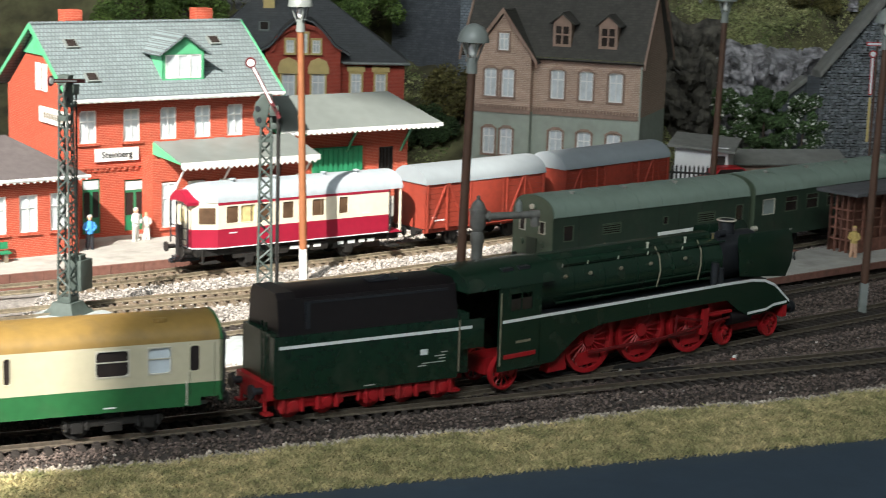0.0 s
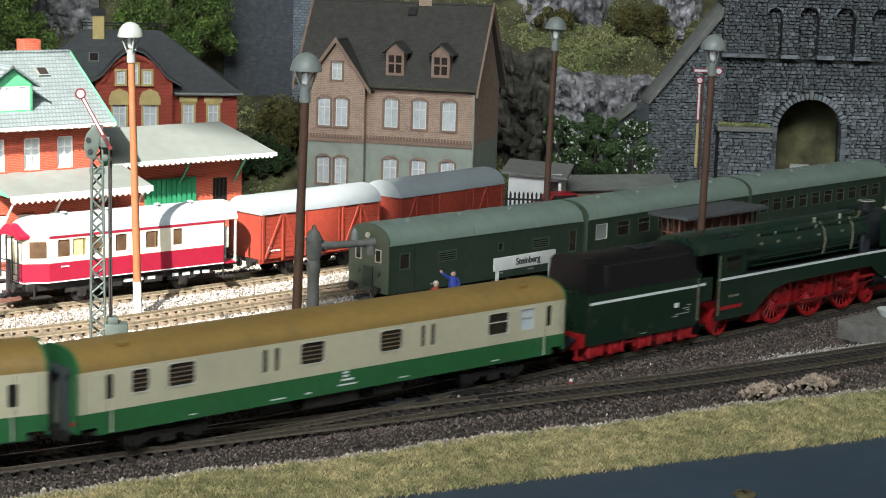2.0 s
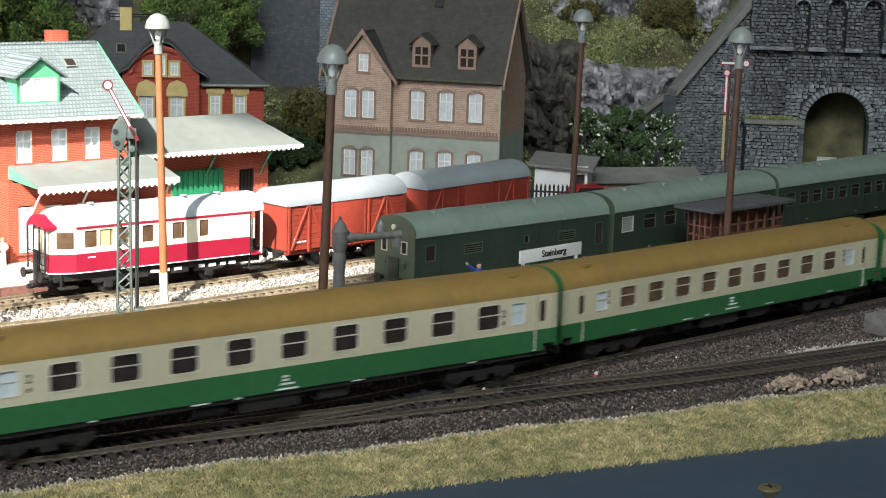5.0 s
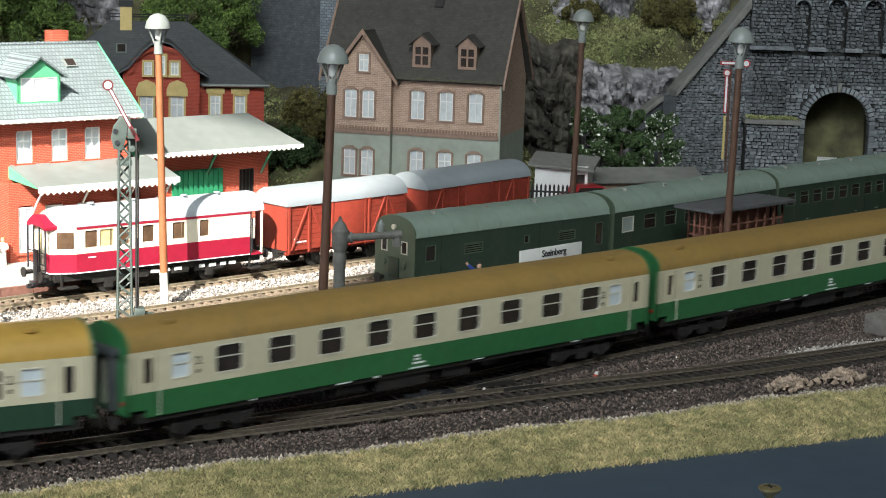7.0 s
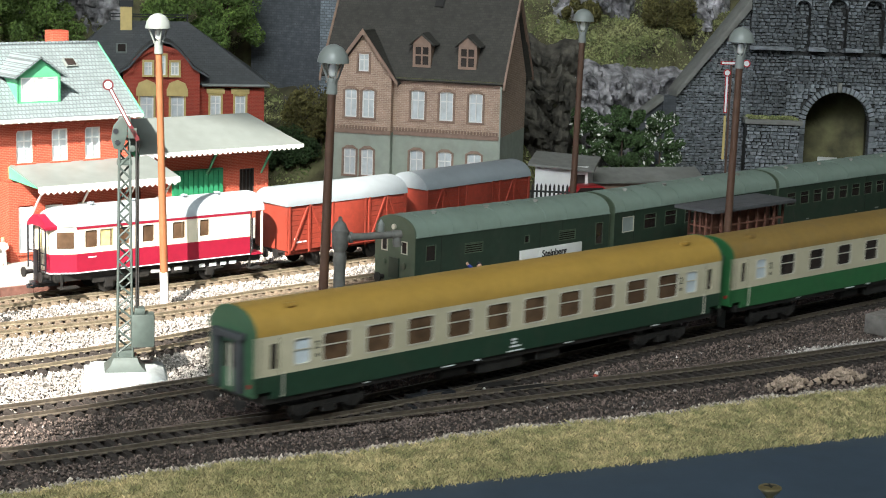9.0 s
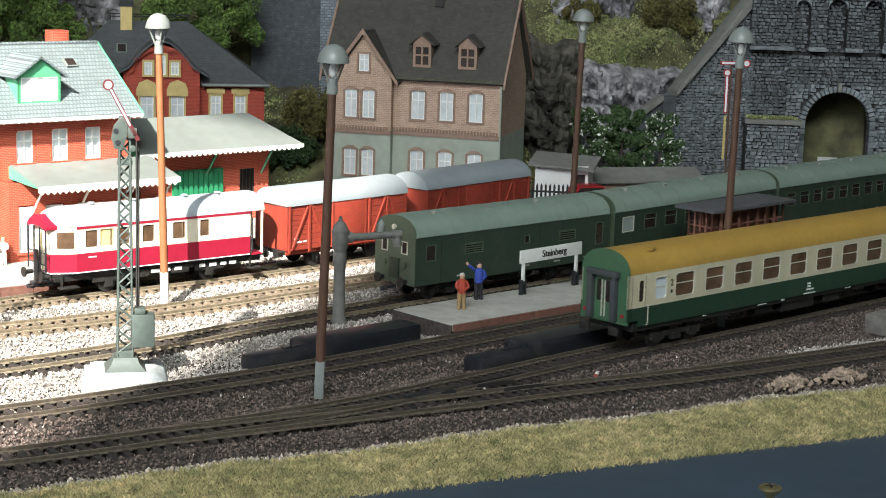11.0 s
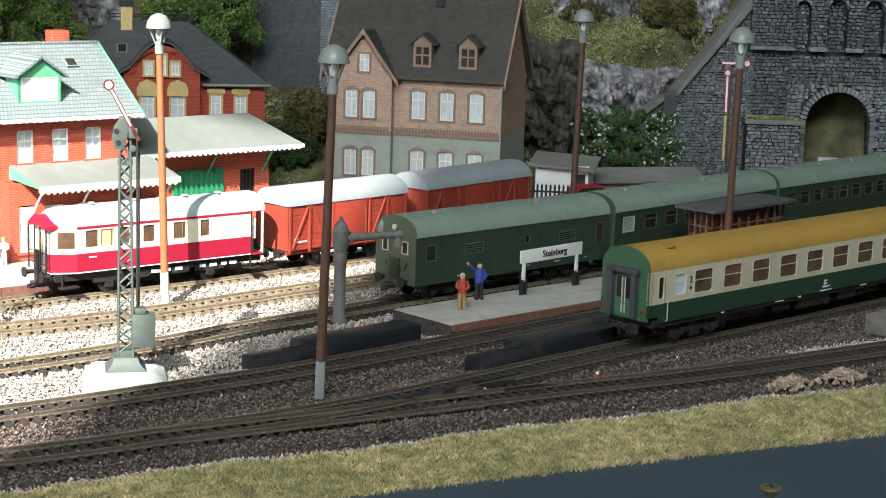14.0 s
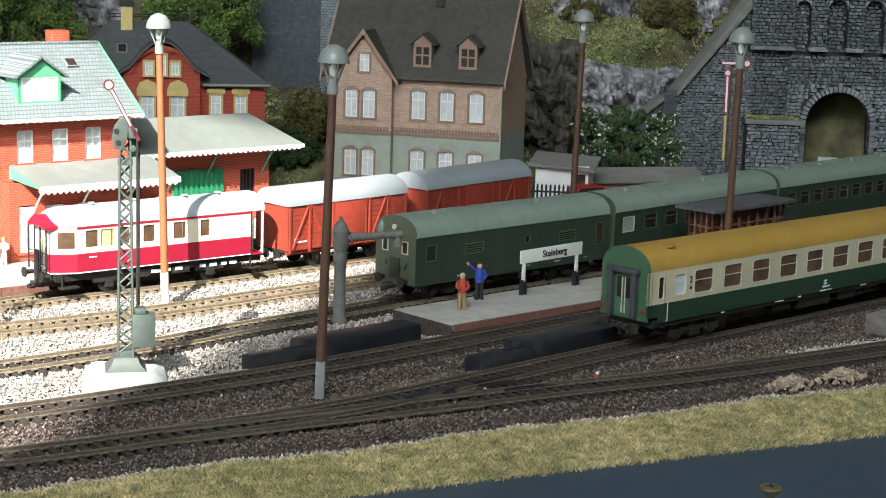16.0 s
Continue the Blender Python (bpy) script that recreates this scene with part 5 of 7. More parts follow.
def platform_lamp(x, y, tilt, pole, label, h=160.0):
    ob = thing("street_lamp", label, "lamp", put(x, y, -4) @ pose(0, 0, 0, *tilt), group="yard lamps")
    part("pole", B().cyl((0, 0, 17.6), (0, 0, h - 18), 2.3, 1.9, n=16), pole, ob)
    # The sunlit pole's base is painted white for the light on it.
    part("base", B().box(-2.2, 2.2, -2.2, 2.2, 0, 18), M_LAMP if pole is M_POLE else M_SIGN, ob, bevel=0.5)
    part("collar", B().cyl((0, 0, h - 18), (0, 0, h - 11), 2.6, 2.2, n=16), M_LAMP, ob)
    for a in range(4):
        c, s = math.cos(a * 1.571 + 0.5), math.sin(a * 1.571 + 0.5)
        part("stay", B().tube([(c * 2, s * 2, h - 13), (c * 3.8, s * 3.8, h - 8), (c * 5.6, s * 5.6, h - 3.4)], 0.5), M_LAMP, ob)
    part("bulb", B().lathe([(0.1, h - 11), (1.6, h - 9.5), (2.0, h - 7), (1.4, h - 4.5), (0.1, h - 4)], n=12), M_BULB, ob)
    part("shade", B().lathe([(6.0, h - 3.6), (7.2, h - 3.8), (7.2, h - 2.8), (6.3, h + 0.2), (4.3, h + 2.9), (1.9, h + 4.2), (0.05, h + 4.6)], n=24), M_LAMP, ob, "grey enamelled bowl shade")
    return ob


platform_lamp(-158.2, 1014, (0, -1.5, 0), M_POLESUN, "yard lamp on a pole coloured brighter for sunlight", 160.5)
platform_lamp(-55.5, 816, (0, 1.4, 0), M_POLE, "yard lamp with grey bowl on a brown pole", 160)
platform_lamp(86.5, 1214, (0, 1.0, 0), M_POLE, "yard lamp with grey bowl on a brown pole", 161)
platform_lamp(157, 990, (0, 0.8, 0), M_POLE, "yard lamp with grey bowl on a brown pole", 164)


def lattice(b, w0, w1, z0, z1, n, r=0.55):
    def half(z):
        return w0 + (w1 - w0) * (z - z0) / (z1 - z0)
    for i in range(n):
        za, zb = z0 + (z1 - z0) * i / n, z0 + (z1 - z0) * (i + 1) / n
        a, c = half(za), half(zb)
        for k in range(4):
            p = [(-1, -1), (1, -1), (1, 1), (-1, 1), (-1, -1)]
            (x0, y0), (x1, y1) = p[k], p[k + 1]
            if i % 2:
                x0, y0, x1, y1 = x1, y1, x0, y0
            b.cyl((x0 * a, y0 * a, za), (x1 * c, y1 * c, zb), r, n=5)
    return b


def semaphore(x, y, turn, label, arm_angle, h=118.0):
    ob = thing("semaphore_signal", label, "railway signal", put(x, y, -3, turn), group="semaphore signals")
    part("foundation", B().lathe([(0.1, 2.0), (20, 1.8), (27, -0.6), (30, -5)], n=4).moved(Matrix.Rotation(radians(45), 4, "Z")), M_FOUND, ob, bevel=0.5)
    part("plinth", B().lathe([(0.1, 8), (8, 8), (9.5, 5), (14, 1.8)], n=4).moved(Matrix.Rotation(radians(45), 4, "Z")), M_SIGNAL, ob)
    for px in (-1, 1):
        for py in (-1, 1):
            part("corner_post", B().cyl((px * 3.6, py * 3.6, 8), (px * 2.3, py * 2.3, h), 0.6, n=6), M_SIGNAL, ob)
    part("lattice", lattice(B(), 3.6, 2.3, 10, h, 20), M_SIGNAL, ob)
    part("sheathing", B().prism([(-3.8, -3.8), (3.8, -3.8), (3.8, 3.8), (-3.8, 3.8)], "z", 7, 11), M_SIGNAL, ob, bevel=0.3)
    part("drive_box", B().box(3, 14, -6.0, 3.0, 13, 29), M_SIGNAL, ob, bevel=0.6)
    part("drive_lid", B().box(4.5, 9.5, -5.0, 2.0, 29, 32), M_SIGNAL, ob, bevel=0.5)
    part("pull_rod", B().tube([(5.5, -2.5, 20), (5.5, -2.5, h - 4)], 0.55), M_UNDER, ob)
    part("pull_rod", B().tube([(6.6, 1.5, 20), (6.6, 1.5, h - 8)], 0.4), M_UNDER, ob)
    head = B().prism([(-5, h - 14), (-1, h - 15), (1, h - 8), (1.6, h + 1), (-2, h + 1), (-5.2, h - 3), (-6.4, h - 9)], "y", -3.2, -2.2)
    head.box(-2.8, 2.8, -3.0, 3.0, h - 4, h + 1).box(1.4, 5.6, -4.4, -1.4, h - 9, h - 4).box(-3.6, 3.6, -2.6, 2.6, h - 22, h - 19.6).cyl((3.6, -3.4, h - 14), (3.6, 2.4, h - 14), 1.6, n=10)
    part("spectacle_plate", head, M_SIGNAL, ob, bevel=0.3)
    for cx, cz in ((-4.2, h - 5.6), (-3.4, h - 11)):
        part("lens", B().cyl((cx, -3.2, cz), (cx, -3.6, cz), 1.3, n=12), M_BLACK, ob)
    # the arm, white with red border, ending in a disc
    m = Matrix.Translation((2, -4.0, h - 2)) @ Matrix.Rotation(radians(arm_angle), 4, "Y")
    arm = part("arm", B().box(-9, 19, -0.4, 0.4, -0.95, 0.95).cyl((20.6, -0.4, 0), (20.6, 0.4, 0), 2.6, n=20), M_SIGNALDK, ob, m=Matrix.Scale(1, 4) @ Matrix.Translation(m.translation * MM) @ m.to_3x3().to_4x4())
    part("arm_face", B().box(-1, 18, -0.6, -0.4, -0.4, 0.4).cyl((20.6, -0.6, 0), (20.6, -0.4, 0), 1.7, n=20), M_WHITE, arm)
    return ob


M_FOUND = mat("foundation_plaster", (0.33, 0.36, 0.36), 0.85, var=0.15, bump=0.3, dirt=0.2)
semaphore(-152, 851, 12, "grey-green lattice semaphore with raised red and white arm", -118, h=123.0)
semaphore(-262, 893, 72, "grey-green lattice semaphore with horizontal arm", 185, h=124)

crane = thing("water_crane", "grey cast water crane with horizontal outlet pipe", "water crane", put(-56.2, 975.5, -4))
part("column", B().lathe([(4.6, 0), (4.6, 2), (3.4, 4), (3.2, 32), (3.8, 34), (3.8, 38), (3.1, 40), (4.4, 43), (4.6, 52), (3.2, 55.5), (1.2, 57.5), (1.2, 59), (0.05, 60)], n=20), M_CRANE, crane)
part("flange", B().lathe([(3.2, 50.6), (5.0, 50.8), (5.0, 52), (3.2, 52.2)], n=20), M_CRANE, crane)
part("outlet_pipe", B().cyl((3, 0, 48), (30, 12, 48.5), 2.2, 2.0, n=14).cyl((30, 12, 49.6), (31.2, 12.4, 42), 2.3, 2.6, n=14).cyl((28, 11, 48.4), (33, 13, 48.6), 2.5, n=14), M_CRANE, crane)
part("pipe_flange", B().cyl((5, 1, 48), (6.4, 1.5, 48), 3.2, n=14), M_CRANE, crane)
part("crane_lamp", B().cyl((22, 9.5, 50), (22, 9.5, 54.5), 1.9, n=12).cyl((22, 9.5, 54.5), (22, 9.5, 57), 1.9, 0.5, n=12), M_LAMP, crane)


M_MOTOR = mat("dusty_black_plastic", (0.016, 0.018, 0.023), 0.33, var=0.3, scale=180, bump=0.08, dirt=0.35)


def point_motor(line, xa, off, label, length=100.0):
    s = line.near(xa)
    a, b = line.at(s), line.at(s + length)
    d = (b - a) / np.linalg.norm(b - a)
    n = np.array((-d[1], d[0]))
    p = a + n * off
    ob = thing("point_motor", label, "turnout motor", put(p[0], p[1], -5, math.degrees(math.atan2(d[1], d[0]))), group="turnout motors")
    part("front_cover", B().box(0, 40, -7.5, 6, -1, 8.6), M_MOTOR, ob, bevel=3.0)
    part("main_cover", B().box(36, length, -4, 13, -1, 10.8), M_MOTOR, ob, bevel=2.6)
    part("lever", B().box(22, 40, -1.5, 0.5, 8.4, 9.2).cyl((27, -0.5, 8), (27, -0.5, 13), 0.6), M_BLACK, ob)
    part("drive_plate", B().box(48, length - 8, -20, -3, 0, 1.6), M_MOTOR, ob, bevel=0.4)
    return ob


point_motor(SECOND, -80, 22, "black plastic point motor beside the turnout rails", 112)
point_motor(MAIN, 31, 22, "black plastic point motor beside the turnout rails", 108)

# ---- small things on the ground
M_RUBBLE = mat("pale_rubble", (0.33, 0.25, 0.19), 0.9, var=0.3, scale=500, island=0.4)
for cx, cy, w, label in ((174, 869, 13, "heap of pale rubble beside the siding"), (203, 888, 13, "heap of pale rubble beside the siding")):
    rng = np.random.default_rng(int(cx))
    n = 330
    r = np.abs(rng.normal(0, 0.5, n)).clip(0, 1.15)
    a = rng.uniform(0, 6.28, n)
    px, py = r * np.cos(a) * w, r * np.sin(a) * w * 0.55
    c30, s30 = math.cos(radians(32)), math.sin(radians(32))
    pts = np.stack([cx + px * c30 - py * s30, cy + px * s30 + py * c30, -5 + 5.5 * (1 - r / 1.2) * rng.uniform(0.2, 1, n)], 1)
    solo("rubble_heap", stones(pts, rng.uniform(0.7, 2.0, n), int(cx)), M_RUBBLE, label, "rubble", kind="stuff", group="rubble heaps")
sc = thing("screw", "brass countersunk cross-head screw in the board edge", "screw", put(131.5, 682, -6))
part("head", B().lathe([(1.6, 0), (1.6, 4), (4.6, 7.2), (4.6, 7.8), (3.8, 8.3), (1.3, 8.4), (0.05, 7.0)], n=20), M_BRASS, sc)
part("slot", B().box(-2.6, 2.6, -0.4, 0.4, 8.2, 8.5).box(-0.4, 0.4, -2.6, 2.6, 8.2, 8.5), M_UNDER, sc)
for x, y, c, lab in ((78, 872, P_RED2, "small red and white marker stub by the rails"), (108, 856, P_LBLUE, "small blue marker stub by the rails")):
    o = thing("marker_stub", lab, "marker", put(x, y, -4))
    part("stem", B().cyl((0, 0, 0), (0.3, 0, 1.6), 1.3, 1.1, n=8), c, o)
    part("tip", B().cyl((0.3, 0, 1.6), (0.6, 0, 2.8), 1.1, 0.6, n=8), P_WHT if c is P_RED2 else c, o)
ramp = thing("loading_ramp", "rough grey concrete ramp beside the main line", "ramp", put(240, 1001, -6, 46))
part("body", B().box(0, 140, -52, 0, 0, 11), M_CONCDK, ramp, bevel=0.8)
part("planter", B().lathe([(0.1, 11), (6, 11), (8, 15), (7.4, 15.2), (0.1, 14.4)], (34, -14, 0), 16), M_SIGN, ramp)

# turnout furniture: tie bar, frog casting and check rails
tie = thing("turnout_lever", "black plastic turnout lever beside the switch blades", "turnout lever", put(-13, 812, -3, 32))
part("housing", B().box(-2, 24, -2.2, 2.2, 0, 3.0), M_BLACK, tie, bevel=0.5)
part("handle", B().box(6, 9, -0.8, 0.8, 3, 4.6), M_BLACK, tie)
part("tie_bar", B().box(-6, -4.4, -14, 14, 0, 1.2), M_BLACK, tie)
for x, y, n, turn in ((22, 838, 34, 33), (44, 838, 30, 30), (30, 852, 30, 43)):
    g = thing("check_rail", "dark check rail inside the turnout", "rail", put(x, y, -2.2, turn), group="turnout check rails")
    part("rail", B().box(-n / 2, n / 2, -0.5, 0.5, 0, 2.1).box(-n / 2 - 3, -n / 2, 0.2, 1.1, 0, 2.1), M_UNDER, g)
for x, y, c in ((30, 846, P_GREYH), (38, 842, P_DARK), (47, 849, P_DARK), (22, 836, P_GREYH)):
    o = thing("wire_joint", "small pale wire joint between the turnout rails", "wire", put(x, y, -3))
    part("blob", B().lathe([(0.05, 0), (0.7, 0.2), (0.8, 0.8), (0.4, 1.4), (0.05, 1.5)], n=8), c, o)

# ---- buildings
M_MOSS = mat("moss", (0.07, 0.10, 0.03), 0.95, var=0.4, scale=300, bump=0.8, bscale=700, second=(0.13, 0.12, 0.05))
M_BRICKRED = brick_mat("station_red_brick", (0.44, 0.062, 0.028), (0.50, 0.16, 0.10), 2.9, 1.05, var=0.12)
M_BRICKVILLA = brick_mat("villa_red_brick", (0.36, 0.045, 0.022), (0.34, 0.09, 0.06), 2.9, 1.05, var=0.12)
M_BRICKBRN = brick_mat("brown_house_brick", (0.41, 0.275, 0.205), (0.52, 0.42, 0.34), 3.6, 1.35, var=0.14)
M_TRIM = mat("brown_window_trim", (0.25, 0.165, 0.125), 0.75, var=0.15)
M_STUCCO = mat("grey_green_stucco", (0.30, 0.335, 0.285), 0.85, var=0.1, scale=140, bump=0.2, dirt=0.2)
M_TILE = brick_mat("grey_blue_roof_tiles", (0.21, 0.26, 0.27), (0.10, 0.115, 0.12), 2.5, 2.1, rough=0.5, gap=0.3, var=0.1, depth=1.0, offset=0.5, across=False)
M_SLATE = brick_mat("dark_slate_roof", (0.075, 0.08, 0.085), (0.045, 0.048, 0.05), 3.2, 1.7, rough=0.6, gap=0.15, var=0.15, across=False)
M_FELT = brick_mat("charcoal_shingle_roof", (0.062, 0.058, 0.05), (0.04, 0.038, 0.034), 3.0, 1.8, rough=0.8, gap=0.15, var=0.2, across=False)
M_ZINC = mat("pale_zinc_roof", (0.17, 0.19, 0.18), 0.5, var=0.1, scale=100, dirt=0.2)
M_MINT = mat("mint_green_paint", (0.10, 0.42, 0.21), 0.55, var=0.1)
M_DOORGREEN = mat("door_green_paint", (0.02, 0.20, 0.09), 0.5, var=0.15)
M_FRAMEW = mat("window_white_paint", (0.74, 0.74, 0.72), 0.5, var=0.04)
M_CURTAIN = mat("curtained_window", (0.52, 0.56, 0.58), 0.35, var=0.18, scale=220)
M_SAND = mat("sandstone_trim", (0.50, 0.39, 0.16), 0.75, var=0.1)
M_ROOFWING = mat("wing_felt_roof", (0.10, 0.085, 0.085), 0.75, var=0.15, bump=0.3)


def window(parent, x, w, z0, z1, y, surround=None, arch=True, cross=0.66, pane=None, sill=None):
    """A white casement in a wall whose face is at y, looking towards -y."""
    win = part("window", frame_ring(x - w / 2, x + w / 2, z0, z1, y + 0.5, 0.9, 0.9), M_FRAMEW, parent)
    part("pane", B().box(x - w / 2 + 0.5, x + w / 2 - 0.5, y + 1.1, y + 1.4, z0 + 0.5, z1 - 0.5), pane or M_CURTAIN, win)
    part("mullion", B().box(x - 0.4, x + 0.4, y + 0.6, y + 1.1, z0 + 0.9, z1 - 0.9), M_FRAMEW, win)
    part("transom", B().box(x - w / 2 + 0.9, x + w / 2 - 0.9, y + 0.55, y + 1.1, z0 + (z1 - z0) * cross - 0.4, z0 + (z1 - z0) * cross + 0.4), M_FRAMEW, win)
    if surround:
        t = 1.5
        pts = [(x - w / 2 - t, z0), (x - w / 2 - t, z1 - 0.5)] + ([(x - w / 4, z1 + 2.1), (x + w / 4, z1 + 2.1)] if arch else [(x - w / 2 - t, z1 + t), (x + w / 2 + t, z1 + t)]) + [(x + w / 2 + t, z1 - 0.5), (x + w / 2 + t, z0)]
        inner = [(x + w / 2, z0), (x + w / 2, z1 - 1.0)] + ([(x + w / 4, z1), (x - w / 4, z1)] if arch else [(x + w / 2, z1), (x - w / 2, z1)]) + [(x - w / 2, z1 - 1.0), (x - w / 2, z0)]
        n = len(pts)
        out, inn = pts, inner[::-1]
        vs = [(p[0], yy, p[1]) for yy in (y - 0.7, y + 0.5) for p in out + inn]
        m = 2 * n
        fs = []
        for i in range(n - 1):
            fs += [(i, i + 1, n + i + 1, n + i), (m + i, m + n + i, m + n + i + 1, m + i + 1), (i, m + i, m + i + 1, i + 1), (n + i, n + i + 1, m + n + i + 1, m + n + i)]
        fs += [(0, n, m + n, m), (n - 1, m + n - 1, m + 2 * n - 1, 2 * n - 1)]
        part("surround", B().add(vs, fs), surround, win)
    part("sill", B().box(x - w / 2 - 1.6, x + w / 2 + 1.6, y - 1.2, y + 0.6, z0 - 1.4, z0), sill or surround or M_FRAMEW, win)
    return win


def walls(parent, x0, x1, y0, y1, z0, z1, material, front=(), t=2.2, name="wall"):
    """Four walls; front holds the openings of the face towards -y."""
    part(name, side_wall(B(), x0, x1, z0, z1, list(front), y0, t), material, parent)
    part(name, B().box(x0, x1, y1 - t, y1, z0, z1), material, parent)
    part(name, B().box(x0, x0 + t, y0 + t, y1 - t, z0, z1), material, parent)
    part(name, B().box(x1 - t, x1, y0 + t, y1 - t, z0, z1), material, parent)


def slope(parent, a, b, c, d, t, material, name="roof_slope"):
    """A roof plane through four points, t thick."""
    q = [Vector(p) for p in (a, b, c, d)]
    n = (q[1] - q[0]).cross(q[3] - q[0]).normalized()
    if n.z < 0:
        n = -n
    vs = [tuple(p) for p in q] + [tuple(p - n * t) for p in q]
    return part(name, B().add(vs, [(0, 1, 2, 3), (7, 6, 5, 4), (0, 4, 5, 1), (1, 5, 6, 2), (2, 6, 7, 3), (3, 7, 4, 0)]), material, parent)


def gable(parent, pts, y0, y1, material, axis="y", name="gable"):
    return part(name, B().prism(pts, axis, y0, y1), material, parent)


# the station: x along its front, y to the back
station = thing("station_building", "red brick station with blue-grey tiled roof and green dormer", "station building", put(-303, 1056, 0, 40))
EZ, RZ, RV = 90.0, 131.0, 57.0
UP = [(10, 11), (39, 11), (64, 11), (88, 11), (111, 11)]
holes = [(x - w / 2, x + w / 2, 62.0, 82.0) for x, w in UP] + [(6, 18, 6, 40), (34, 48, 6, 38)]
walls(station, 0, 136, 7, 107, 0, EZ, M_BRICKRED, holes)
for x, w in UP:
    window(station, x, w, 62, 82, 7, None, sill=M_BRICKRED)
    part("window_arch", B().prism([(x - 7, 82), (x - 5, 85), (x, 86.2), (x + 5, 85), (x + 7, 82), (x + 6, 80.5), (x + 4.4, 82.6), (x, 83.6), (x - 4.4, 82.6), (x - 6, 80.5)], "y", 6.2, 7.2), M_BRICKRED, station)
for x, w, z in ((12, 12, 40), (41, 14, 38)):
    d = part("door", B().box(x - w / 2, x + w / 2, 8, 9, 6, z), M_DOORGREEN, station, "green glazed station door")
    for k in range(2):
        part("pane", B().box(x - w / 2 + 1.2 + k * w / 2, x - 0.8 + k * w / 2, 7.7, 8.1, 16, z - 8), M_PANE, d)
    part("fanlight", B().box(x - w / 2 + 1, x + w / 2 - 1, 7.7, 8.1, z - 6.5, z - 1), M_CURTAIN, d)
part("cornice_band", B().box(-0.6, 136.6, 6.0, 7.0, 46.5, 48.5), M_BRICKRED, station)
for k in range(34):
    part("dentil", B().box(1 + k * 4, 3 + k * 4, 6.0, 7.0, 44.6, 46.3), M_BRICKRED, station)
part("frieze", B().box(-0.5, 136.5, 5.8, 7.0, 86.5, EZ), M_BRICKRED, station)
gable(station, [(9, EZ - 0.1), (105, EZ - 0.1), (57, RZ - 5)], 0.0, 2.2, M_BRICKRED, "x")
gable(station, [(9, EZ - 0.1), (105, EZ - 0.1), (57, RZ - 5)], 133.8, 136.0, M_BRICKRED, "x")
slope(station, (-6, -1, EZ - 0.4), (142, -1, EZ - 0.4), (142, RV, RZ), (-6, RV, RZ), 1.6, M_TILE)
slope(station, (-6, 115, EZ - 0.4), (142, 115, EZ - 0.4), (142, RV, RZ), (-6, RV, RZ), 1.6, M_TILE)
part("ridge_cap", B().cyl((-6, RV, RZ), (142, RV, RZ), 1.0, n=8), M_TILE, station)
for k in range(37):
    part("ridge_tile", B().cyl((-6 + 4 * k, RV, RZ + 0.25), (-3.2 + 4 * k, RV, RZ + 0.25), 1.15, n=8), M_TILE, station)
part("gutter", B().cyl((-6, -2, EZ - 1.2), (142, -2, EZ - 1.2), 1.2, n=8), M_SIGN, station)
for k in range(30):
    part("gutter_bracket", B().box(-5 + 5 * k, -4 + 5 * k, -3.4, -1, EZ - 2.4, EZ - 0.6), M_SIGN, station)
for x in (-6.4, 142):
    part("barge_board", B().prism([(-2, EZ - 3), (-2, EZ), (RV, RZ + 0.6), (116, EZ), (116, EZ - 3), (RV, RZ - 3)], "x", x, x + 0.9), M_MINT, station)
# left gable end: shingled mint apex and paired windows
part("gable_cladding", B().prism([(35, 112), (79, 112), (57, RZ - 3)], "x", -1.2, -0.2), M_MINT, station)
for y in (47, 57):
    w = part("gable_window", B().box(-0.9, 0.2, y - 3.2, y + 3.2, 90, 107), M_FRAMEW, station)
    part("pane", B().box(-1.1, -0.8, y - 2.2, y + 2.2, 91.5, 105.5), M_CURTAIN, w)
part("side_sign", B().box(-1.4, -0.1, 10, 54, 71, 80.5), M_SIGN, station, "white name board on the gable")
for k in range(8):
    part("side_sign_bar", B().box(-1.6, -1.3, 16 + 4 * k, 18.6 + 4 * k, 74, 77.5), M_STEEL, station)
# dormer
DX0, DX1, DZ0, DZ1, DY = 62.0, 91.0, 98.0, 116.0, 11.0
part("dormer_front", side_wall(B(), DX0, DX1, DZ0, DZ1, [(DX0 + 2, DX1 - 2, DZ0 + 1, DZ1 - 2)], DY, 1.2), M_MINT, station)
gable(station, [(DX0 - 1, DZ1), (DX1 + 1, DZ1), ((DX0 + DX1) / 2, DZ1 + 10)], DY, DY + 1.2, M_MINT, name="dormer_gable")
for k in range(3):
    x = DX0 + 6.1 + 8.4 * k
    w = part("dormer_window", frame_ring(x - 4.0, x + 4.0, DZ0 + 1.2, DZ1 - 2, DY + 0.2, 0.9, 0.8), M_FRAMEW, station)
    part("pane", B().box(x - 3.6, x + 3.6, DY + 0.6, DY + 0.9, DZ0 + 1.6, DZ1 - 2.4), M_CURTAIN, w)
part("dormer_cheek", B().prism([(DY, DZ0), (DY, DZ1), (DY + 22, DZ1)], "x", DX0, DX0 + 1), M_MINT, station)
part("dormer_cheek", B().prism([(DY, DZ0), (DY, DZ1), (DY + 22, DZ1)], "x", DX1 - 1, DX1), M_MINT, station)
mx = (DX0 + DX1) / 2
for s in (-1, 1):
    slope(station, (mx + s * 18.5, DY - 3, DZ1 - 1.6), (mx, DY - 3, DZ1 + 11.2), (mx, DY + 38, DZ1 + 11.2), (mx + s * 18.5, DY + 20, DZ1 - 1.6), 1.2, M_TILE, "dormer_roof")
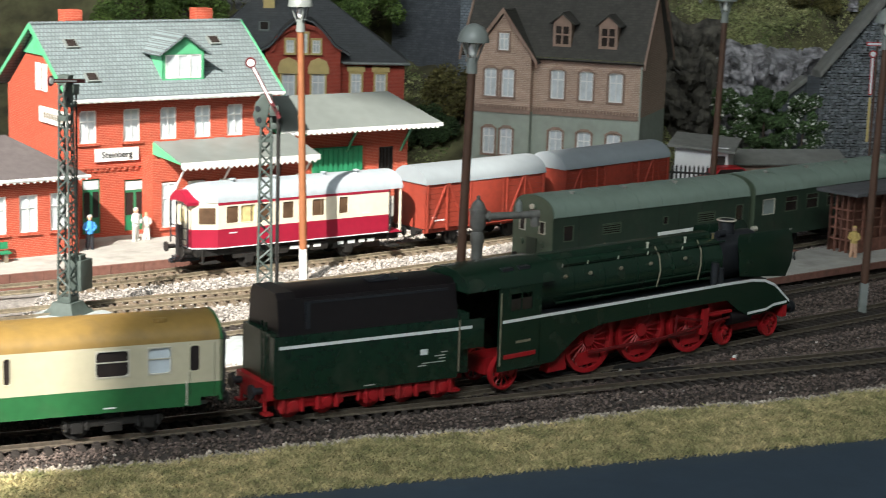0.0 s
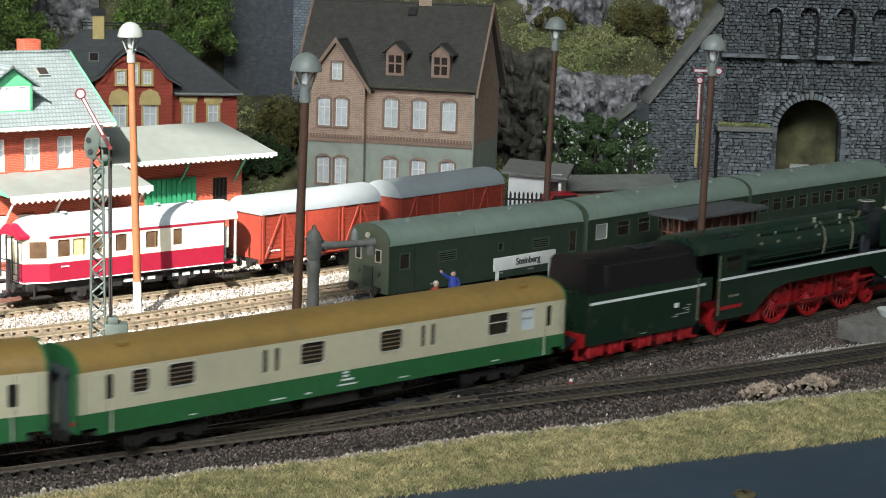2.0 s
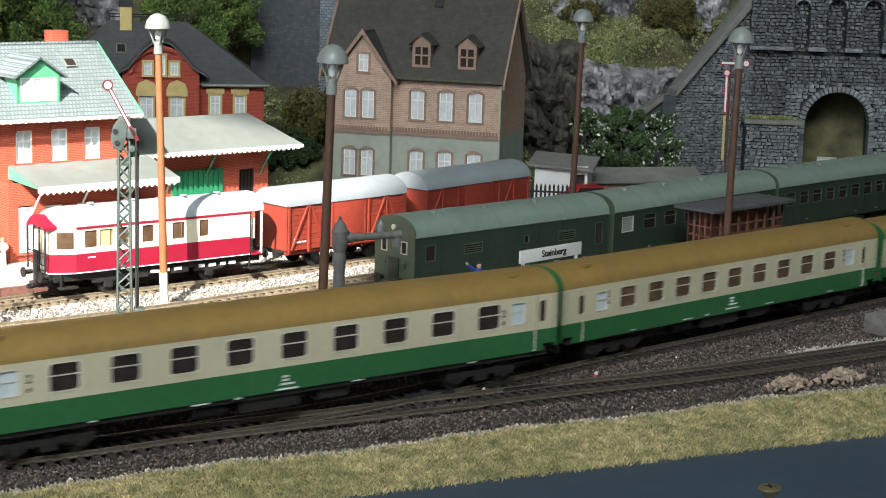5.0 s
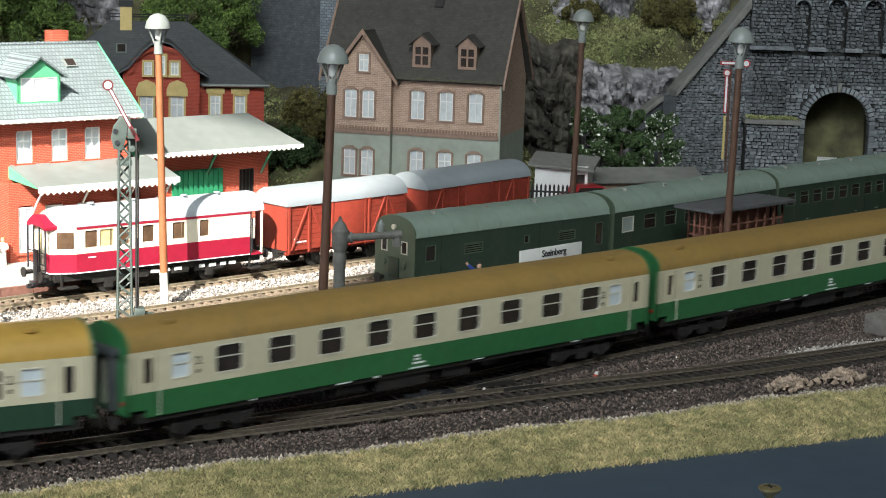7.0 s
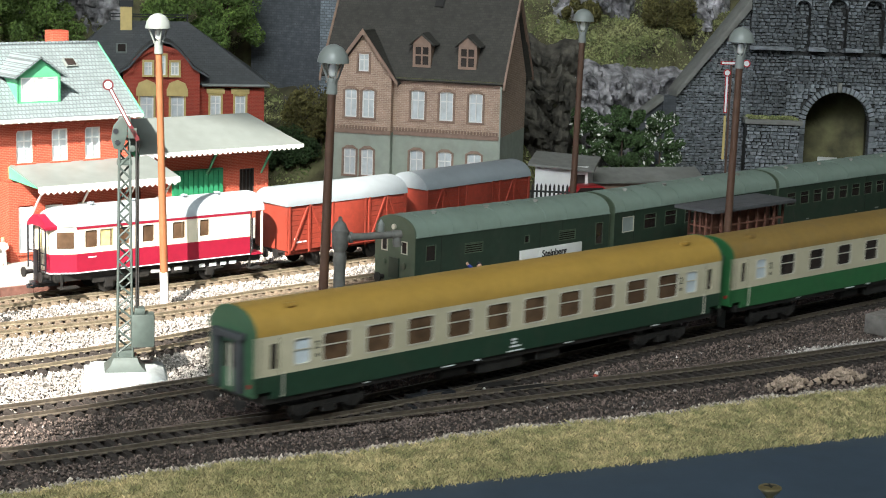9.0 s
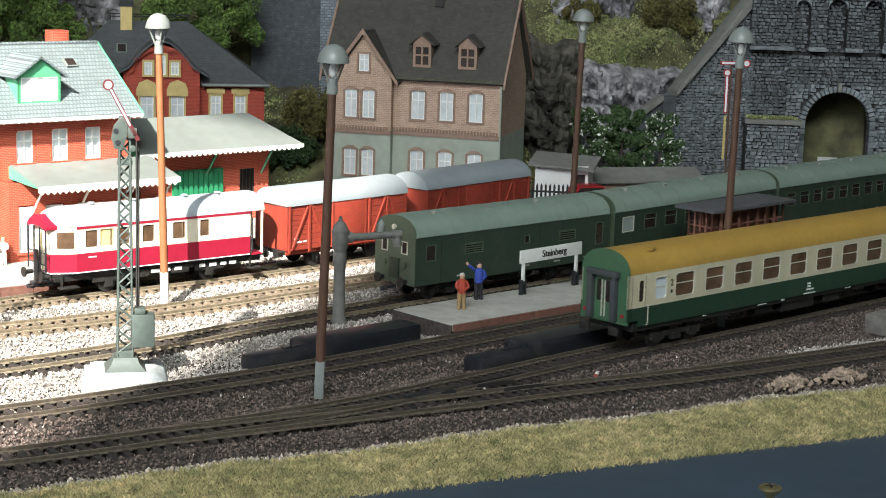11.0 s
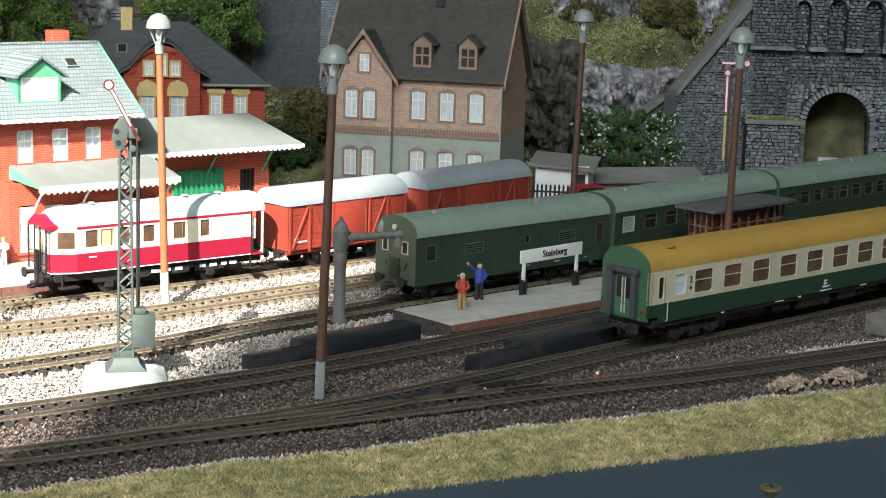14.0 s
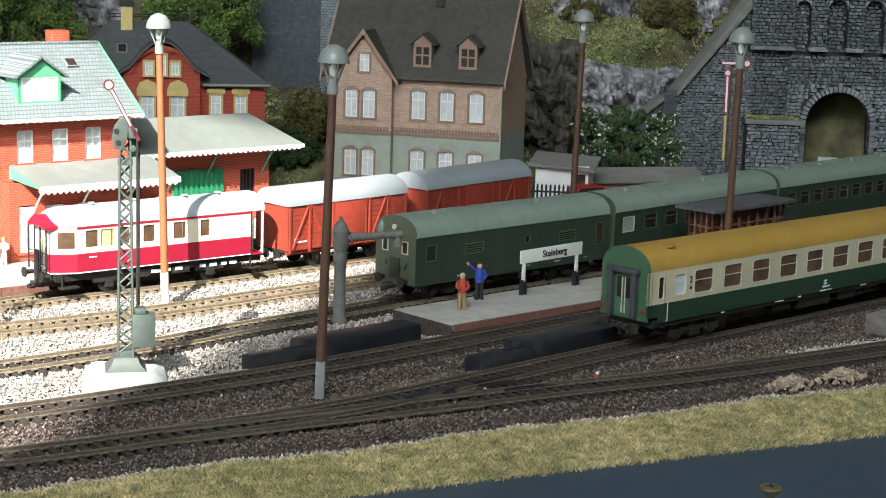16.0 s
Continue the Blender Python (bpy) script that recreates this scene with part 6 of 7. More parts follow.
for x, y in ((113, 40), (14, 40), (16, 14)):
    z = EZ + (RZ - EZ) * (y + 1) / (RV + 1)
    sk = part("skylight", B().box(x - 4, x + 4, y - 4, y + 4, -0.4, 1.2).moved(Matrix.Translation((0, 0, z + 0.3)) @ Matrix.Translation((0, y, 0)) @ Matrix.Rotation(math.atan2(RZ - EZ, RV + 1), 4, "X") @ Matrix.Translation((0, -y, 0))), M_ZINC, station)
    part("pane", B().box(x - 3, x + 3, y - 3, y + 3, 1.2, 1.6).moved(Matrix.Translation((0, 0, z + 0.3)) @ Matrix.Translation((0, y, 0)) @ Matrix.Rotation(math.atan2(RZ - EZ, RV + 1), 4, "X") @ Matrix.Translation((0, -y, 0))), M_PANE, sk)
for x, y in ((24, 63), (116, 63)):
    part("chimney", B().box(x - 6, x + 6, y - 5, y + 5, 118, 139), M_BRICKRED, station, bevel=0.3)
# name board on the front
nb = part("name_board", B().box(14, 43, 5.6, 6.4, 50.5, 58.5), M_SIGN, station, "white name board reading Steinberg")
letters("Steinberg", 5.4, pose(0.0285, 0.00555, 0.0544, 90, 0, 0), nb, M_INK)
# porch under the canopy and the canopy itself
walls(station, 46, 122, -8, 7, 0, 52, M_BRICKRED, [(52, 62, 8, 38), (70, 82, 8, 38), (92, 104, 8, 38)], name="porch_wall")
for x, w in ((57, 10), (76, 12), (98, 12)):
    window(station, x, w, 9, 37, -8, None, sill=M_BRICKRED)
slope(station, (54, -30, 52.5), (152, -30, 52.5), (152, 7, 61.2), (54, 7, 61.2), 1.4, M_ZINC, "canopy")
part("canopy_end", B().prism([(-30, 51.6), (7, 60.4), (7, 53), (-26, 51.6)], "x", 53.2, 54.2), M_MINT, station)
part("canopy_valance", B().box(54, 152, -31, -30, 49, 52.5), M_SIGN, station)
for k in range(24):
    part("valance_scallop", B().prism([(54 + 4 * k, 49.1), (58 + 4 * k, 49.1), (56 + 4 * k, 47.3)], "y", -31, -30), M_SIGN, station)
for x in (60, 92, 124, 150):
    part("canopy_bracket", B().tube([(x, 7 if x > 122 else -8, 30), (x, -16, 40), (x, -26, 51)], 0.8), M_SIGN, station)
# left wing with hipped felt roof
walls(station, -92, -13, -30, 46, 0, 50, M_BRICKRED, [(x - 5.5, x + 5.5, 18, 40) for x in (-82, -63, -44, -25)], name="wing_wall")
for x in (-82, -63, -44, -25):
    window(station, x, 11, 18, 40, -30, None, sill=M_BRICKRED)
W0, W1, Y0, Y1 = -97, -8, -35, 50
slope(station, (W0, Y0, 50), (W1, Y0, 50), (W1 - 34, 8, 70), (W0 + 30, 8, 70), 1.4, M_ROOFWING, "wing_roof")
slope(station, (W1, Y0, 50), (W1, Y1, 50), (W1 - 34, 9, 70), (W1 - 34, 8, 70), 1.4, M_ROOFWING, "wing_roof")
slope(station, (W0, Y1, 50), (W1, Y1, 50), (W1 - 34, 9, 70), (W0 + 30, 9, 70), 1.4, M_ROOFWING, "wing_roof")
part("wing_gutter", B().cyl((W0, Y0 - 0.6, 49.4), (W1, Y0 - 0.6, 49.4), 1.1, n=8), M_SIGN, station)
for k in range(22):
    part("gutter_bracket", B().box(W0 + 2 + 4 * k, W0 + 3 + 4 * k, Y0 - 1.4, Y0 + 1, 47.6, 49.4), M_SIGN, station)

# goods shed at the end of the station
shed = thing("goods_shed", "red brick goods shed with wide pale grey hipped roof", "goods shed", put(-303, 1056, 0, 40))
walls(shed, 160, 262, 32, 86, 0, 61, M_BRICKRED, [(186, 222, 4, 44), (238, 250, 20, 44)])
dr = part("sliding_door", B().box(184, 224, 31, 32.4, 4, 46), M_DOORGREEN, shed, "green boarded sliding door")
for k in range(10):
    part("board", B().box(184.3 + 4 * k, 187.7 + 4 * k, 30.4, 31.2, 5, 45), M_DOORGREEN, dr)
bw = part("barred_window", frame_ring(238, 250, 20, 44, 32.2, 1.2, 0.8), M_UNDER, shed)
for k in range(3):
    part("bar", B().box(240.5 + 3 * k, 241.2 + 3 * k, 32.4, 33, 20, 44), M_UNDER, bw)
part("pane", B().box(238, 250, 33.6, 33.9, 20, 44), M_PANE, bw)
slope(shed, (150, 16, 61), (280, 16, 61), (262, 59, 79), (150, 59, 79), 1.6, M_ZINC)
slope(shed, (150, 102, 61), (280, 102, 61), (262, 59, 79), (150, 59, 79), 1.6, M_ZINC)
slope(shed, (280, 16, 61), (280, 102, 61), (262, 59.5, 79), (262, 58.5, 79), 1.6, M_ZINC)
part("gable_end", B().prism([(15.4, 57), (15.4, 61), (59, 79.4), (59, 73)], "x", 149, 150), M_MINT, shed)
part("eaves_board", B().box(150, 280, 15.2, 16.2, 58.6, 61), M_SIGN, shed)
part("eaves_end", B().box(279, 280, 16.2, 102, 58.6, 61), M_SIGN, shed)
for k in range(32):
    part("rafter_end", B().box(150.5 + 4 * k, 152 + 4 * k, 14.4, 16, 57.8, 59.6), M_SIGN, shed)
part("loading_dock", B().box(160, 270, 6, 31.8, 0, 9), M_CONC, shed)
for x in (170, 210, 255):
    part("roof_strut", B().prism([(32, 40), (31, 42), (18, 58), (20, 58)], "x", x, x + 1.6), M_DOORGREEN, shed)

# station platform, bench and figurines
sp = thing("station_platform", "pale gravel platform with reddish kerb by the station", "railway platform", put(-303, 1056, 0, 38), kind="structure")
part("slab", B().box(-150, 170, -72, 8, -6, 3.6), M_CONC, sp)
for k in range(12):
    part("kerb_stone", B().box(-150 + 20 * k, -130.3 + 20 * k, -74, -72, -6, 3.8), M_KERB, sp)
gb = thing("station_bench", "green wooden bench against the station wall", "bench", put(-333, 982, 3.6, 40))
part("seat", B().box(-12, 12, -3, 3, 5, 6), M_DOORGREEN, gb)
part("backrest", B().box(-12, 12, 3, 3.8, 7, 11), M_DOORGREEN, gb)
for x in (-9, 9):
    part("leg", B().box(x - 1, x + 1, -2.4, 2.4, 0, 5), M_STEEL, gb)
figure(put(-290, 1035, 3.6, 20), "painted figurine in a light blue coat", (P_LBLUE, P_DARK, M_FLESH, P_WHT))
figure(put(-270, 1066, 3.6, 60), "painted figurine in pale clothes by the station door", (P_WHT, P_GREYH, M_FLESH, P_GREYH))
figure(put(-265, 1072, 3.6, 10), "painted figurine in cream clothes by the station door", (P_GREYH, P_WHT, M_FLESH, P_TAN), h=17)

# the red villa behind
villa = thing("villa", "red brick villa with sandstone window heads and slate roof", "house", put(-138, 1402, 0, 10))
walls(villa, -164, -4, 0, 80, 0, 88, M_BRICKVILLA, [(-26.5, -18.5, 60, 78), (-45.5, -37.5, 60, 78)])
for x in (-22.5, -41.5):
    window(villa, x, 8, 60, 78, 0, M_SAND, arch=False)
    part("window_head", B().box(x - 7, x + 7, -1.6, 0, 79.5, 84), M_SAND, villa, bevel=0.6)
walls(villa, -112, -54, -9, 0, 0, 96, M_BRICKVILLA, [(-76, -66, 58, 78), (-99, -89, 58, 78)], name="gable_wall")
for x in (-71, -94):
    window(villa, x, 10, 58, 78, -9, M_SAND, arch=False)
    part("window_head", B().prism([(x - 8, 78), (x - 8, 83), (x - 6, 88), (x, 90.5), (x + 6, 88), (x + 8, 83), (x + 8, 78)], "y", -10.4, -9), M_SAND, villa)
gable(villa, [(-114, 96), (-52, 96), (-60, 100), (-70, 111), (-83, 118), (-96, 111), (-106, 100)], -9, -6, M_BRICKVILLA, name="gable_front")
for x in (-93, -83, -73):
    window(villa, x, 6, 94, 104 if x != -83 else 109, -10.6, M_SAND, arch=False)
part("gable_arch", B().prism([(-105, 95), (-101, 105), (-93, 111), (-83, 113.5), (-73, 111), (-65, 105), (-61, 95), (-58, 95), (-62, 106), (-71, 114), (-83, 117), (-95, 114), (-104, 106), (-108, 95)], "y", -11.5, -9), M_BRICKVILLA, villa)
for s in (-1, 1):
    pts = [(-83, 120.5), (-83 + s * 7, 119), (-83 + s * 15, 112.5), (-83 + s * 25, 100.5), (-83 + s * 36, 94)]
    for (xa, za), (xb, zb) in zip(pts, pts[1:]):
        slope(villa, (xa, -14, za), (xb, -14, zb), (xb, 45, zb), (xa, 45, za), 1.4, M_SLATE, "gable_roof")
slope(villa, (-172, -4, 87), (0, -4, 87), (-62, 40, 132), (-122, 40, 132), 1.6, M_SLATE)
slope(villa, (0, -4, 87), (0, 86, 87), (-62, 41, 132), (-62, 40, 132), 1.6, M_SLATE)
slope(villa, (-172, 86, 87), (0, 86, 87), (-62, 41, 132), (-122, 41, 132), 1.6, M_SLATE)
slope(villa, (-172, -4, 87), (-172, 86, 87), (-122, 41, 132), (-122, 40, 132), 1.6, M_SLATE)
part("gutter", B().cyl((-52, -5, 86.4), (0, -5, 86.4), 1.2, n=8), M_ZINC, villa)
part("chimney", B().box(-114, -105, 33, 42, 112, 143), M_SAND, villa, bevel=0.3)
part("chimney_cap", B().box(-115, -104, 32, 43, 143, 148), M_BLACK, villa)
part("ridge_rail", B().tube([(-122, 40, 135), (-62, 40, 135)], 0.5).tube([(-122, 40, 137), (-62, 40, 137)], 0.5).tube([(-122, 40, 132), (-122, 40, 138)], 0.6).tube([(-92, 40, 132), (-92, 40, 137)], 0.5).tube([(-62, 40, 132), (-62, 40, 138)], 0.6), M_BLACK, villa)
vs = part("skylight", B().box(-117, -109, -0.6, 1.0, 0, 9).moved(Matrix.Translation((0, 16, 108.4)) @ Matrix.Rotation(radians(-44), 4, "X")), M_ZINC, villa)
part("pane", B().box(-116, -110, -1.0, -0.6, 1, 8).moved(Matrix.Translation((0, 16, 108.4)) @ Matrix.Rotation(radians(-44), 4, "X")), M_PANE, vs)

# the brown town house
house = thing("town_house", "brown brick town house with steep charcoal roof and dormers", "house", put(-40, 1350, 0, -15))
HE, HB = 101.5, 59.0
FW = [(19, 10.5), (41, 10.5), (63.5, 10.5)]
walls(house, 0, 82, 0, 84, -4, HB, M_STUCCO, [(x - w / 2, x + w / 2, 26, 46.5) for x, w in FW], name="ground_floor_wall")
walls(house, 0, 82, 0, 84, HB, HE, M_BRICKBRN, [(x - w / 2, x + w / 2, 69.8, 91.4) for x, w in FW], name="upper_wall")
for x, w in FW:
    window(house, x, w, 69.8, 91.4, 0, M_TRIM)
    window(house, x, w, 26, 46.5, 0, M_TRIM)
GW = [(-31.5, 9.5), (-17.8, 9.5)]
walls(house, -46, -0.1, -6, 84, -4, HB, M_STUCCO, [(x - w / 2, x + w / 2, 26, 46) for x, w in GW], name="ground_floor_wall")
walls(house, -46, -0.1, -6, 84, HB, HE, M_BRICKBRN, [(x - w / 2, x + w / 2, 69.4, 90.4) for x, w in GW], name="upper_wall")
for x, w in GW:
    window(house, x, w, 69.4, 90.4, -6, M_TRIM)
    window(house, x, w, 26, 46, -6, M_TRIM)
part("gable_front", side_wall(B(), -27, -17, HE, 122, [(-26, -18, 104, 117)], -6, 2.2), M_BRICKBRN, house)
gable(house, [(-46, HE), (-27, HE), (-27, 124.5)], -6, -3.8, M_BRICKBRN, name="gable_front")
gable(house, [(-17, HE), (0, HE), (-17, 124.5)], -6, -3.8, M_BRICKBRN, name="gable_front")
gable(house, [(-27, 122), (-17, 122), (-17, 125), (-22, 132), (-27, 125)], -6, -3.8, M_BRICKBRN, name="gable_front")
window(house, -22, 8, 104, 117, -6, M_TRIM, arch=False)
for x0, x1, y in ((-46.6, 0.4, -6), (0.6, 82.5, 0)):
    part("brick_band", B().box(x0, x1, y - 1.2, y, HB - 1.6, HB + 1.6), M_TRIM, house)
    n = int((x1 - x0) / 2.4)
    for k in range(n):
        part("dentil", B().box(x0 + 2.4 * k, x0 + 2.4 * k + 1.3, y - 1.8, y - 1.0, HB + 1.7, HB + 4.2), M_TRIM, house)
part("brick_band", B().box(0.6, 82.5, -1.4, 0, HE - 5, HE - 3), M_TRIM, house)
part("eaves_moss", B().box(-1, 84, -4.4, -3, HE - 2.0, HE - 0.8), M_MOSS, house)
HR = 162.0
slope(house, (-56, -5, HE - 2), (86, -5, HE - 2), (86, 40, HR), (-56, 40, HR), 2.0, M_FELT)
slope(house, (-56, 89, HE - 2), (86, 89, HE - 2), (86, 40, HR), (-56, 40, HR), 2.0, M_FELT)
gable(house, [(2, HE), (82, HE), (41, HR - 4)], 79.8, 82.0, M_BRICKBRN, "x", "side_gable")
gable(house, [(2, HE), (82, HE), (41, HR - 4)], -46, -43.8, M_BRICKBRN, "x", "side_gable")
for x in (85.2, -57):
    part("barge_board", B().prism([(-7, HE - 6), (-6, HE - 1), (40, HR + 1.5), (90, HE - 1), (91, HE - 6), (40, HR - 5)], "x", x, x + 1.6), M_TRIM, house)
for s in (-1, 1):
    slope(house, (-22 + s * 28, -10, 96), (-22, -10, 134.5), (-22, 18, 134.5), (-22 + s * 28, 2, 96), 1.8, M_FELT, "gable_roof")
    part("gable_barge", B().prism([(-22 + s * 28, 94), (-22 + s * 28, 97.5), (-22, 136), (-22, 131.5)], "y", -11.2, -10), M_TRIM, house)
for x in (20.6, 55.6):
    z0 = 110.5
    d = part("dormer_wall", side_wall(B(), x - 7, x + 7, z0 - 3, z0 + 17, [(x - 5, x + 5, z0, z0 + 13)], 1.5, 1.2), M_TRIM, house)
    part("dormer_box", B().box(x - 7, x + 7, 2.7, 25, z0 - 3, z0 + 16), M_TRIM, house)
    part("pane", B().box(x - 5, x + 5, 2.3, 2.6, z0, z0 + 13), M_PANE, d)
    part("mullion", B().box(x - 0.6, x + 0.6, 1.3, 2.1, z0, z0 + 13), M_TRIM, d)
    part("transom", B().box(x - 5, x + 5, 1.4, 2.0, z0 + 6.4, z0 + 7.6), M_TRIM, d)
    gable(house, [(x - 8, z0 + 16.5), (x + 8, z0 + 16.5), (x, z0 + 22)], 1.1, 2.5, M_TRIM, name="dormer_gable")
    for s in (-1, 1):
        slope(house, (x + s * 10.5, -1, z0 + 15), (x, -1, z0 + 23.5), (x, 26, z0 + 23.5), (x + s * 10.5, 20, z0 + 15), 1.2, M_FELT, "dormer_roof")
part("chimney", B().box(28, 38, 38, 46, 150, 172), M_BRICKBRN, house, bevel=0.3)
part("skylight", B().box(21, 28, -0.6, 1.2, 0, 7).moved(Matrix.Translation((0, 32, 152)) @ Matrix.Rotation(radians(-35), 4, "X")), M_UNDER, house)
part("downpipe", B().tube([(82.6, -1, HE - 4), (82.6, -1, 0)], 0.8), M_STUCCO, house)

# ---- tunnel portal, rock and hillside
M_STONE = mat("portal_stone", (0.165, 0.18, 0.195), 0.85, var=0.3, scale=260, bump=0.6, bscale=700, each=0.35, island=0.35, dirt=0.25)
M_JOINT = mat("portal_joint", (0.03, 0.03, 0.03), 0.95, var=0.3)
M_COPING = mat("coping_concrete", (0.20, 0.20, 0.185), 0.85, var=0.15, scale=150, bump=0.4, dirt=0.3)
M_ROCK = mat("grey_rock", (0.13, 0.126, 0.132), 0.9, var=0.45, scale=110, bump=1.0, bscale=300, second=(0.42, 0.405, 0.43), dirt=0.3)
# Mossy rock with the shadow by the house put into its colour.
M_ROCKSHADE = mat("shaded_mossy_rock", (0.036, 0.032, 0.027), 0.92, var=0.45, scale=110, bump=1.0, bscale=300, second=(0.095, 0.086, 0.07))
M_HILL = mat("mossy_hillside", (0.07, 0.062, 0.036), 0.95, var=0.5, scale=45, bump=1.0, bscale=320, second=(0.12, 0.115, 0.055))
M_DARKSTONE = brick_mat("slate_stone_blocks", (0.085, 0.095, 0.11), (0.05, 0.055, 0.06), 5.0, 2.2, rough=0.7, gap=0.22, var=0.35)
M_QUOIN = brick_mat("pale_stone_blocks", (0.20, 0.235, 0.27), (0.09, 0.10, 0.11), 4.6, 2.4, rough=0.75, gap=0.3, var=0.35)
# Green-brown lining darkened in colour for the shadow inside the tunnel.
M_BORE = mat("shaded_tunnel_lining", (0.032, 0.027, 0.008), 0.95, var=0.6, scale=24, bump=0.4)
AX, AW, AZ = 346.0, 28.5, 49.0
PY = 1600.0


def in_arch(x, z, grow=0.0):
    return abs(x - AX) < AW + grow and z < AZ or math.hypot(x - AX, z - AZ) < AW + grow


portal = thing("tunnel_portal", "grey rough stone tunnel portal with battlements and arch", "tunnel portal", put(0, 0))
# backing with the arch cut out
pts = [(AX + (AW + 4) * math.cos(a), AZ + (AW + 4) * math.sin(a)) for a in np.linspace(0, math.pi, 25)]
outer = [(560, -10), (560, 200), (262, 200), (262, -10)]
part("core", B().prism(outer + [(AX - AW - 4, -10)] + pts[::-1] + [(AX + AW + 4, -10)], "y", PY + 2, PY + 14), M_JOINT, portal)
bore = B()
prof = [(AX - AW, -10)] + [(AX + AW * math.cos(a), AZ + AW * math.sin(a)) for a in np.linspace(math.pi, 0, 21)] + [(AX + AW, -10)]
vs = [(x + k * k * 6.0, PY + 2 + 40 * k, z) for k in range(6) for x, z in prof]
n = len(prof)
bore.add(vs, [(k * n + i, k * n + i + 1, (k + 1) * n + i + 1, (k + 1) * n + i) for k in range(5) for i in range(n - 1)] + [tuple(range(5 * n, 6 * n))])
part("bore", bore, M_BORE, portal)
rng = np.random.default_rng(11)


def course_stones(parent, x0, x1, z0, z1, place, skip, budget, rest, hgt=3.1):
    """Courses of rough stones; place maps (x, depth, z) to the wall."""
    z = z0
    while z < z1:
        h = hgt * rng.uniform(0.85, 1.2)
        x = x0 + rng.uniform(-3, 0)
        while x < x1:
            w = rng.uniform(2.8, 6.4)
            xa, xb, za, zb = max(x, x0) + 0.14, min(x + w, x1) - 0.14, z + 0.14, min(z + h, z1) - 0.12
            x += w
            if xb - xa < 0.9 or zb - za < 0.9 or skip((xa + xb) / 2, (za + zb) / 2):
                continue
            d = rng.uniform(1.3, 3.3)
            j = rng.uniform(-0.6, 0.6, (8,))
            vs = [(xa + j[0], 0, za + j[1]), (xb + j[2], 0, za + j[3]), (xb + j[4], 0, zb + j[5]), (xa + j[6], 0, zb + j[7])]
            mx, mz = (xa + xb) / 2, (za + zb) / 2
            vs += [(mx + (p[0] - mx) * 0.78, d, mz + (p[2] - mz) * 0.74) for p in vs]
            vs = [place(*p) for p in vs]
            fs = [(4, 5, 6, 7), (0, 1, 5, 4), (1, 2, 6, 5), (2, 3, 7, 6), (3, 0, 4, 7)]
            if budget[0] > 0:
                budget[0] -= 1
                part("stone", B().add(vs, fs), M_STONE, parent)
            else:
                rest.add(vs, fs)
        z += h


loose = B()
count = [270]
face = lambda x, d, z: (x, PY + 2 - d, z)
course_stones(portal, 300, 412, 8, 110, face, lambda x, z: in_arch(x, z, 5.6), count, loose)
count[0] = 0
course_stones(portal, 262, 300, 0, 112, face, lambda x, z: False, count, loose)
course_stones(portal, 412, 520, 0, 112, face, lambda x, z: False, count, loose)
# arch stones
for k in range(25):
    a0, a1 = math.pi * k / 25 + 0.012, math.pi * (k + 1) / 25 - 0.012
    r0, r1 = AW, AW + (8.5 if k == 12 else 5.2)
    q = [(AX + r * math.cos(a), AZ + r * math.sin(a)) for r, a in ((r0, a0), (r1, a0), (r1, a1), (r0, a1))]
    part("arch_stone", B().prism(q, "y", PY - 3.5 - (1 if k == 12 else 0), PY + 8), M_COPING if k == 12 else M_STONE, portal, bevel=0.35)
for s in (-1, 1):
    for k in range(9):
        z = 3 + 5.2 * k
        x0, x1 = sorted((AX + s * AW, AX + s * (AW + (7 if k % 2 else 5))))
        part("jamb_stone", B().box(x0, x1, PY - 3.2, PY + 8, z, z + 4.9), M_STONE, portal, bevel=0.35)
# battlement storey: corbelled piers with round-headed niches
part("parapet", B().box(262, 540, PY - 8, PY + 2, 158, 200), M_JOINT, portal)
course_stones(portal, 262, 520, 158, 180, lambda x, d, z: (x, PY - 8 - d, z), lambda x, z: False, count, loose)
edges = [(264, 302)] + [(315.5 + 32.0 * k, 330.5 + 32.0 * k) for k in range(6)]
for xa, xb in edges:
    part("pier", B().box(xa, xb, PY - 8, PY + 2, 116, 158).prism([(xa, 116), (xb, 116), (xb - 1, 112.5), (xa + 1, 112.5)], "y", PY - 6, PY + 2), M_JOINT, portal)
    course_stones(portal, xa, xb, 117, 158, lambda x, d, z: (x, PY - 8 - d, z), lambda x, z: False, count, loose)
    part("pier_foot", B().box(xa - 0.3, xb + 0.3, PY - 9.6, PY, 113, 117), M_STONE, portal, bevel=0.9)
course_stones(portal, 302, 500, 112, 160, face, lambda x, z: any(p - 1 < x < q + 1 for p, q in edges), count, loose)
for (_, xa), (xb, _) in zip(edges, edges[1:]):
    c, r = (xa + xb) / 2, (xb - xa) / 2
    arch = [(c + r * math.cos(a), 150.5 + r * math.sin(a)) for a in np.linspace(0, math.pi, 11)]
    part("niche_head", B().prism(arch + [(xa, 160), (xb, 160)], "y", PY - 8, PY + 2), M_STONE, portal)
part("stonework", loose, M_STONE, portal)["kind"] = "stuff"

butt = thing("portal_buttress", "low stone buttress with concrete cap and grass on top", "buttress", put(262, PY - 28, 0, -3))
part("core", B().box(0, 46, 2, 27, -8, 50), M_JOINT, butt)
more = B()
course_stones(butt, 0, 46, -4, 49, lambda x, d, z: (x, 2 - d, z), lambda x, z: False, [0], more)
part("stonework", more, M_STONE, butt)["kind"] = "stuff"
part("cap", B().box(-2, 48, -2, 27, 50, 54), M_COPING, butt, bevel=0.6)

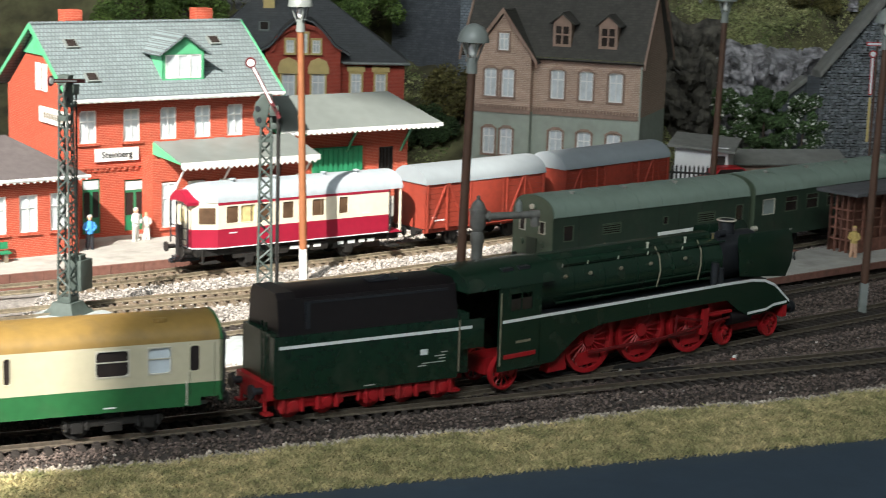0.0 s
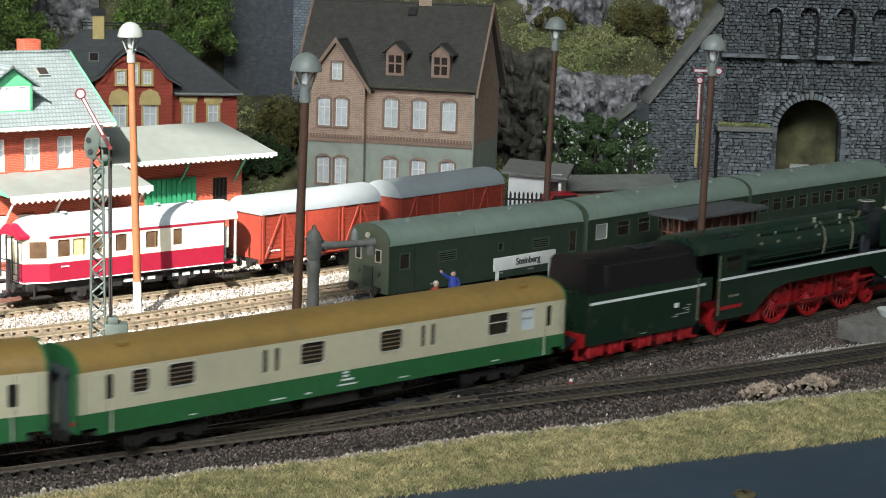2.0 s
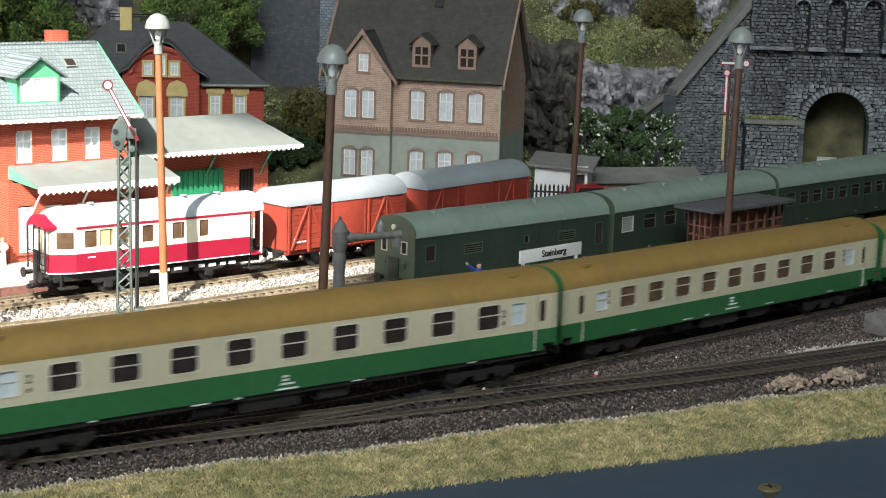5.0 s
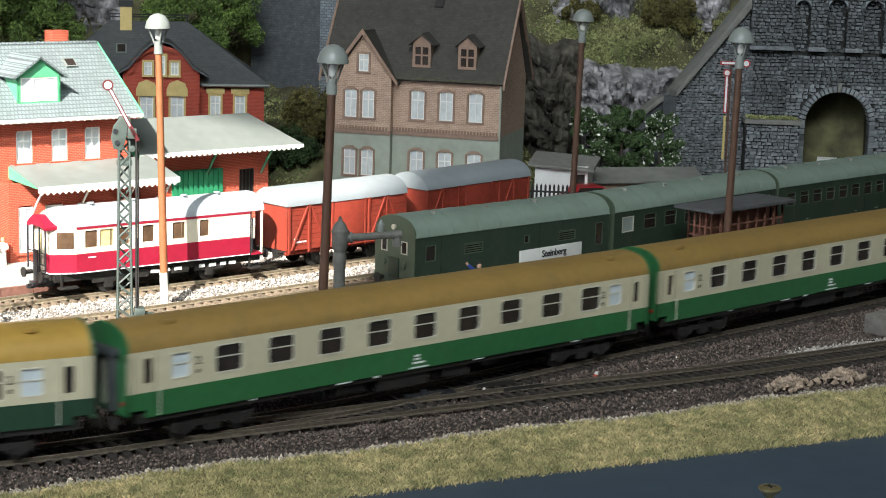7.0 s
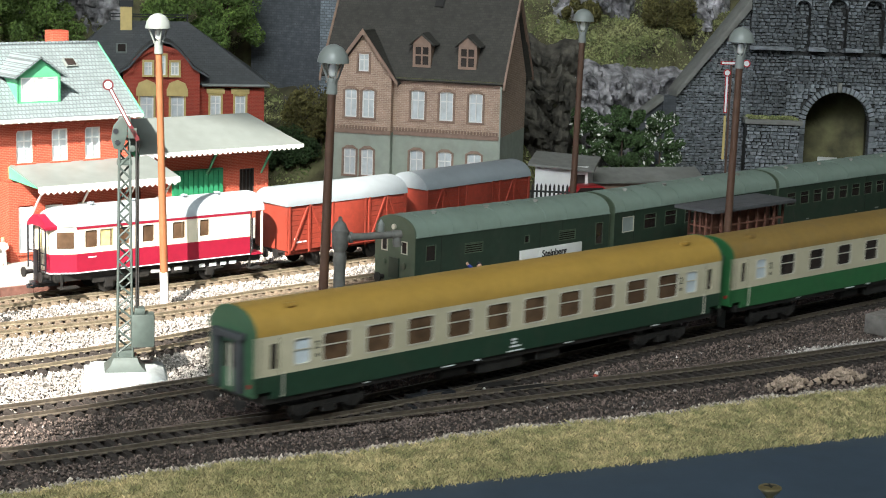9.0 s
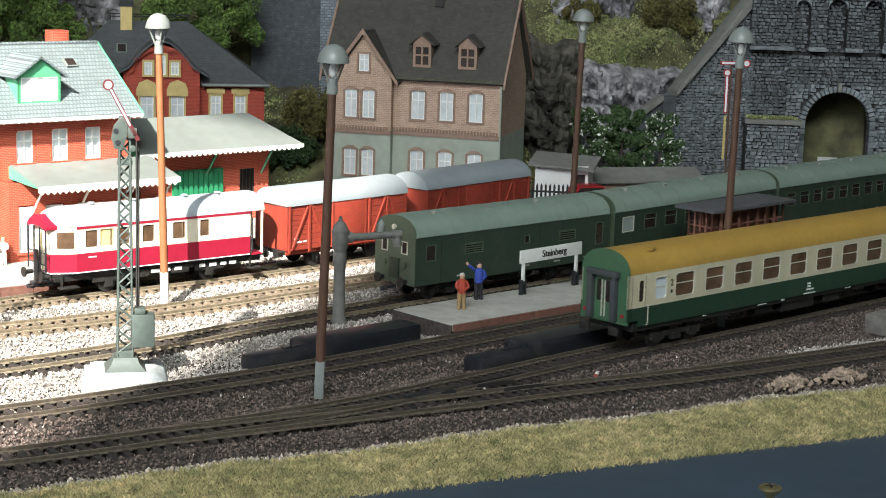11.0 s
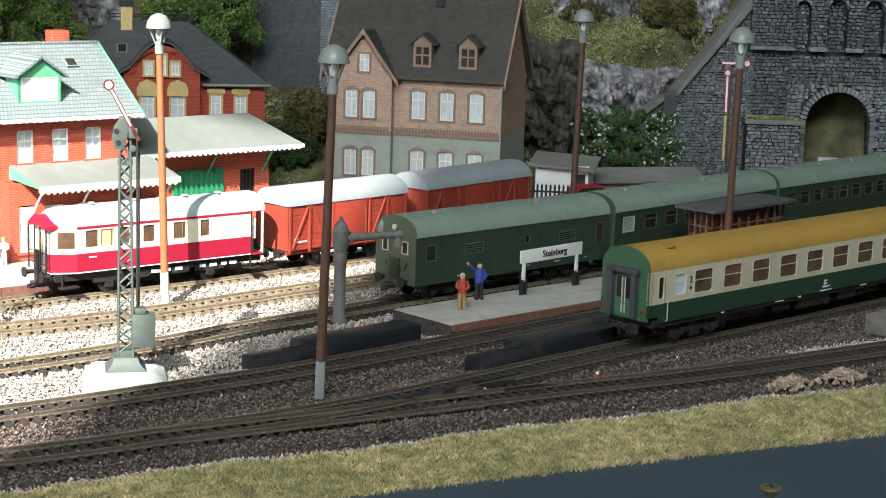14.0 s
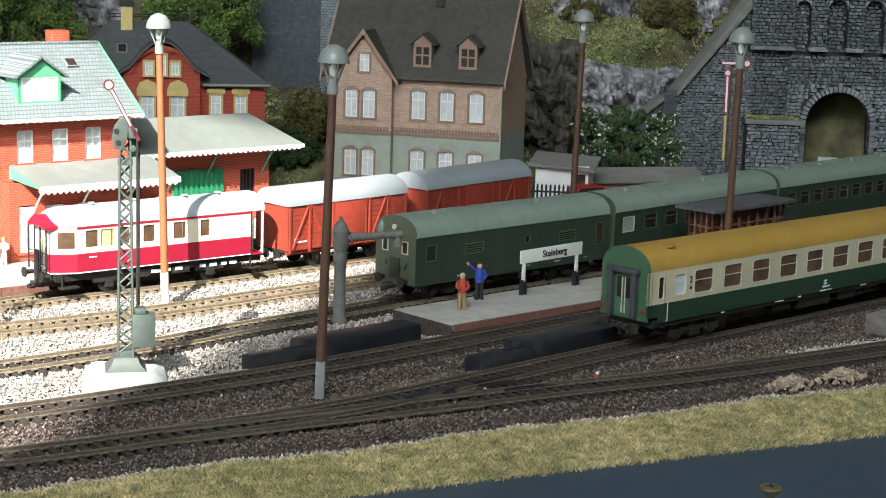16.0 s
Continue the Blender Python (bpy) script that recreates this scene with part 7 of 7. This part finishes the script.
# wing wall with sloped coping
wing = thing("wing_wall", "dark stone wing wall with sloping concrete coping", "wall", put(262, PY, 0, 14))
WT = [(-72, 60), (0, 152)]
part("core", B().prism([(-64, -8), (8, -8), (8, 152), (0, 150), (-64, 70)], "y", 2, 14), M_JOINT, wing)
more = B()
course_stones(wing, -64, 8, -4, 150, lambda x, d, z: (x, 2 - d, z), lambda x, z: z > 60 + (x + 72) * 1.25 - 1, [0], more, 2.4)
part("stonework", more, M_STONE, wing)["kind"] = "stuff"
part("coping", B().prism([(-65, 70.7), (-65, 76.7), (2, 160), (4, 152)], "y", -6, 16), M_COPING, wing, bevel=0.8)
part("end_pier", B().box(-76, -64, -3, 14, -8, 71), M_DARKSTONE, wing)
part("low_coping", B().prism([(-104, 46), (-104, 51), (-76, 72), (-76, 67)], "y", -4, 12), M_COPING, wing, bevel=0.6)
part("low_wall", B().prism([(-102, -8), (-76, -8), (-76, 66), (-102, 47)], "y", 0, 10), M_DARKSTONE, wing)

# signal in front of the portal
ts = thing("tunnel_signal", "slender signal post with two red-edged white arms", "railway signal", put(231, 1480, 0))
part("post", B().box(-0.8, 0.8, -0.8, 0.8, 0, 112), M_POLE, ts)
part("pale_board", B().box(-4.0, -2.0, -1.9, -1.2, 30, 66), M_SAND, ts)
part("arm", B().box(-9, 10, -2.2, -1.4, 107.5, 110.5).cyl((12, -2.2, 109), (12, -1.4, 109), 3.2, n=16), M_SIGNALRED, ts)
part("arm_face", B().box(-8, 9, -2.5, -2.2, 108.1, 109.9).cyl((12, -2.5, 109), (12, -2.2, 109), 2.2, n=16), M_WHITE, ts)
part("lower_arm", B().box(-4.6, -1.8, -2.2, -1.4, 68, 100).cyl((-3.2, -2.2, 101), (-3.2, -1.4, 101), 3.0, n=16), M_SIGNALRED, ts)
part("lower_arm_face", B().box(-4.0, -2.4, -2.5, -2.2, 69, 98).cyl((-3.2, -2.5, 101), (-3.2, -2.2, 101), 2.1, n=16), M_WHITE, ts)


def smooth(a, b, x):
    t = min(max((x - a) / (b - a), 0), 1)
    return t * t * (3 - 2 * t)


def hill_z(x, y):
    """Height of the scenery behind the station yard."""
    right = smooth(40, 110, x)
    shift = min(max(0.0, x - 130) * 0.9, 72)
    left = -6 + smooth(1440, 1545, y) * 50 + smooth(1560, 1780, y) * 150 + smooth(1500, 1660, y) * 22 * noise.fractal((x * 0.011, y * 0.011, 1.3), 1.0, 2.0, 4)
    cliff = -6 + smooth(1562, 1592, y - shift) * 94 + smooth(1585, 1680, y) * 46 + smooth(1660, 1800, y) * 100
    z = left * (1 - right) + cliff * right
    z += 5 * noise.fractal((x * 0.05, y * 0.05, 2.1), 1.0, 2.0, 3) * smooth(1430 + 130 * right, 1480 + 130 * right, y - shift)
    if x > 205:
        z = min(z, -6 + max(0.0, (PY + 12 - y)) * 0 + (0 if y < PY + 16 else (y - PY - 16) * 2.0)) if x > 262 else z * (1 - smooth(205, 262, x)) + smooth(205, 262, x) * min(z, 140)
    return z


solo("hillside", B().sheet(lambda u, v: (-620 + 1180 * u, 1415 + 560 * v ** 1.2, hill_z(-620 + 1180 * u, 1415 + 560 * v ** 1.2)), 200, 90), M_HILL,
     "mossy brown and green model hillside", "hill", kind="structure", angle=80)


def rock(x0, x1, z0, z1, y, lean, seed, label, depth=50, step=2.4, turn=0.0, material=None):
    """A craggy cliff: a coarse sheet broken into flat facets with an uneven crest."""
    r = np.random.default_rng(int(seed * 10))
    nu, nv = int((x1 - x0) / step), int((z1 - z0) / step)
    def fn(u, v):
        x = x0 + (x1 - x0) * u
        z = z0 + (z1 * (1 - 0.09 * (1 + noise.noise((x * 0.045, seed, 0)))) - z0) * v
        e = min(1.0, min(u, 1 - u, (1 - v) * 1.5) * 5)
        p = Vector((x * 0.045 + z * 0.012 + seed, z * 0.022 - x * 0.006, seed))
        d = noise.voronoi(p)[0]
        big = min(1.0, (d[1] - d[0]) * 2.2)
        fine = noise.voronoi(p * 3.1)[0]
        q = 0.5 * big + 0.36 * min(1.0, (fine[1] - fine[0]) * 2) + 0.35 * noise.fractal(p * 1.7, 1.0, 2.1, 4)
        j = r.normal(0, 0.5, 3)
        return (x + j[0], y + max(0.0, x - 130) * turn + lean * v - depth * q * e * 0.62 + 18 * (1 - e) + j[1], z + j[2])
    return solo("rock_face", B().sheet(fn, nu, nv), material or M_ROCK, label, "rock", angle=12)


rock(80, 236, -6, 106, 1552, 22, 3.1, "craggy grey rock face with violet-grey facets", turn=0.9)
rock(84, 178, 122, 195, 1668, 26, 7.7, "weathered grey rock outcrop above the grass")
rock(214, 262, 124, 195, 1672, 30, 5.2, "weathered grey rock outcrop beside the portal")
rock(-140, -92, -6, 72, 1512, 26, 9.4, "dark craggy rock below the terrace", material=M_ROCKSHADE)
rock(44, 118, -6, 128, 1532, 34, 12.5, "mossy rock beside the town house, coloured dark for shadow", material=M_ROCKSHADE)
rock(-420, -300, 70, 175, 1650, 30, 15.5, "pale grey rock outcrop above the station")

# dark stone tower on its terrace
tower = thing("stone_tower", "dark slate-grey stone tower standing on the hillside", "tower", put(-112, 1600, 0, -22))
part("wall", B().box(-70, 0, 0, 70, 40, 240), M_DARKSTONE, tower)
part("quoin_wall", B().box(0.2, 40, -4, 60, 40, 240), M_QUOIN, tower, "lighter grey block wall")

# ---- plants
M_LEAF = mat("leaf_green", (0.085, 0.155, 0.035), 0.8, var=0.3, scale=60, island=0.45, second=(0.15, 0.225, 0.05))
M_LEAFDK = mat("dark_leaf_green", (0.04, 0.075, 0.025), 0.85, var=0.3, scale=60, island=0.45)
M_OLIVE = mat("olive_scrub", (0.14, 0.125, 0.04), 0.85, var=0.3, scale=60, island=0.45)
M_BLOSSOM = mat("white_blossom", (0.75, 0.75, 0.70), 0.7, var=0.05, island=0.1)
M_LEAFMID = mat("mid_leaf_green", (0.065, 0.115, 0.04), 0.8, var=0.3, scale=60, island=0.5)
M_BARK = mat("bark", (0.08, 0.055, 0.04), 0.9, var=0.3, bump=0.6)


def leaves(points, size, seed):
    r = np.random.default_rng(seed)
    n = len(points)
    a, b = r.normal(0, 1, (n, 3)), r.normal(0, 1, (n, 3))
    a /= np.linalg.norm(a, axis=1)[:, None]
    b -= a * (a * b).sum(1)[:, None]
    b /= np.linalg.norm(b, axis=1)[:, None]
    s = size * r.uniform(0.6, 1.4, (n, 1))
    v = np.stack([points + a * s, points + b * s * 0.55, points - a * s, points - b * s * 0.55], 1).reshape(-1, 3)
    me = bpy.data.meshes.new("leaves")
    me.from_pydata((v * MM).tolist(), [], np.arange(4 * n).reshape(-1, 4).tolist())
    return me


def clump_points(centres, radii, per, seed):
    r = np.random.default_rng(seed)
    out = []
    for c, q in zip(centres, radii):
        d = r.normal(0, 1, (per, 3))
        d /= np.linalg.norm(d, axis=1)[:, None]
        out.append(np.array(c) + d * q * r.uniform(0.55, 1.05, (per, 1)))
    return np.concatenate(out)


def tree(x, y, z, h, spread, seed, label, material, size=1.35, per=480, n=38):
    r = np.random.default_rng(seed)
    ob = thing("tree", label, "tree", put(x, y, z))
    part("trunk", B().cyl((0, 0, -4), (1, 0, h * 0.55), h * 0.035, h * 0.018, n=9), M_BARK, ob)
    cs, rs = [], []
    for k in range(n):
        a, t = r.uniform(0, 6.28), r.uniform(0.18, 1.0)
        q = spread * (1.05 - 0.75 * t) * r.uniform(0.3, 1.0)
        cs.append((math.cos(a) * q, math.sin(a) * q, h * t))
        rs.append(spread * r.uniform(0.2, 0.36))
        if k < 9:
            part("limb", B().cyl((0, 0, h * t * 0.5), cs[-1], h * 0.014, h * 0.005, n=6), M_BARK, ob)
    part("crown", leaves(clump_points(cs, rs, per, seed), size, seed), material, ob)
    return ob


tree(-232, 1560, 72, 120, 42, 21, "bright green leafy tree behind the villa", M_LEAF)
tree(-196, 1590, 78, 110, 40, 22, "bright green leafy tree behind the villa", M_LEAF)
tree(-395, 1560, 60, 120, 42, 23, "green leafy tree above the station", M_LEAF)
tree(-355, 1600, 70, 125, 40, 24, "green leafy tree above the station", M_LEAF)


def bush(name, x, y, z, w, d, h, seed, label, material, blossom=0, size=1.2, n=28, per=340):
    r = np.random.default_rng(seed)
    ob = thing(name, label, "bush", put(x, y, z))
    cs = [(r.uniform(-w, w), r.uniform(-d, d), h * r.uniform(0.1, 0.9) ** 0.8) for _ in range(n)]
    rs = [min(w, h) * r.uniform(0.22, 0.4) for _ in range(n)]
    part("stem", B().cyl((0, 0, -3), (0, 0, h * 0.6), 1.2, 0.6, n=6), M_BARK, ob)
    part("leaves", leaves(clump_points(cs, rs, per, seed), size, seed), material, ob)
    if blossom:
        pts = clump_points(cs, [q * 1.06 for q in rs], blossom, seed + 1)
        part("blossom", leaves(pts[pts[:, 1] < 8], 1.7, seed + 2), M_BLOSSOM, ob, "white blossom")
    return ob


bush("flowering_bush", 124, 1505, 2, 16, 10, 66, 31, "green bush dotted with white blossom", M_LEAFMID, 20)
bush("leafy_bush", 148, 1512, 2, 15, 10, 68, 32, "plain green leafy bush", M_LEAFMID, n=46)
bush("flowering_bush", 180, 1510, 2, 17, 10, 68, 33, "green bush dotted with white blossom", M_LEAFMID, 20)
bush("scrub", 118, 1660, 122, 16, 8, 26, 34, "yellow-olive scrub bush on the rocks", M_OLIVE)
bush("scrub", 198, 1655, 122, 20, 8, 30, 35, "yellow-olive scrub bush on the rocks", M_OLIVE)
bush("scrub", -104, 1500, 30, 30, 14, 44, 36, "dark green scrub on the slope", M_OLIVE, n=36)
bush("scrub", -128, 1480, 10, 20, 12, 40, 38, "dark green scrub on the slope", M_LEAFDK, n=30)


def hill_grass(n, seed):
    r = np.random.default_rng(seed)
    x, y = r.uniform(-450, 262, n), r.uniform(1450, 1760, n)
    z = np.array([hill_z(a, b) for a, b in zip(x, y)])
    keep = np.array([noise.noise((a * 0.02, b * 0.02, 9.0)) for a, b in zip(x, y)]) > -0.15
    return np.stack([x, y, z + 0.6], 1)[keep]


M_MEADOW = mat("hill_grass", (0.19, 0.25, 0.085), 0.9, var=0.35, scale=30, island=0.5, second=(0.28, 0.27, 0.13))
solo("hill_grass", leaves(hill_grass(60000, 41), 1.5, 42), M_MEADOW, "short green and straw-coloured hill grass", "grass", kind="stuff")
strip = np.random.default_rng(43)
pts = np.stack([strip.uniform(90, 262, 16000), strip.uniform(1572, 1668, 16000), np.zeros(16000)], 1)
pts[:, 2] = [max(hill_z(a, b), 0) + 1 for a, b in pts[:, :2]]
pts = pts[pts[:, 2] > 60]
solo("meadow_strip", leaves(pts, 1.7, 44), M_MEADOW, "bright green grass on the ledge above the rock", "grass", kind="stuff")
cap = np.stack([strip.uniform(264, 307, 700), strip.uniform(PY - 27, PY - 4, 700), np.full(700, 54.6)], 1)
solo("cap_grass", leaves(cap, 1.7, 45), M_MEADOW, "grass growing on the buttress cap", "grass", kind="stuff")

# ---- hut, fence, vehicles behind the trains
# Unseen block added so hut, fence and car show in the camera's view.
LIFT_Z = 6.5
solo("yard_terrace", B().box(60, 150, 1318, 1420, -9, LIFT_Z), M_COPING, "unseen grey block lifting hut and fence into the camera's view", "terrace", kind="structure", bevel=0.8)
hut = thing("hut", "small white hut with a flat brown roof", "hut", put(68, 1352, LIFT_Z, -12))
walls(hut, 0, 40, 0, 30, 0, 44 - 6 - LIFT_Z, M_FRAMEW, [(27, 38, 22 - LIFT_Z, 32 - LIFT_Z)])
slope(hut, (-5, -5, 39 - LIFT_Z), (45, -5, 36.5 - LIFT_Z), (45, 34, 42 - LIFT_Z), (-5, 34, 44 - LIFT_Z), 2.0, M_COPING, "roof")
part("pane", B().box(27, 38, 1.2, 1.6, 22 - LIFT_Z, 32 - LIFT_Z), M_PANE, hut)
fence = thing("picket_fence", "dark wooden picket fence by the hut", "fence", put(64.5, 1325, LIFT_Z, -4))
for k in range(10):
    part("picket", B().prism([(k * 3.2, 0), (k * 3.2 + 1.6, 0), (k * 3.2 + 1.6, 19), (k * 3.2 + 0.8, 21), (k * 3.2, 19)], "y", 0, 0.8), M_UNDER, fence)
for z in (6, 14):
    part("rail", B().box(-1, 32, 0.8, 1.6, z, z + 1.4), M_UNDER, fence)


def car(x, y, z, turn, body, label):
    ob = thing("model_car", label, "car", put(x, y, z, turn))
    part("body", B().prism([(-24, 4), (-24, 10), (-16, 12), (22, 12), (25, 9), (25, 4)], "y", -9.5, 9.5), body, ob, bevel=1.2)
    part("cabin", B().prism([(-15, 12), (-9, 19), (10, 19), (17, 12)], "y", -8.4, 8.4), body, ob, bevel=1.0)
    part("glass", B().prism([(-13, 12.6), (-8.4, 18), (9.4, 18), (15, 12.6)], "y", -8.7, 8.7), M_PANE, ob)
    for wx in (-15, 15):
        for wy in (-8.4, 8.4):
            part("wheel", B().cyl((wx, wy - 1.4, 3.8), (wx, wy + 1.4, 3.8), 3.8, n=16), M_UNDER, ob)
    return ob


car(-101, 1262, 2, 12, M_FRAMEW, "white model car beside the goods shed")
car(106, 1337, LIFT_Z, 20, M_RED, "red model car by the hut")
# Unseen slab added to raise the car above the coach roofs in view.
SLAB_Z = 7.9
solo("road", B().box(300, 420, 1452, 1640, -10, SLAB_Z), M_COPING, "unseen grey slab raising the car into the camera's view", "road", kind="structure", bevel=0.6)
car(325, 1530, SLAB_Z, 78, M_FRAMEW, "white model car before the tunnel")
low = thing("storage_shed", "long low shed with a grey-brown roof behind the coaches", "shed", put(110, 1388, -6, 16))
walls(low, 0, 96, 0, 40, 0, 28, M_TRIM)
slope(low, (-3, -4, 27), (99, -4, 27), (99, 20, 35), (-3, 20, 35), 1.6, M_COPING)
slope(low, (-3, 44, 27), (99, 44, 27), (99, 20, 35), (-3, 20, 35), 1.6, M_COPING)

# ---- what moves: the train's way along the main line, by the front end of its first coach
WAY = [(0.0, -227), (0.5, -168), (1.0, -101.5), (1.5, -32), (2.0, 49), (2.5, 128), (3.0, 215), (3.5, 307), (4.0, 397), (4.2, 434), (5.25, 628), (6.3, 826), (6.5, 868), (7.0, 970),
       (7.5, 1064), (8.0, 1155), (8.5, 1252), (9.0, 1348), (9.2, 1384), (9.8, 1475), (10.4, 1544), (11.0, 1585), (11.3, 1595), (11.7, 1600), (12.0, 1600), (16.0, 1600)]
WAY_LINE, _ = along_curve(WAY, 20)


def train_at(t):
    return float(np.interp(t, WAY_LINE[:, 0], WAY_LINE[:, 1]))


def vehicle_pose(s, reach):
    """The pose of a vehicle whose two pivots, reach apart either way of its middle, stand on the main line."""
    a, b = MAIN.at(s - reach), MAIN.at(s + reach)
    c, d = (a + b) / 2, b - a
    return put(c[0], c[1], 0, math.degrees(math.atan2(d[1], d[0])))


def motions():
    times = [0.1 * k for k in range(121)] + [16.0]
    for ob, off, length in TRAIN:
        walk(ob, [(t, vehicle_pose(train_at(t) + off, length / 2 - 44)) for t in times])
    walk(TENDER, [(t, vehicle_pose(train_at(t) + 69.5, 28)) for t in times])
    walk(LOCO, [(t, vehicle_pose(train_at(t) + 23 + 213, 40)) for t in times])
    fine = [0.033333 * k for k in range(361)] + [16.0]
    for w, x, y, r in DRIVERS:
        walk(w, [(t, pose(x * MM, y * MM, r * MM) @ pose(0, 0, 0, 0, math.degrees((train_at(t) + 300) / r))) for t in fine])


motions()
